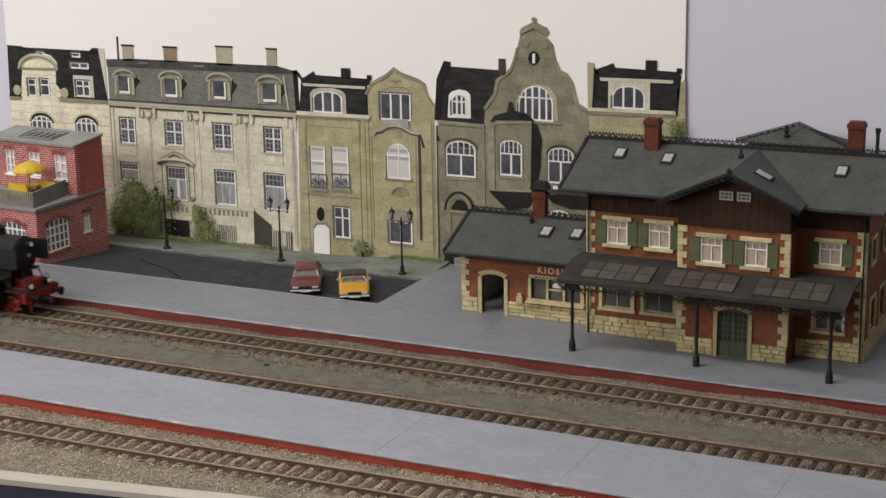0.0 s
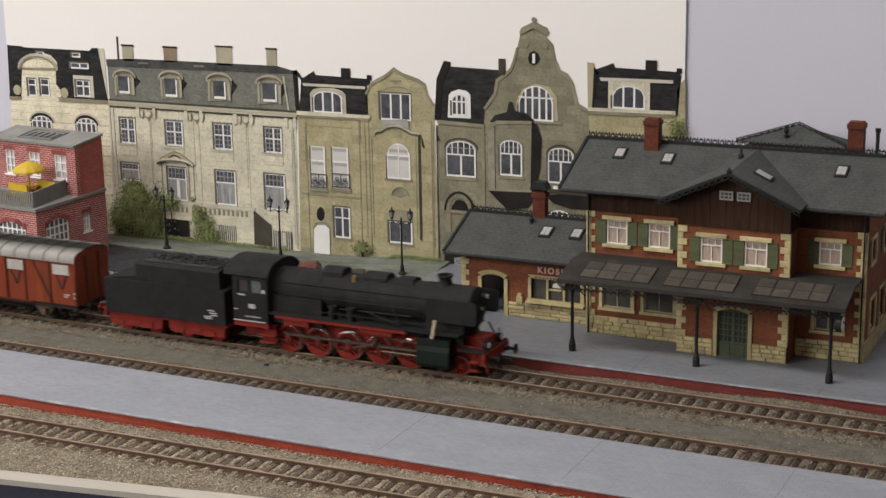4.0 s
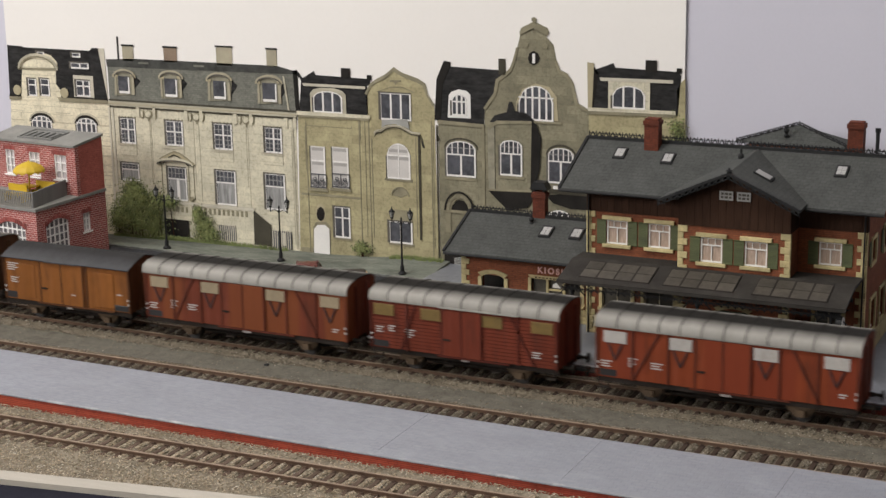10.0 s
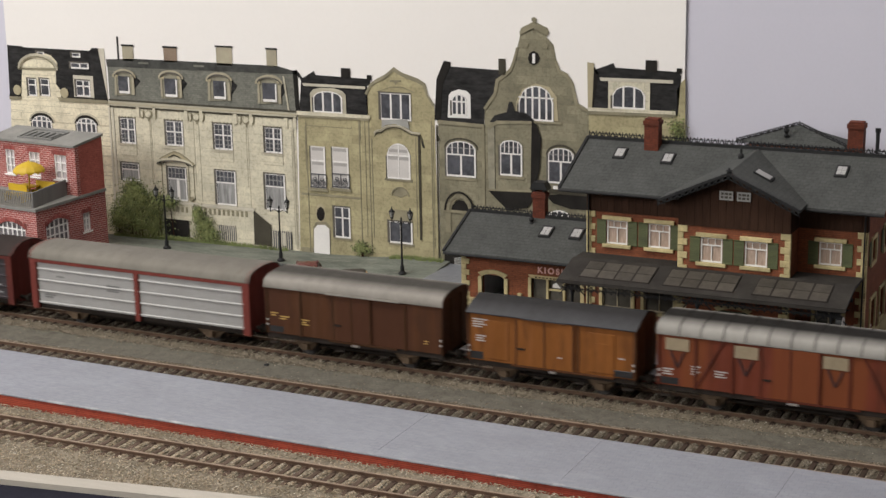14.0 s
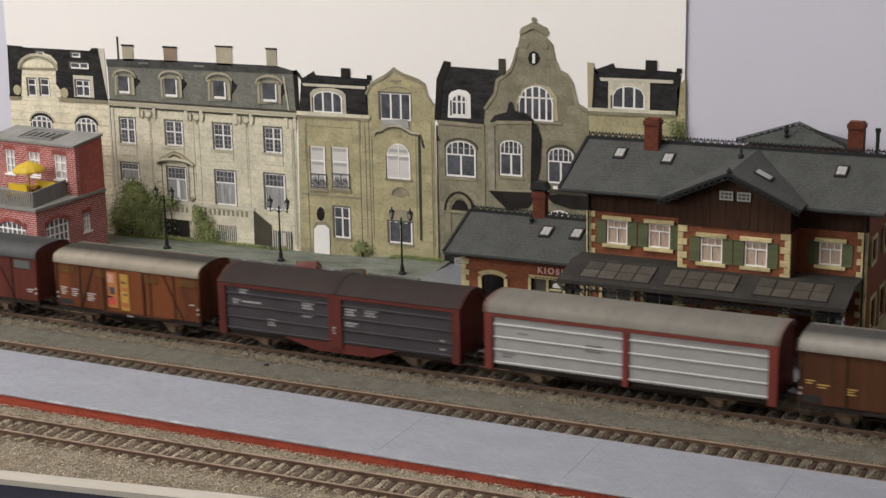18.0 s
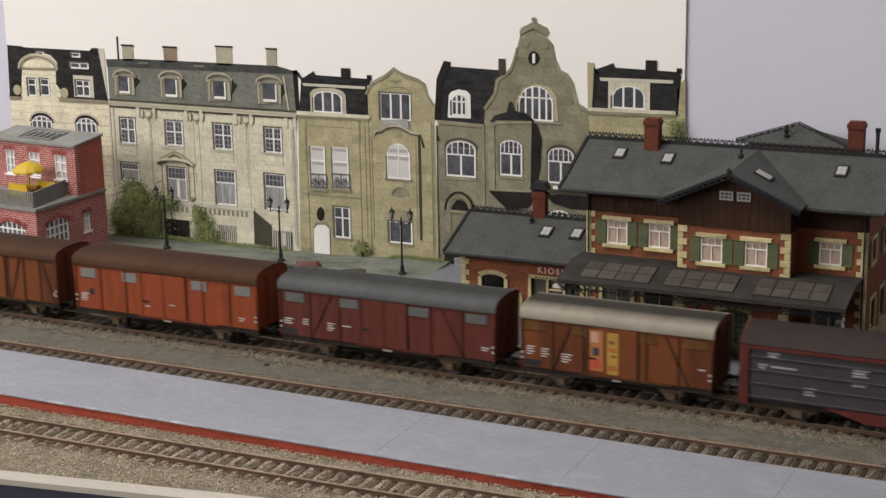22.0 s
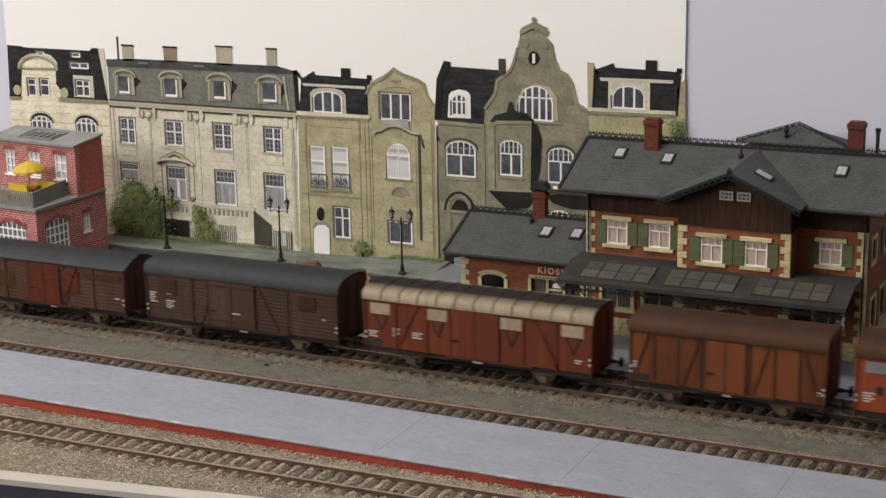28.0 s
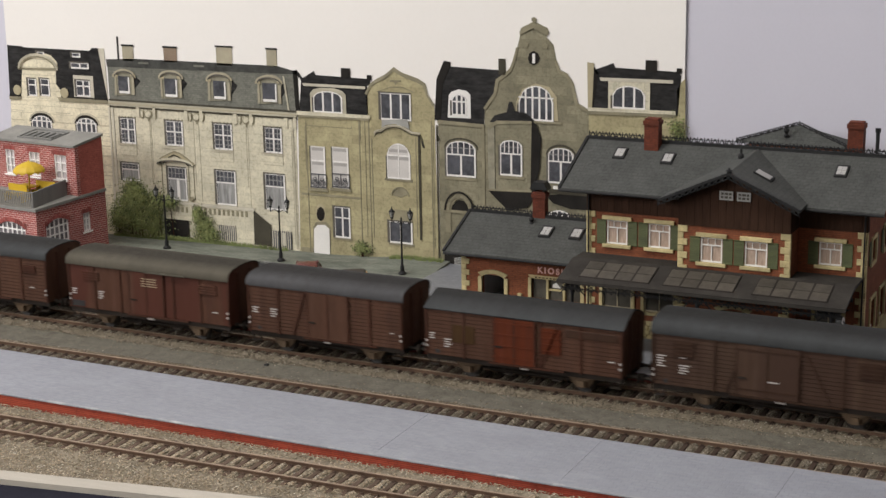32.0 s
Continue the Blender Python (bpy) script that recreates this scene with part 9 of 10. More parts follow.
    for x in (-base / 2, base / 2):
        ws.append(wheelset(w, x, 0.5, M_WHEEL))
        for y in (-1.05, 1.05):
            sg = 1 if y > 0 else -1
            part("axle_guard", G().prism([(x - 0.9, sole - 0.26), (x + 0.9, sole - 0.26), (x + 0.3, 0.3), (x - 0.3, 0.3)], "y", y - 0.03, y + 0.03), M_RUSTY, fr)
            part("axle_box", G().box(x - 0.18, x + 0.18, y + sg * 0.03, y + sg * 0.24, 0.36, 0.66), M_RUSTY, fr)
            part("leaf_spring", G().prism([(x - 0.7, 0.80), (x + 0.7, 0.80), (x + 0.3, 0.67), (x - 0.3, 0.67)], "y", y + sg * 0.04, y + sg * 0.18), M_RUSTY, fr)
    # the same added block, dark in place of the shade between the wheels
    part("under_shade_box", G().cbox(-base * 0.5 + 0.75, base * 0.5 - 0.75, -0.42, 0.42, 0.26, sole - 0.251, 0.05), M_DARKFRAME, fr, "dark box added for the deep shade under the wagon")
    part("brake_gear", G().bar((-base / 2 + 0.6, -0.7, 0.5), (base / 2 - 0.6, -0.7, 0.5), 0.07).cyl((-0.5, 0.2, 0.62), (0.5, 0.2, 0.62), 0.22, n=10), M_DARKFRAME, fr)
    buffers(w, (-hl, hl), (-1, 1), M_DARKFRAME)
    part("coupling", G().box(-hl - 0.75, -hl, -0.12, 0.12, 0.72, 0.86), M_IRON, w)
    part("coupling", G().box(hl, hl + 0.75, -0.12, 0.12, 0.72, 0.86), M_IRON, w)
    TRAIN.append((w, cx, [(a, b, 0.5) for a, b in zip(ws, (-base / 2, base / 2))]))
    return w


sliding_wagon("long silver grey sliding wall wagon with wine red frame", -148.55, -135.1, P_SILVER, P_SILVERB, P_WINE, R_BEIGE, "arch", 1.0, 3.45, 4.05, False, ((0.06, 0.2, 2, 0.7), (0.12, 0.62, 1, 0.5), (0.36, 0.55, 3, 0.8)), 0.13, M_GREYMARK)
sliding_wagon("long anthracite sliding wall wagon with red frame and girder", -162.9, -149.8, P_ANTHRA, P_ANTHRA, P_WINED, R_BLACKBROWN, "flat", 0.98, 3.4, 4.0, True, ((0.09, 0.84, 2, 0.5), (0.06, 0.62, 3, 0.4), (0.1, 0.6, 1, 1.1), (0.21, 0.28, 3, 0.5), (0.36, 0.72, 3, 0.7), (0.36, 0.5, 2, 0.7), (0.54, 0.7, 3, 0.6), (0.62, 0.72, 3, 0.7), (0.54, 0.42, 2, 0.7), (0.49, 0.3, 3, 0.16), (0.92, 0.3, 1, 0.25), (0.92, 0.13, 1, 0.3)), 0.36, M_DULLMARK)

w8, hl8, hw8, f8 = covered_wagon("rusty brown covered wagon with beige roof and painted door", -172.95, -164.1, P_RUSTB, R_SMOKED, P_RUSTBP, posts=6, hatch=H_RUST, braces=((0.17, 0.27), (0.88, 0.76)), door=(0.36, 0.62), marks=((0.03, 0.40, 4, 0.4, W), (0.11, 0.38, 4, 0.4, W), (0.22, 0.32, 4, 0.5, W), (0.93, 0.35, 1, 0.3, W)))
# bright poster on the door: plain shapes in its colours
POSTER = (
    ("poster_orange", (0.36, 0.13, 0.03), (0.375, 0.445, 0.10, 0.90)), ("poster_yellow", (0.36, 0.20, 0.03), (0.465, 0.525, 0.06, 0.88)),
    ("poster_black", (0.03, 0.03, 0.05), (0.39, 0.425, 0.40, 0.56)), ("poster_red", (0.42, 0.05, 0.03), (0.38, 0.43, 0.16, 0.34)), ("poster_pink", (0.5, 0.27, 0.2), (0.38, 0.42, 0.66, 0.86)),
    ("poster_dark", (0.12, 0.06, 0.02), (0.475, 0.505, 0.66, 0.72)), ("poster_dark", (0.12, 0.06, 0.02), (0.485, 0.515, 0.40, 0.44)), ("poster_rust", (0.30, 0.09, 0.02), (0.47, 0.52, 0.14, 0.24)), ("poster_rust", (0.30, 0.09, 0.02), (0.475, 0.515, 0.50, 0.58)))
for nm, c, b in POSTER:
    L8 = 2 * hl8
    deep = 0.105 if nm in ("poster_orange", "poster_yellow") else 0.115
    part("poster_panel", G().box(-hl8 + b[0] * L8, -hl8 + b[1] * L8, f8 - deep, f8 - deep + 0.008, 1.08 + b[2] * 2.34, 1.08 + b[3] * 2.34), mat(nm, c, 0.6, var=0.12), w8, "bright printed panel on the door")
covered_wagon("red brown covered wagon with grey roof and grey hatches", -185.6, -174.25, P_BRICK, R_MIDGREY, P_BRICKP, hatch=H_GREY, hatch_h=0.46, braces=((0.15, 0.25), (0.86, 0.76)), stays=False, marks=((0.02, 0.34, 3, 0.5, W), (0.11, 0.36, 3, 0.4, W), (0.23, 0.34, 4, 0.4, W), (0.3, 0.32, 1, 0.5, W), (0.94, 0.24, 2, 0.4, W)))
covered_wagon("bright orange red covered wagon with brown roof", -197.9, -186.9, P_BRIGHT, R_BROWN, P_BRIGHTP, hatch=H_SILVER, hatch_h=0.5, hatch_at=(0.078, 0.312, 0.697, 0.927), half=0.46, stays=False, top=4.05, door=(0.38, 0.62), board=(0.85, 1.15, 0.75, 1.1), marks=((0.03, 0.32, 4, 0.5, W), (0.4, 0.22, 1, 0.25, W), (0.53, 0.3, 1, 0.35, W), (0.9, 0.2, 2, 0.35, W)))
covered_wagon("short rusty brown covered wagon with brown roof", -207.65, -199.1, P_RUSTB, R_BROWN, P_RUSTBP, posts=8, braces=((0.02, 0.10), (0.28, 0.37), (0.55, 0.46), (0.64, 0.72), (0.97, 0.89)), marks=((0.02, 0.36, 3, 0.3, W), (0.95, 0.2, 2, 0.25, W)))
covered_wagon("red brown covered wagon with stained pale roof and white hatches", -220.8, -209.4, P_REDD, R_STAIN, P_REDP, ribs=12, rib_m=RIB_STAIN, hatch=H_CREAM, hatch_h=0.55, braces=BR1, marks=STD)
covered_wagon("dark brown plank sided covered wagon with dark grey roof", -233.25, -222.2, P_DARK, R_DARK, P_DARKP, top=4.05, posts=4, planks=13, door=(0.34, 0.58), bands=2, braces=((0.30, 0.365), (0.70, 0.60)), vents=((0.085, 0.17, 1.35, 2.05, P_DARKP), (0.80, 0.89, 1.35, 2.05, P_DARKP)), board=(0.55, 0.72, 0.1, 0.28), marks=((0.02, 0.55, 5, 0.4, W), (0.11, 0.55, 1, 0.3, W), (0.11, 0.4, 4, 0.5, W), (0.46, 0.3, 1, 0.5, W), (0.92, 0.4, 1, 0.2, W)))
covered_wagon("plum brown wagon with orange door and low dark roof", -244.2, -234.6, P_PLUM, R_DARK, P_PLUMP, roof="flat", top=3.88, eave=3.3, planks=12, posts=5, door_m=P_DOOR, door=(0.36, 0.57), bands=4, braces=((0.60, 0.69),), panels=((0.14, 0.26, 0.7, 1.55, P_OLIVE), (0.72, 0.98, 1.6, 1.95, P_DARKP)), vents=((0.60, 0.70, 0.7, 1.9, P_DOOR),), board=(0.5, 0.7, 0.1, 0.28), marks=((0.02, 0.45, 3, 0.3, W), (0.1, 0.35, 4, 0.4, W), (0.93, 0.3, 1, 0.3, W)))
covered_wagon("plum brown plank sided covered wagon with grey arched roof", -253.85, -245.4, P_PLUM, R_GREY, P_PLUMP, posts=5, planks=13, door=(0.4, 0.66), braces=((0.30, 0.38),), board=(0.5, 0.7, 0.1, 0.28), marks=((0.03, 0.5, 3, 0.35, W), (0.15, 0.5, 4, 0.45, W), (0.92, 0.3, 1, 0.2, W)))
covered_wagon("faded maroon covered wagon with olive grey roof", -264.8, -255.0, P_PINK, R_OLIVE, P_PLUMP, posts=6, vents=((0.1, 0.2, 1.5, 2.0, P_PINK), (0.47, 0.57, 1.5, 2.0, H_BEIGE), (0.82, 0.93, 1.5, 2.0, P_PINK)), runner=(0.5, 0.75), marks=((0.02, 0.4, 3, 0.3, W), (0.19, 0.4, 4, 0.35, W), (0.9, 0.25, 1, 0.3, W)))
covered_wagon("dark plum covered wagon with dark roof", -275.9, -266.2, P_PLUM, R_DARK, P_PLUMP, posts=6, planks=13, vents=((0.84, 0.93, 1.5, 1.9, P_PLUMP),), marks=((0.02, 0.45, 3, 0.35, W), (0.88, 0.3, 1, 0.3, W)))


# ---- steam locomotive with tender ----
M_LBLACK = mat("loco_black", (0.0185, 0.018, 0.0177), 0.7, spec=0.1, var=0.25, big=0.8, fine=8, grain=0.3, relief=0.08, dirt=(0.034, 0.03, 0.027), much=0.5)
M_LRED = mat("loco_red", (0.195, 0.021, 0.014), 0.65, var=0.2, big=1.6, spec=0.15, dirt=(0.06, 0.014, 0.011), much=0.6)
M_STEEL = mat("bright_steel", (0.55, 0.52, 0.47), 0.3, 0.95, var=0.12)
M_RODM = mat("rod_steel", (0.10, 0.075, 0.055), 0.5, 0.6, var=0.2)
M_COAL = mat("coal", (0.012, 0.012, 0.012), 0.5, var=0.5, fine=5, relief=1.0)
M_LAMPW = mat("lamp_lens", (0.85, 0.83, 0.78), 0.2, var=0.03)
M_CYL = mat("cylinder_black", (0.013, 0.018, 0.014), 0.7, spec=0.1, var=0.2)


def spoked_wheel(parent, x, y, r, weight=True):
    """A red spoked driving wheel with a bright tyre."""
    s = 1 if y > 0 else -1
    w = part("driving_wheel", G().lathe([(r * 0.84, s * -0.06), (r * 0.985, s * -0.06), (r * 0.985, s * 0.05), (r * 0.84, s * 0.05)], axis="y", n=28, ring=True).smooth(), M_LRED, parent, "red spoked driving wheel", at=(x, y, r))
    part("tyre", G().lathe([(r * 0.93, s * -0.07), (r, s * -0.07), (r * 1.045, s * -0.1), (r * 1.045, s * -0.13), (r * 0.9, s * -0.13)], axis="y", n=28, ring=True).lathe([(r * 0.985, s * 0.055), (r, s * 0.05), (r, s * -0.07), (r * 0.97, s * -0.06)], axis="y", n=28, ring=True).smooth(), M_STEEL, w, "bright steel tyre")
    part("hub", G().cyl((0, s * -0.1, 0), (0, s * 0.1, 0), r * 0.2, n=12), M_LRED, w)
    for i in range(12):
        a = 2 * math.pi * i / 12
        part("spoke", G().bar((r * 0.16 * math.cos(a), 0, r * 0.16 * math.sin(a)), (r * 0.86 * math.cos(a), 0, r * 0.86 * math.sin(a)), 0.06, 0.07), M_LRED, w)
    if weight:
        pts = [(r * 0.85 * math.cos(a), r * 0.85 * math.sin(a)) for a in [math.radians(215 + 11 * k) for k in range(11)]]
        part("counterweight", G().prism(pts, "y", -0.05, 0.05), M_LRED, w)
    return w


def locomotive():
    e = thing("steam_locomotive", (-55.0, RAIL1, 0), "black steam locomotive with red frame, wheels and tender", "locomotive")
    moving = []
    # frame, boiler
    part("frame", G().box(-14.0, -0.9, -0.52, 0.52, 0.55, 1.84).box(-4.6, -0.9, -0.75, 0.75, 1.1, 1.45), M_LRED, e, "red locomotive frame")
    bl = part("boiler", G().lathe([(0.0, -12.1), (0.98, -12.1), (0.98, -4.0), (0.0, -4.0)], origin=(0, 0, 3.1), axis="x", n=32).smooth(), M_LBLACK, e, "black boiler")
    for x in (-11.0, -9.6, -8.2, -6.9, -5.5, -4.05):
        part("boiler_band", G().lathe([(0.97, x - 0.04), (0.995, x - 0.04), (0.995, x + 0.04), (0.97, x + 0.04)], origin=(0, 0, 3.1), axis="x", n=32, ring=True).smooth(), M_LBLACK, bl)
    sb = part("smokebox", G().lathe([(0.0, -3.99), (1.0, -3.99), (1.0, -1.62), (0.93, -1.55), (0.8, -1.5), (0.4, -1.42), (0.0, -1.38)], origin=(0, 0, 3.1), axis="x", n=32).smooth(), M_LBLACK, e, "matt black smokebox")
    part("door_lock", G().cyl((-1.42, 0, 3.1), (-1.28, 0, 3.1), 0.1, n=8), M_STEEL, sb)
    part("saddle", G().prism([(-0.95, 1.5), (0.95, 1.5), (0.75, 2.6), (-0.75, 2.6)], "x", -3.9, -1.9), M_LBLACK, e)
    part("belly", G().box(-9.29, -4.0, -0.55, 0.55, 1.5, 2.3), M_LBLACK, bl)
    part("firebox", G().box(-12.1, -9.3, -1.12, 1.12, 1.55, 2.9), M_LBLACK, bl)
    part("chimney", G().lathe([(0.46, 3.95), (0.37, 4.1), (0.31, 4.2), (0.32, 4.4), (0.38, 4.45), (0.38, 4.53), (0.27, 4.53), (0.25, 4.3)], origin=(-3.2, 0, 0), n=18).smooth(), M_LBLACK, sb, "short black chimney")
    for x, l, h in ((-9.0, 0.55, 4.36), (-6.7, 0.62, 4.30), (-5.1, 0.42, 4.24)):
        g = G()
        prof = [(-0.5, 3.85), (-0.47, h - 0.2), (-0.3, h - 0.04), (0, h), (0.3, h - 0.04), (0.47, h - 0.2), (0.5, 3.85)]
        part("dome", g.prism(prof, "x", x - l, x + l).smooth(), M_LBLACK, bl, "black dome")
    part("whistle", G().cyl((-7.75, -0.55, 3.8), (-7.75, -0.55, 4.15), 0.09, n=8), M_BRASS, bl, "small brass valve")
    for a, b, r in (((-11.6, -0.9, 3.55), (-2.0, -0.9, 3.55), 0.035), ((-11.4, -1.04, 3.0), (-4.2, -1.04, 3.0), 0.03), ((-9.0, -1.0, 2.55), (-4.5, -1.02, 2.62), 0.045)):
        part("pipe", G().cyl(a, b, r, n=6), M_LBLACK, bl)
    part("feed_pipe", G().bar((-6.8, -1.1, 2.6), (-4.9, -1.3, 2.2), 0.06).bar((-5.6, -0.98, 3.1), (-5.0, -1.3, 2.25), 0.05), M_LBLACK, bl)
    for x in (-8.6, -7.6):
        part("pump", G().cyl((x, -1.2, 2.1), (x, -1.2, 2.75), 0.2, n=12).cyl((x, -1.2, 2.3), (x, -1.2, 2.45), 0.24, n=12), M_LBLACK, e, "black air pump")
    # running board
    for s in (-1, 1):
        rb = part("running_board", G().box(-12.0, -1.9, s * 1.0 if s > 0 else -1.48, 1.48 if s > 0 else -1.0, 2.02, 2.1), M_LBLACK, e, "black running board")
        part("valance", G().box(-11.7, -4.6, s * 1.42 if s > 0 else -1.46, 1.46 if s > 0 else -1.42, 1.86, 2.019), M_LRED, rb, "red running board edge")
        part("handrail", G().cyl((-9.5, s * 1.4, 2.42), (-3.4, s * 1.4, 2.42), 0.02, n=6), M_LBLACK, rb)
        part("toolbox", G().box(-11.3, -9.9, s * 1.05 if s > 0 else -1.35, 1.35 if s > 0 else -1.05, 1.55, 1.85), M_LRED, rb)
        part("air_tank", G().cyl((-7.2, s * 1.2, 1.66), (-5.4, s * 1.2, 1.66), 0.17, n=12), M_LRED, rb, "red air tank")
        part("air_tank", G().cyl((-11.2, s * 1.22, 1.72), (-9.9, s * 1.22, 1.72), 0.15, n=12), M_LRED, rb, "red air tank")
        # smoke deflector
        part("smoke_deflector", G().prism([(-3.6, 2.75), (-3.45, 2.6), (-1.2, 2.6), (-1.06, 2.72), (-1.06, 3.6), (-1.2, 3.7), (-3.45, 3.7), (-3.6, 3.58)], "y", s * 1.28 - 0.02, s * 1.28 + 0.02), M_LBLACK, e, "black smoke deflector plate")
        part("bracket", G().bar((-2.6, s * 0.9, 3.3), (-2.6, s * 1.28, 3.3), 0.06), M_LBLACK, e)
        part("marker_pole", G().cyl((-3.22, s * 1.5, 1.85), (-3.05, s * 1.5, 2.72), 0.075, n=8), M_POLE, e, "cream white painted pipe")
        # cylinders
        cy = part("cylinder", G().prism([(s * 0.72, 0.42), (s * 1.42, 0.42), (s * 1.52, 0.6), (s * 1.52, 1.2), (s * 1.4, 1.42), (s * 1.42, 1.78), (s * 0.72, 1.78)], "x", -4.05, -2.4), M_CYL, e, "dark cylinder block")
        part("piston_rod", G().cyl((-6.0, s * 1.18, 0.8), (-4.0, s * 1.18, 0.8), 0.05, n=8), M_RODM, cy)
        part("slide_bar", G().box(-6.1, -4.0, s * 1.18 - 0.06, s * 1.18 + 0.06, 0.98, 1.08), M_RODM, cy)
        part("link_motion", G().bar((-6.3, s * 1.22, 1.55), (-4.0, s * 1.22, 1.42), 0.07).bar((-6.2, s * 1.24, 1.75), (-6.5, s * 1.24, 0.95), 0.1).bar((-6.4, s * 1.26, 1.1), (-7.6, s * 1.26, 0.8), 0.07), M_RODM, e)
        # wheels
        for x in (-4.7, -6.36, -8.02, -9.68, -11.34):
            w = spoked_wheel(e, x, s * 0.80, 0.7)
            moving.append((w, x, 0.7, s * 0.80))
        rod = part("coupling_rod", G().box(-3.32, 3.32, -0.04, 0.04, -0.07, 0.07), M_RODM, e, "steel coupling rod", at=(-8.02, s * 1.0, 0.7))
        for x in (-3.32, -1.66, 0, 1.66, 3.32):
            part("rod_bearing", G().cyl((x, -0.07, 0), (x, 0.07, 0), 0.15, n=10), M_RODM, rod)
        RODS.append((rod, (-8.02, s * 1.0, 0.7), 0.3))
        # pilot wheel, guard
        pw = spoked_wheel(e, -2.1, s * 0.80, 0.47, False)
        moving.append((pw, -2.1, 0.47, s * 0.80))
        part("rail_guard", G().bar((-0.85, s * 0.75, 1.0), (-0.75, s * 0.75, 0.2), 0.12), M_LRED, e)
        part("steps", G().box(-1.4, -1.0, s * 1.1 if s > 0 else -1.4, 1.4 if s > 0 else -1.1, 0.45, 0.5).box(-1.4, -1.0, s * 1.1 if s > 0 else -1.4, 1.4 if s > 0 else -1.1, 0.85, 0.9).box(-1.22, -1.16, s * 1.2 - 0.04, s * 1.2 + 0.04, 0.45, 1.3), M_LRED, e)
        part("cab_steps", G().box(-12.7, -11.8, s * 1.1 if s > 0 else -1.44, 1.44 if s > 0 else -1.1, 0.5, 0.56).box(-12.7, -11.8, s * 1.1 if s > 0 else -1.44, 1.44 if s > 0 else -1.1, 0.85, 0.91).box(-12.6, -11.9, s * 1.1 - 0.03, s * 1.1 + 0.03, 0.5, 1.4), M_LRED, e)
        lm = part("headlamp", G().cyl((-0.95, s * 0.72, 1.6), (-0.68, s * 0.72, 1.6), 0.17, n=14).box(-0.95, -0.75, s * 0.72 - 0.05, s * 0.72 + 0.05, 1.3, 1.45), M_LBLACK, e, "black headlamp")
        part("lens", G().cyl((-0.679, s * 0.72, 1.6), (-0.66, s * 0.72, 1.6), 0.135, n=14), M_LAMPW, lm, "white lamp lens")
        part("lamp_loop", G().bar((-0.8, s * 0.72 - 0.12, 1.75), (-0.8, s * 0.72 - 0.12, 1.98), 0.03).bar((-0.8, s * 0.72 + 0.12, 1.75), (-0.8, s * 0.72 + 0.12, 1.98), 0.03).bar((-0.8, s * 0.72 - 0.12, 1.98), (-0.8, s * 0.72 + 0.12, 1.98), 0.03), M_LBLACK, lm)
        part("front_stay", G().bar((-1.3, s * 0.6, 2.3), (-0.85, s * 0.7, 1.45), 0.06), M_LBLACK, e)
    part("front_platform", G().box(-2.0, -0.7, -1.3, 1.3, 1.32, 1.38), M_LBLACK, e)
    part("top_lamp", G().cyl((-1.3, 0, 3.72), (-1.08, 0, 3.72), 0.14, n=14), M_LBLACK, e)
    part("top_lens", G().cyl((-1.079, 0, 3.72), (-1.06, 0, 3.72), 0.11, n=14), M_LAMPW, e, "white lamp lens")
    part("buffer_beam", G().box(-0.78, -0.62, -1.4, 1.4, 0.82, 1.32), M_LRED, e, "red buffer beam")
    buffers(e, (-0.62,), (1,), M_LBLACK)
    part("coupling", G().box(-0.7, 0.15, -0.1, 0.1, 0.7, 0.85).bar((-0.6, 0.3, 0.9), (-0.3, 0.3, 0.4), 0.08).bar((-0.6, -0.3, 0.9), (-0.3, -0.3, 0.4), 0.08), M_IRON, e)
    # cab
    cab = part("cab", G().box(-14.05, -12.1, -1.48, -1.42, 1.5, 3.0).box(-14.05, -12.1, 1.42, 1.48, 1.5, 3.0).box(-14.05, -13.75, -1.48, -1.42, 3.0, 3.75).box(-13.2, -13.0, -1.48, -1.42, 3.0, 3.75).box(-12.42, -12.1, -1.48, -1.42, 3.0, 3.75).box(-14.05, -12.1, 1.42, 1.48, 3.0, 3.75).box(-12.16, -12.1, -1.42, 1.42, 1.42, 3.75).box(-14.05, -12.1, -1.48, -1.42, 3.6, 3.8), M_LBLACK, e, "black locomotive cab")
    part("cab_window", G().box(-13.0, -12.42, -1.45, -1.43, 3.0, 3.6), M_CABGLASS, cab, "greyish cab window")
    # open window: a dark sheet gives the cab's inner shade as colour
    part("cab_window", G().box(-13.75, -13.2, -1.40, -1.38, 3.0, 3.6), M_SEAT, cab, "dark sheet for the shade inside the open cab window")
    part("cab_lamp", G().cyl((-13.45, -1.37, 3.28), (-13.45, -1.33, 3.28), 0.12, n=10), M_LAMPW, cab)
    pr = [(1.56 * math.sin(math.radians(a)), 3.62 + 0.88 * math.cos(math.radians(a)) ** 0.8) for a in range(-80, 81, 10)]
    part("cab_roof", G().prism(pr + [(y * 0.97, z - 0.06) for y, z in reversed(pr)], "x", -14.5, -12.0).smooth(), M_LBLACK, cab, "black arched cab roof")
    part("cab_front", G().prism([(y * 0.97, z - 0.03) for y, z in pr] + [(1.4, 1.45), (-1.4, 1.45)], "x", -12.12, -12.06), M_LBLACK, cab)
    part("cab_floor", G().box(-14.05, -12.1, -1.44, 1.44, 1.25, 1.5), M_LRED, cab)
    part("white_line", G().box(-14.05, -12.25, -1.5, -1.482, 1.52, 1.58), M_MARK, cab, "white painted line")
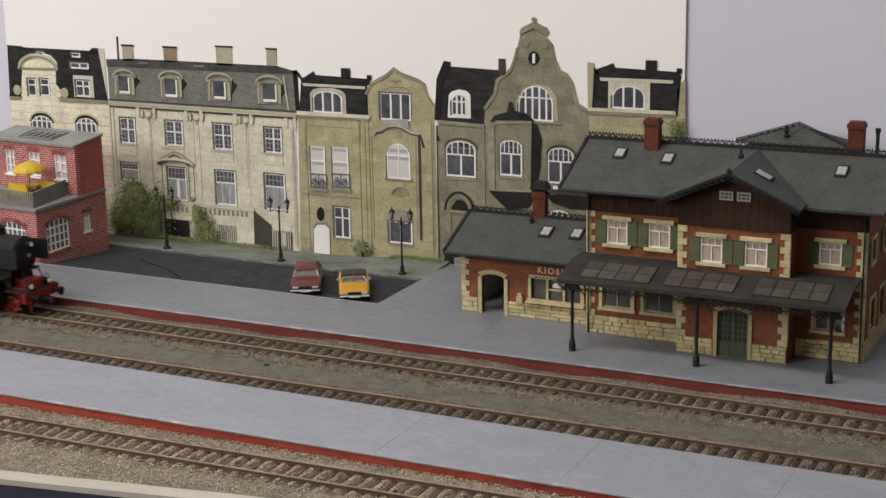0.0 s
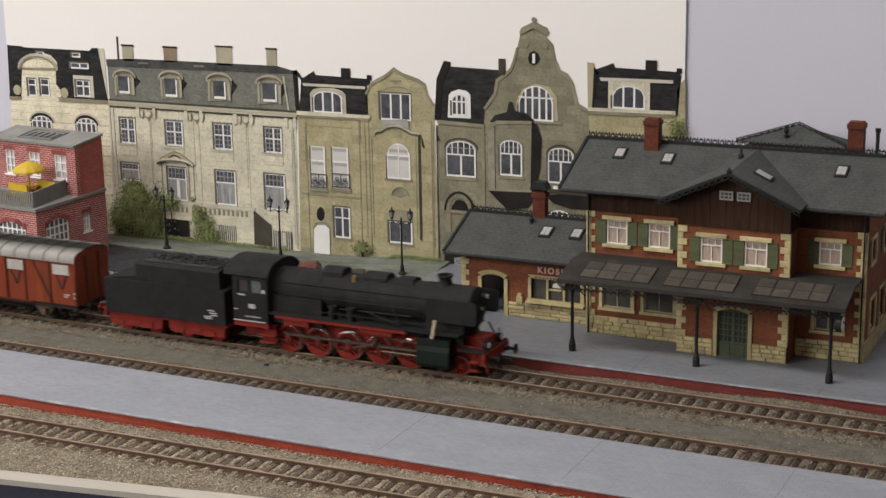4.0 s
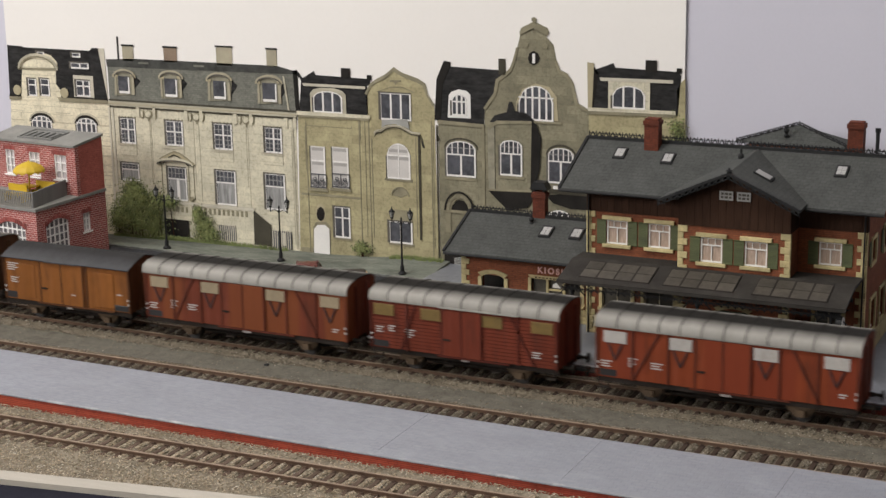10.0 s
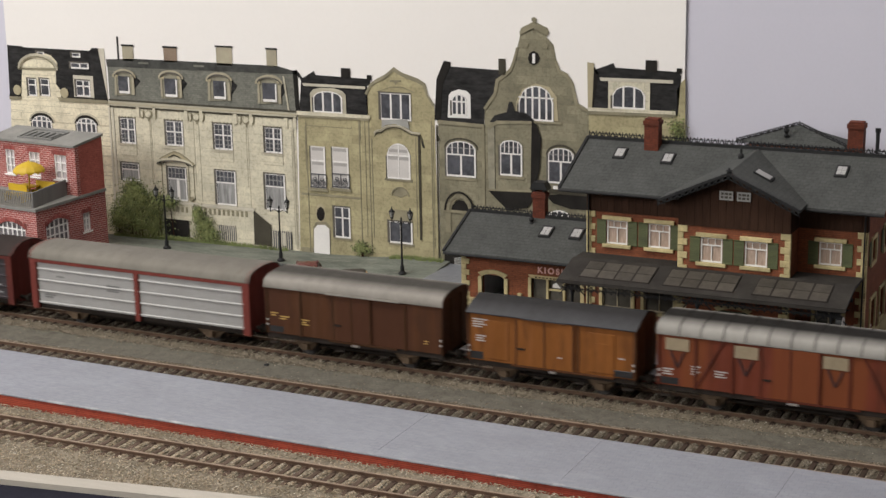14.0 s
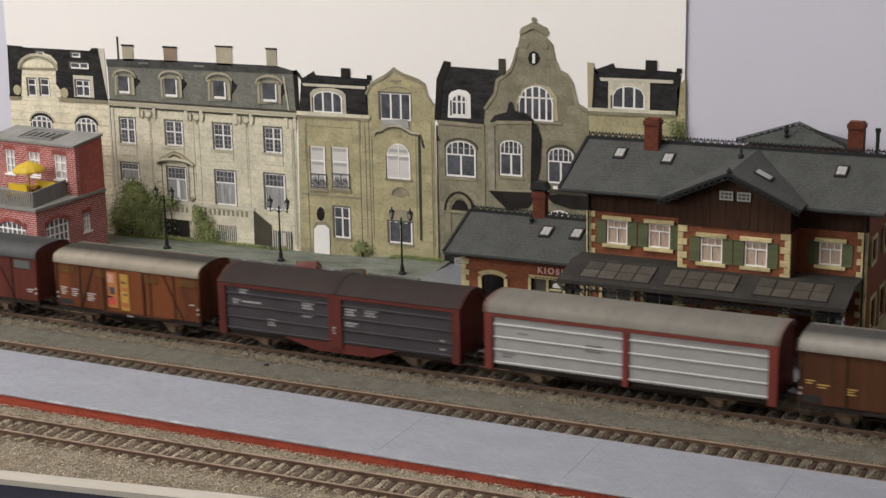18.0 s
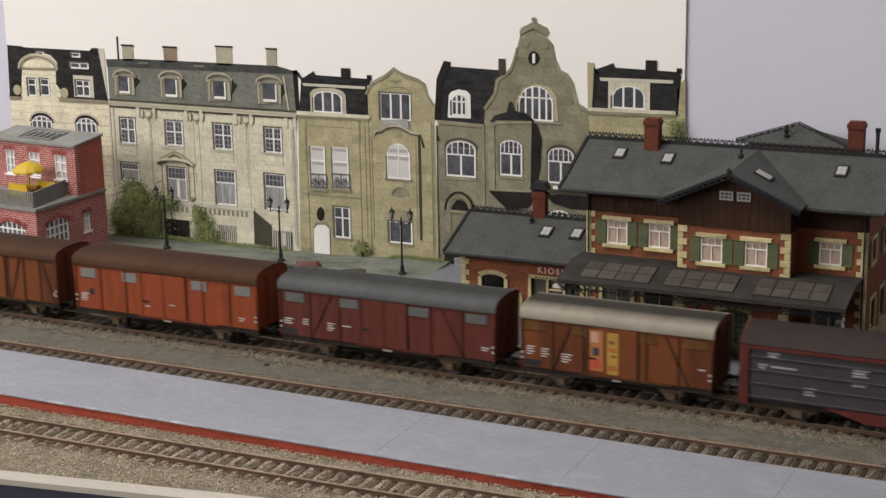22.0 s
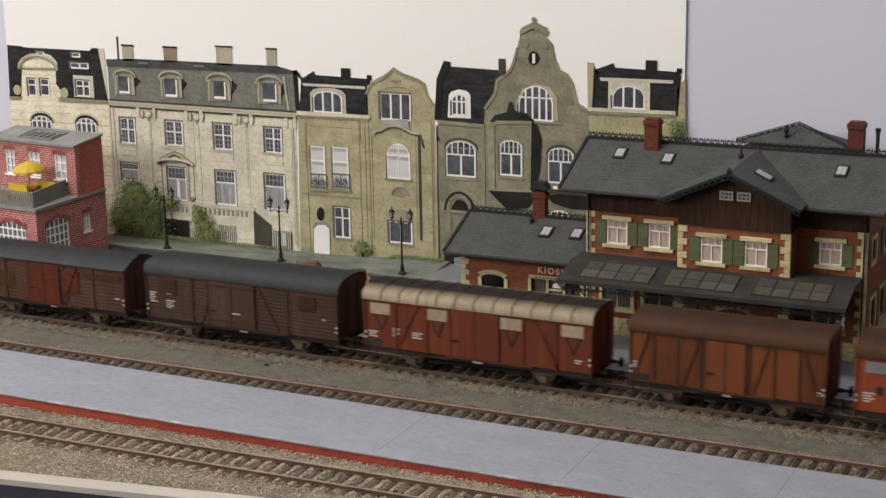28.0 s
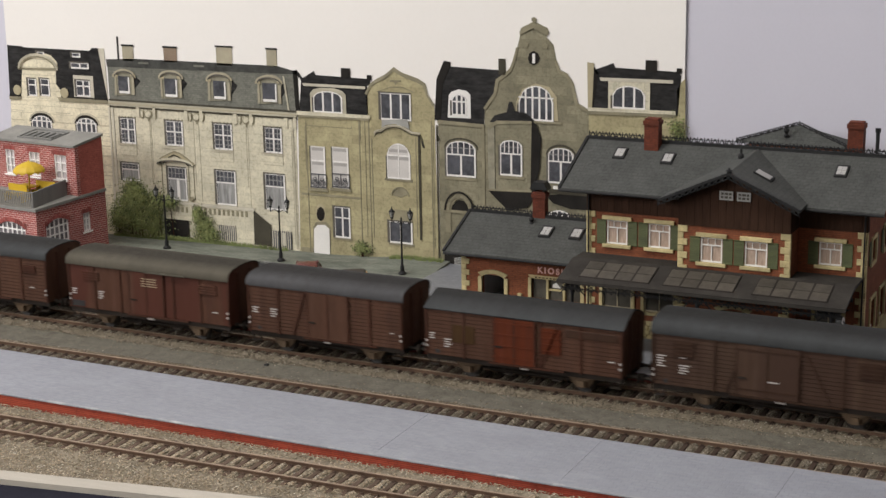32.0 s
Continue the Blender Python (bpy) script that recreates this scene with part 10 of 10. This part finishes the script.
    for x0, x1, z0, z1 in ((-13.15, -12.8, 2.2, 2.42), (-13.4, -12.5, 1.74, 1.82), (-13.75, -13.35, 2.82, 2.9), (-12.38, -12.2, 3.02, 3.2), (-14.0, -13.8, 2.08, 2.13)):
        part("marking", G().box(x0, x1, -1.492, -1.482, z0, z1), M_MARKD if z0 < 1.9 else M_MARK, cab)
    # tender
    t = part("tender", G().box(-21.85, -14.6, -1.45, 1.45, 1.1, 2.85), M_LBLACK, e, "black tender tank")
    part("coal_bunker", G().prism([(-1.28, 2.851), (1.28, 2.851), (1.28, 3.7), (1.16, 3.82), (-1.16, 3.82), (-1.28, 3.7)], "x", -19.95, -14.95), M_LBLACK, t, "black coal bunker")
    part("tender_deck", G().prism([(-21.85, 2.851), (-19.951, 2.851), (-19.951, 3.1)], "y", -1.3, 1.3), M_LBLACK, t)
    rnd = random.Random(31)
    g = G()
    for k in range(620):
        x, y = rnd.uniform(-19.7, -15.15), rnd.uniform(-0.95, 0.95)
        z = 3.78 + 0.26 * (1 - (y / 1.0) ** 2) * rnd.uniform(0.3, 1.0)
        r = rnd.uniform(0.06, 0.12)
        v = [(x + r * rnd.uniform(0.6, 1) * a, y + r * rnd.uniform(0.6, 1) * b, z + r * rnd.uniform(0.6, 1) * c) for a, b, c in ((1, 0, 0), (0, 1, 0), (-1, 0, 0), (0, -1, 0), (0, 0, 1), (0, 0, -1))]
        g.add(v, [(0, 1, 4), (1, 2, 4), (2, 3, 4), (3, 0, 4), (1, 0, 5), (2, 1, 5), (3, 2, 5), (0, 3, 5)])
    g.box(-19.7, -15.15, -0.98, 0.98, 3.8, 3.88)
    part("coal", g, M_COAL, t, "heap of black coal")["kind"] = "stuff"
    part("tender_frame", G().box(-21.85, -14.6, -1.3, 1.3, 0.96, 1.099), M_LRED, t, "red tender frame")
    for i, (a, b) in enumerate(((-18.1, -14.75), (-21.8, -18.5))):
        # deep side plates with a waved lower edge
        low = [(a + 0.05, 0.5), (a + 0.2, 0.40), (a + 1.2, 0.37), (a + 1.45, 0.41), (b - 1.45, 0.41), (b - 1.2, 0.37), (b - 0.2, 0.40), (b - 0.05, 0.5)]
        bg = part("bogie", G().prism([(a, 0.955), *low, (b, 0.955)], "y", -1.27, -1.17).prism([(a, 0.955), *low, (b, 0.955)], "y", 1.17, 1.27).box((a + b) / 2 - 0.2, (a + b) / 2 + 0.2, -1.13, 1.13, 0.55, 0.85), M_LRED, t, "red tender bogie")
        for k, x in enumerate((a + 0.75, b - 0.75)):
            ws = wheelset(e, x, 0.5, M_LRED)
            moving.append((ws, x, 0.5, 0))
        for s in (-1, 1):
            y0, y1 = (-1.33, -1.271) if s < 0 else (1.271, 1.33)
            for x in (a + 0.75, b - 0.75):
                part("axle_box", G().box(x - 0.17, x + 0.17, y0, y1, 0.44, 0.68), M_LRED, bg)
                part("leaf_spring", G().prism([(x - 0.6, 0.93), (x + 0.6, 0.93), (x + 0.25, 0.76), (x - 0.25, 0.76)], "y", y0 + 0.02 if s < 0 else y0, y1 if s < 0 else y1 - 0.02), M_LRED, bg)
            part("bolster", G().box((a + b) / 2 - 0.3, (a + b) / 2 + 0.3, y0 + 0.02 if s < 0 else y0, y1 if s < 0 else y1 - 0.02, 0.55, 0.7), M_LRED, bg)
    part("buffer_beam", G().box(-22.0, -21.85, -1.4, 1.4, 0.85, 1.3), M_LRED, t, "red tender buffer beam")
    for y in (-0.875, 0.875):
        part("buffer", G().lathe([(0.1, -22.0), (0.11, -21.9), (0.07, -22.26), (0.07, -22.5), (0.24, -22.53), (0.24, -22.58), (0.1, -22.6)], origin=(0, y, 1.05), axis="x", n=12).smooth(), M_LRED, e)
    for x0, x1, z in ((-15.6, -15.2, 1.78), (-15.5, -15.05, 1.66), (-15.4, -15.05, 1.55), (-15.85, -15.35, 1.46), (-15.8, -15.4, 1.37)):
        part("marking", G().box(x0, x1, -1.462, -1.452, z, z + 0.06), M_MARK, t)
    part("ladder", G().bar((-21.9, -0.9, 1.3), (-21.9, -0.9, 3.0), 0.05).bar((-21.9, -0.5, 1.3), (-21.9, -0.5, 3.0), 0.05), M_LBLACK, t)
    return e, moving


M_BRASS = mat("brass", (0.45, 0.30, 0.12), 0.4, 0.8)
M_POLE = mat("cream_pole", (0.66, 0.55, 0.36), 0.6, var=0.1)
M_MARKD = mat("dull_marking", (0.22, 0.21, 0.2), 0.7)
M_CABGLASS = mat("cab_glass", (0.075, 0.08, 0.08), 0.25, var=0.2)
LOCO, LOCO_WHEELS = locomotive()
TRAIN.append((LOCO, -55.0, [(w, (x, y, r), r) for w, x, r, y in LOCO_WHEELS]))


# ---- sleepers and gravel ----
def sleepers(th, turn, line, x0, x1, m):
    v = [(x, y, z) for x, y, z in ((-0.13, -1.28, -0.32), (0.13, -1.28, -0.32), (0.13, 1.28, -0.32), (-0.13, 1.28, -0.32), (-0.105, -1.26, -0.17), (0.105, -1.26, -0.17), (0.105, 1.26, -0.17), (-0.105, 1.26, -0.17))]
    g = G().add(v, [(0, 1, 2, 3), (4, 5, 6, 7), (0, 1, 5, 4), (1, 2, 6, 5), (2, 3, 7, 6), (3, 0, 4, 7)])
    for off in (-0.755, 0.755):
        for s in (-0.15, 0.15):
            g.box(-0.06, 0.06, off + s - 0.05, off + s + 0.05, -0.17, -0.12)
    mesh = g.mesh("sleeper", m)
    n = int((x1 - x0) / 0.66)
    for i in range(n):
        x = x0 + i * 0.66
        ob = part("sleeper", mesh, None, th)
        ob.matrix_basis = pose(x * K, line(x) * K, 0, 0, 0, turn)


sleepers(TRACKS[0][0], TRACKS[0][1], lambda x: RAIL1, -66, -6, M_SLEEPER)
sleepers(TRACKS[1][0], TRACKS[1][1], line2, -62, -8, M_SLEEPER)
sleepers(TRACKS[2][0], TRACKS[2][1], line3, -58, -14, M_SLEEPERF)


def gravel(name, m, spots, label, size):
    """Loose stones of one colour: eight-sided grains at the given places, as one mesh."""
    n = len(spots)
    base = np.array([(1, 0, 0), (0, 1, 0), (-1, 0, 0), (0, -1, 0), (0, 0, 1), (0, 0, -1)], float)
    tri = np.array([(0, 1, 4), (1, 2, 4), (2, 3, 4), (3, 0, 4), (1, 0, 5), (2, 1, 5), (3, 2, 5), (0, 3, 5)])
    rs = np.random.RandomState(len(name) + n)
    v = base[None] * (size * rs.uniform(0.45, 1.15, (n, 6, 1)))
    a = rs.uniform(0, 6.283, n)
    c, s = np.cos(a), np.sin(a)
    x, y = v[..., 0] * c[:, None] - v[..., 1] * s[:, None], v[..., 0] * s[:, None] + v[..., 1] * c[:, None]
    v = np.stack([x, y, v[..., 2] * 0.55], -1) + spots[:, None, :]
    f = (tri[None] + (np.arange(n) * 6)[:, None, None]).reshape(-1, 3)
    me = bpy.data.meshes.new(name)
    me.from_pydata((v.reshape(-1, 3) * K).tolist(), [], f.tolist())
    me.materials.append(m)
    ob = new(name, me)
    tagged(ob, label, "gravel", kind="stuff")


def bed_height(x, y):
    """The ballast's surface: level with the sleepers in the tracks, falling off beside them."""
    h = np.full(x.shape, -0.42)
    for c, lift in ((np.full(x.shape, RAIL1), 0.07), (line2(x), 0.02), (line3(x), 0.03)):
        d = np.abs(y - c)
        e = -0.235 + lift
        h = np.maximum(h, np.where(d < 1.5, -0.205 + lift * np.clip((d - 0.9) / 0.3, 0, 1), e - (d - 1.5) * 0.15))
    h = np.where((y > 51.6) & (y < 53), np.maximum(h, -0.22 + (0.25 + 0.006 * (x + 20)) * np.clip((y - 52.0) / 0.65, 0, 1)), h)
    h = np.where((y > 60.9) & (y < 63.25), np.maximum(h, -0.262), h)
    # thrown up unevenly against the brick edge
    wave = 0.5 + 0.3 * np.sin(x * 0.83 + 1.9) + 0.2 * np.sin(x * 0.31)
    h = np.where(y > 66.0, np.maximum(h, -0.24 + 0.26 * wave * np.clip((y - 66.05) / 0.65, 0, 1)), h)
    return h


PITCH = 0.66
TIES = ((-66, lambda x: np.full(x.shape, RAIL1)), (-62, line2), (-58, line3))


def scatter():
    rs = np.random.RandomState(4)
    n = 240000
    x = rs.uniform(-64, -6, n)
    y = rs.uniform(45.0, 66.74, n)
    keep = ~((y > 52.9) & (y < 57.9)) & (y > EDGE + SKEW * np.clip(x, -62, -28) + 0.04)
    x, y = x[keep], y[keep]
    # few on the sleepers' tops, hardly any on the cinder path
    on = np.zeros(x.shape, bool)
    for c, wide in ((np.full(x.shape, RAIL1), 1.27), (line2(x), 1.28), (line3(x), 1.27)):
        on |= np.abs(y - c) < wide
    ragged = 0.16 * np.sin(x * 2.1) + 0.1 * np.sin(x * 5.3 + 1)
    path = (y > 61.15 + (x + 25) * 0.007 + ragged) & (y < 62.85 + ragged)
    keep = ~(path & (rs.random_sample(x.shape) < 0.93))
    x, y, on = x[keep], y[keep], on[keep]
    step = ((x + 66) / PITCH) % 1.0
    step = np.where(y < 62, ((x + 62) / PITCH) % 1.0, step)
    step = np.where(y < 54, ((x + 58) / PITCH) % 1.0, step)
    off = on & ((step < 0.2) | (step > 0.8)) & (rs.random_sample(x.shape) < 0.88)
    x, y = x[~off], y[~off]
    z = bed_height(x, y) + rs.uniform(-0.02, 0.03, x.shape)
    p = [np.stack([x, y, z], -1)]
    # little heaps between the sleepers
    for start, line in TIES:
        m = 26000
        k = rs.randint(0, int((-6 - start) / PITCH), m)
        u = np.clip(rs.normal(0, 0.115, m), -0.27, 0.27)
        x = start + (k + 0.5 + u) * PITCH
        d = rs.uniform(-1.3, 1.3, m)
        size = 0.55 + 0.45 * np.sin(k * 12.9898 + np.round(d * 2.2) * 4.1)
        z = -0.215 + (0.05 + 0.05 * size) * (1 - (u / 0.3) ** 2) + rs.uniform(-0.015, 0.02, m)
        rail = np.abs(np.abs(d) - 0.755) < 0.13
        z = np.where(rail, np.minimum(z, -0.16), z)
        p.append(np.stack([x, line(x) + d, z], -1))
    p = np.concatenate(p)
    p = p[p[:, 1] > EDGE + SKEW * np.clip(p[:, 0], -62, -28) + 0.04]
    near = p[:, 1] < 53.2
    gravel("gravel", M_GRAVF, p[near], "loose pale brown model ballast beside the front track", 0.047)
    gravel("gravel", M_GRAVB, p[~near], "loose brown model ballast between and beside the tracks", 0.045)


def stones_mix(name, tones):
    """Gravel whose single stones differ in colour."""
    m, t, b = shader(name, 0.9)
    b.inputs["Specular IOR Level"].default_value = 0.15
    g, r = t.nodes.new("ShaderNodeNewGeometry"), t.nodes.new("ShaderNodeValToRGB")
    t.links.new(g.outputs["Random Per Island"], r.inputs[0])
    r.color_ramp.interpolation = "LINEAR"
    el = r.color_ramp.elements
    el[0].position, el[0].color = tones[0][0], rgba(tones[0][1])
    el[1].position, el[1].color = tones[-1][0], rgba(tones[-1][1])
    for at, c in tones[1:-1]:
        el.new(at).color = rgba(c)
    n = noise_tex(t, coords(t), 0.9, 4.0)
    t.links.new(blend(t, "MULTIPLY", r.outputs[0], (0.66, 0.64, 0.60), ramp(t, n, 0.4, 0.7)), b.inputs["Base Color"])
    return m


M_GRAVB = stones_mix("gravel_brown_mix", [(0.0, (0.085, 0.069, 0.052)), (0.3, (0.142, 0.117, 0.086)), (0.55, (0.178, 0.16, 0.122)), (0.8, (0.24, 0.196, 0.14)), (0.95, (0.36, 0.31, 0.24)), (1.0, (0.52, 0.48, 0.42))])
M_GRAVF = stones_mix("gravel_tan_mix", [(0.0, (0.16, 0.128, 0.095)), (0.25, (0.285, 0.23, 0.165)), (0.5, (0.33, 0.30, 0.22)), (0.7, (0.45, 0.345, 0.235)), (0.92, (0.56, 0.47, 0.35)), (1.0, (0.72, 0.66, 0.56))])
scatter()


def bed():
    """The ballast's body under the loose stones."""
    xs = [XL] + [-70 + i * 2.0 for i in range(36)] + [XR]
    for name, y0, y1, n in (("ballast_bed", 58.4, 66.74, 24), ("ballast_bed", 46.2, 52.74, 20)):
        g = G()
        ys = [y0 + (y1 - y0) * j / n for j in range(n + 1)]
        for x in xs:
            cx = max(-70.0, min(0.0, x))
            for y in ys:
                yy = max(y, rim(cx, EDGE)) if y0 < 50 else y
                g.v.append((x, yy, float(bed_height(np.array([cx]), np.array([yy]))[0]) - 0.02))
        m = n + 1
        for i in range(len(xs) - 1):
            g.f += [(i * m + j, (i + 1) * m + j, (i + 1) * m + j + 1, i * m + j + 1) for j in range(n)]
        me = g.mesh(name, M_BED if y0 > 50 else M_BEDF)
        ob = new(name, me)
        tagged(ob, "brown ballast bed of the tracks", kind="structure")


bed()


def clod():
    rs = random.Random(3)
    g = G().lathe([(0.05, -0.06), (0.12, -0.04), (0.14, 0.04), (0.1, 0.09), (0.03, 0.11)], n=8)
    g.v = [(x * rs.uniform(0.7, 1.2), y * rs.uniform(0.7, 1.2), z) for x, y, z in g.v]
    single("clod", g, M_IRON, CLOD, "small black lump lying on the cinder path", "lump")


CLOD = (-40.13, 62.54, -0.27)
clod()


# ---- how far the train has gone, every half second in each stretch ----
GONE = [
    (0.0, [0.0, 3.41, 6.74, 10.13, 13.47, 16.75, 20.05, 23.31]),
    (5.5, [36.4, 39.77, 43.09, 46.39, 49.69, 53.02, 56.33, 59.71, 63.13, 66.54, 69.93, 73.31, 76.62, 79.94, 83.3, 86.67, 90.09, 93.51, 96.9]),
    (16.5, [110.03, 113.0, 116.16, 119.53, 123.05, 126.34, 129.47, 132.81, 136.08, 139.18, 142.42, 145.7, 149.03, 152.32, 155.62, 158.95, 162.15, 165.32, 168.61]),
    (27.5, [182.32, 185.53, 188.8, 192.2, 195.62, 199.01, 202.46, 205.73, 208.95, 212.17]),
]
WHEN = [t0 + 0.5 * i for t0, run in GONE for i in range(len(run))]
FAR = [s for t0, run in GONE for s in run]


def gone(t):
    return float(np.interp(t, WHEN, FAR))


def motions():
    for w, x, wheels in TRAIN:
        walk(w, [(t, pose((x + s) * K, RAIL1 * K, ZW * K)) for t, s in zip(WHEN, FAR)])
        # wheels turn while their wagon is near the picture
        near = [0.1 * i for i in range(321) if -78 < x + gone(0.1 * i) < 4]
        times = sorted({0.0, 32.0, *near})
        t0, t1 = (near[0], near[-1]) if near else (0.0, 0.0)
        for ob, at, r in wheels:
            wx, wy = (at[0], at[1]) if isinstance(at, tuple) else (at, 0.0)
            walk(ob, [(t, pose(wx * K, wy * K, r * K, 0, math.degrees(gone(min(max(t, t0), t1)) / r), 0)) for t in times])
        for ob, at, r in RODS if w.name == "steam_locomotive" else ():
            rows = []
            for t in times:
                a = gone(min(max(t, t0), t1)) / 0.7
                rows.append((t, pose((at[0] + r * math.sin(a)) * K, at[1] * K, (at[2] + r * math.cos(a)) * K)))
            walk(ob, rows)


motions()
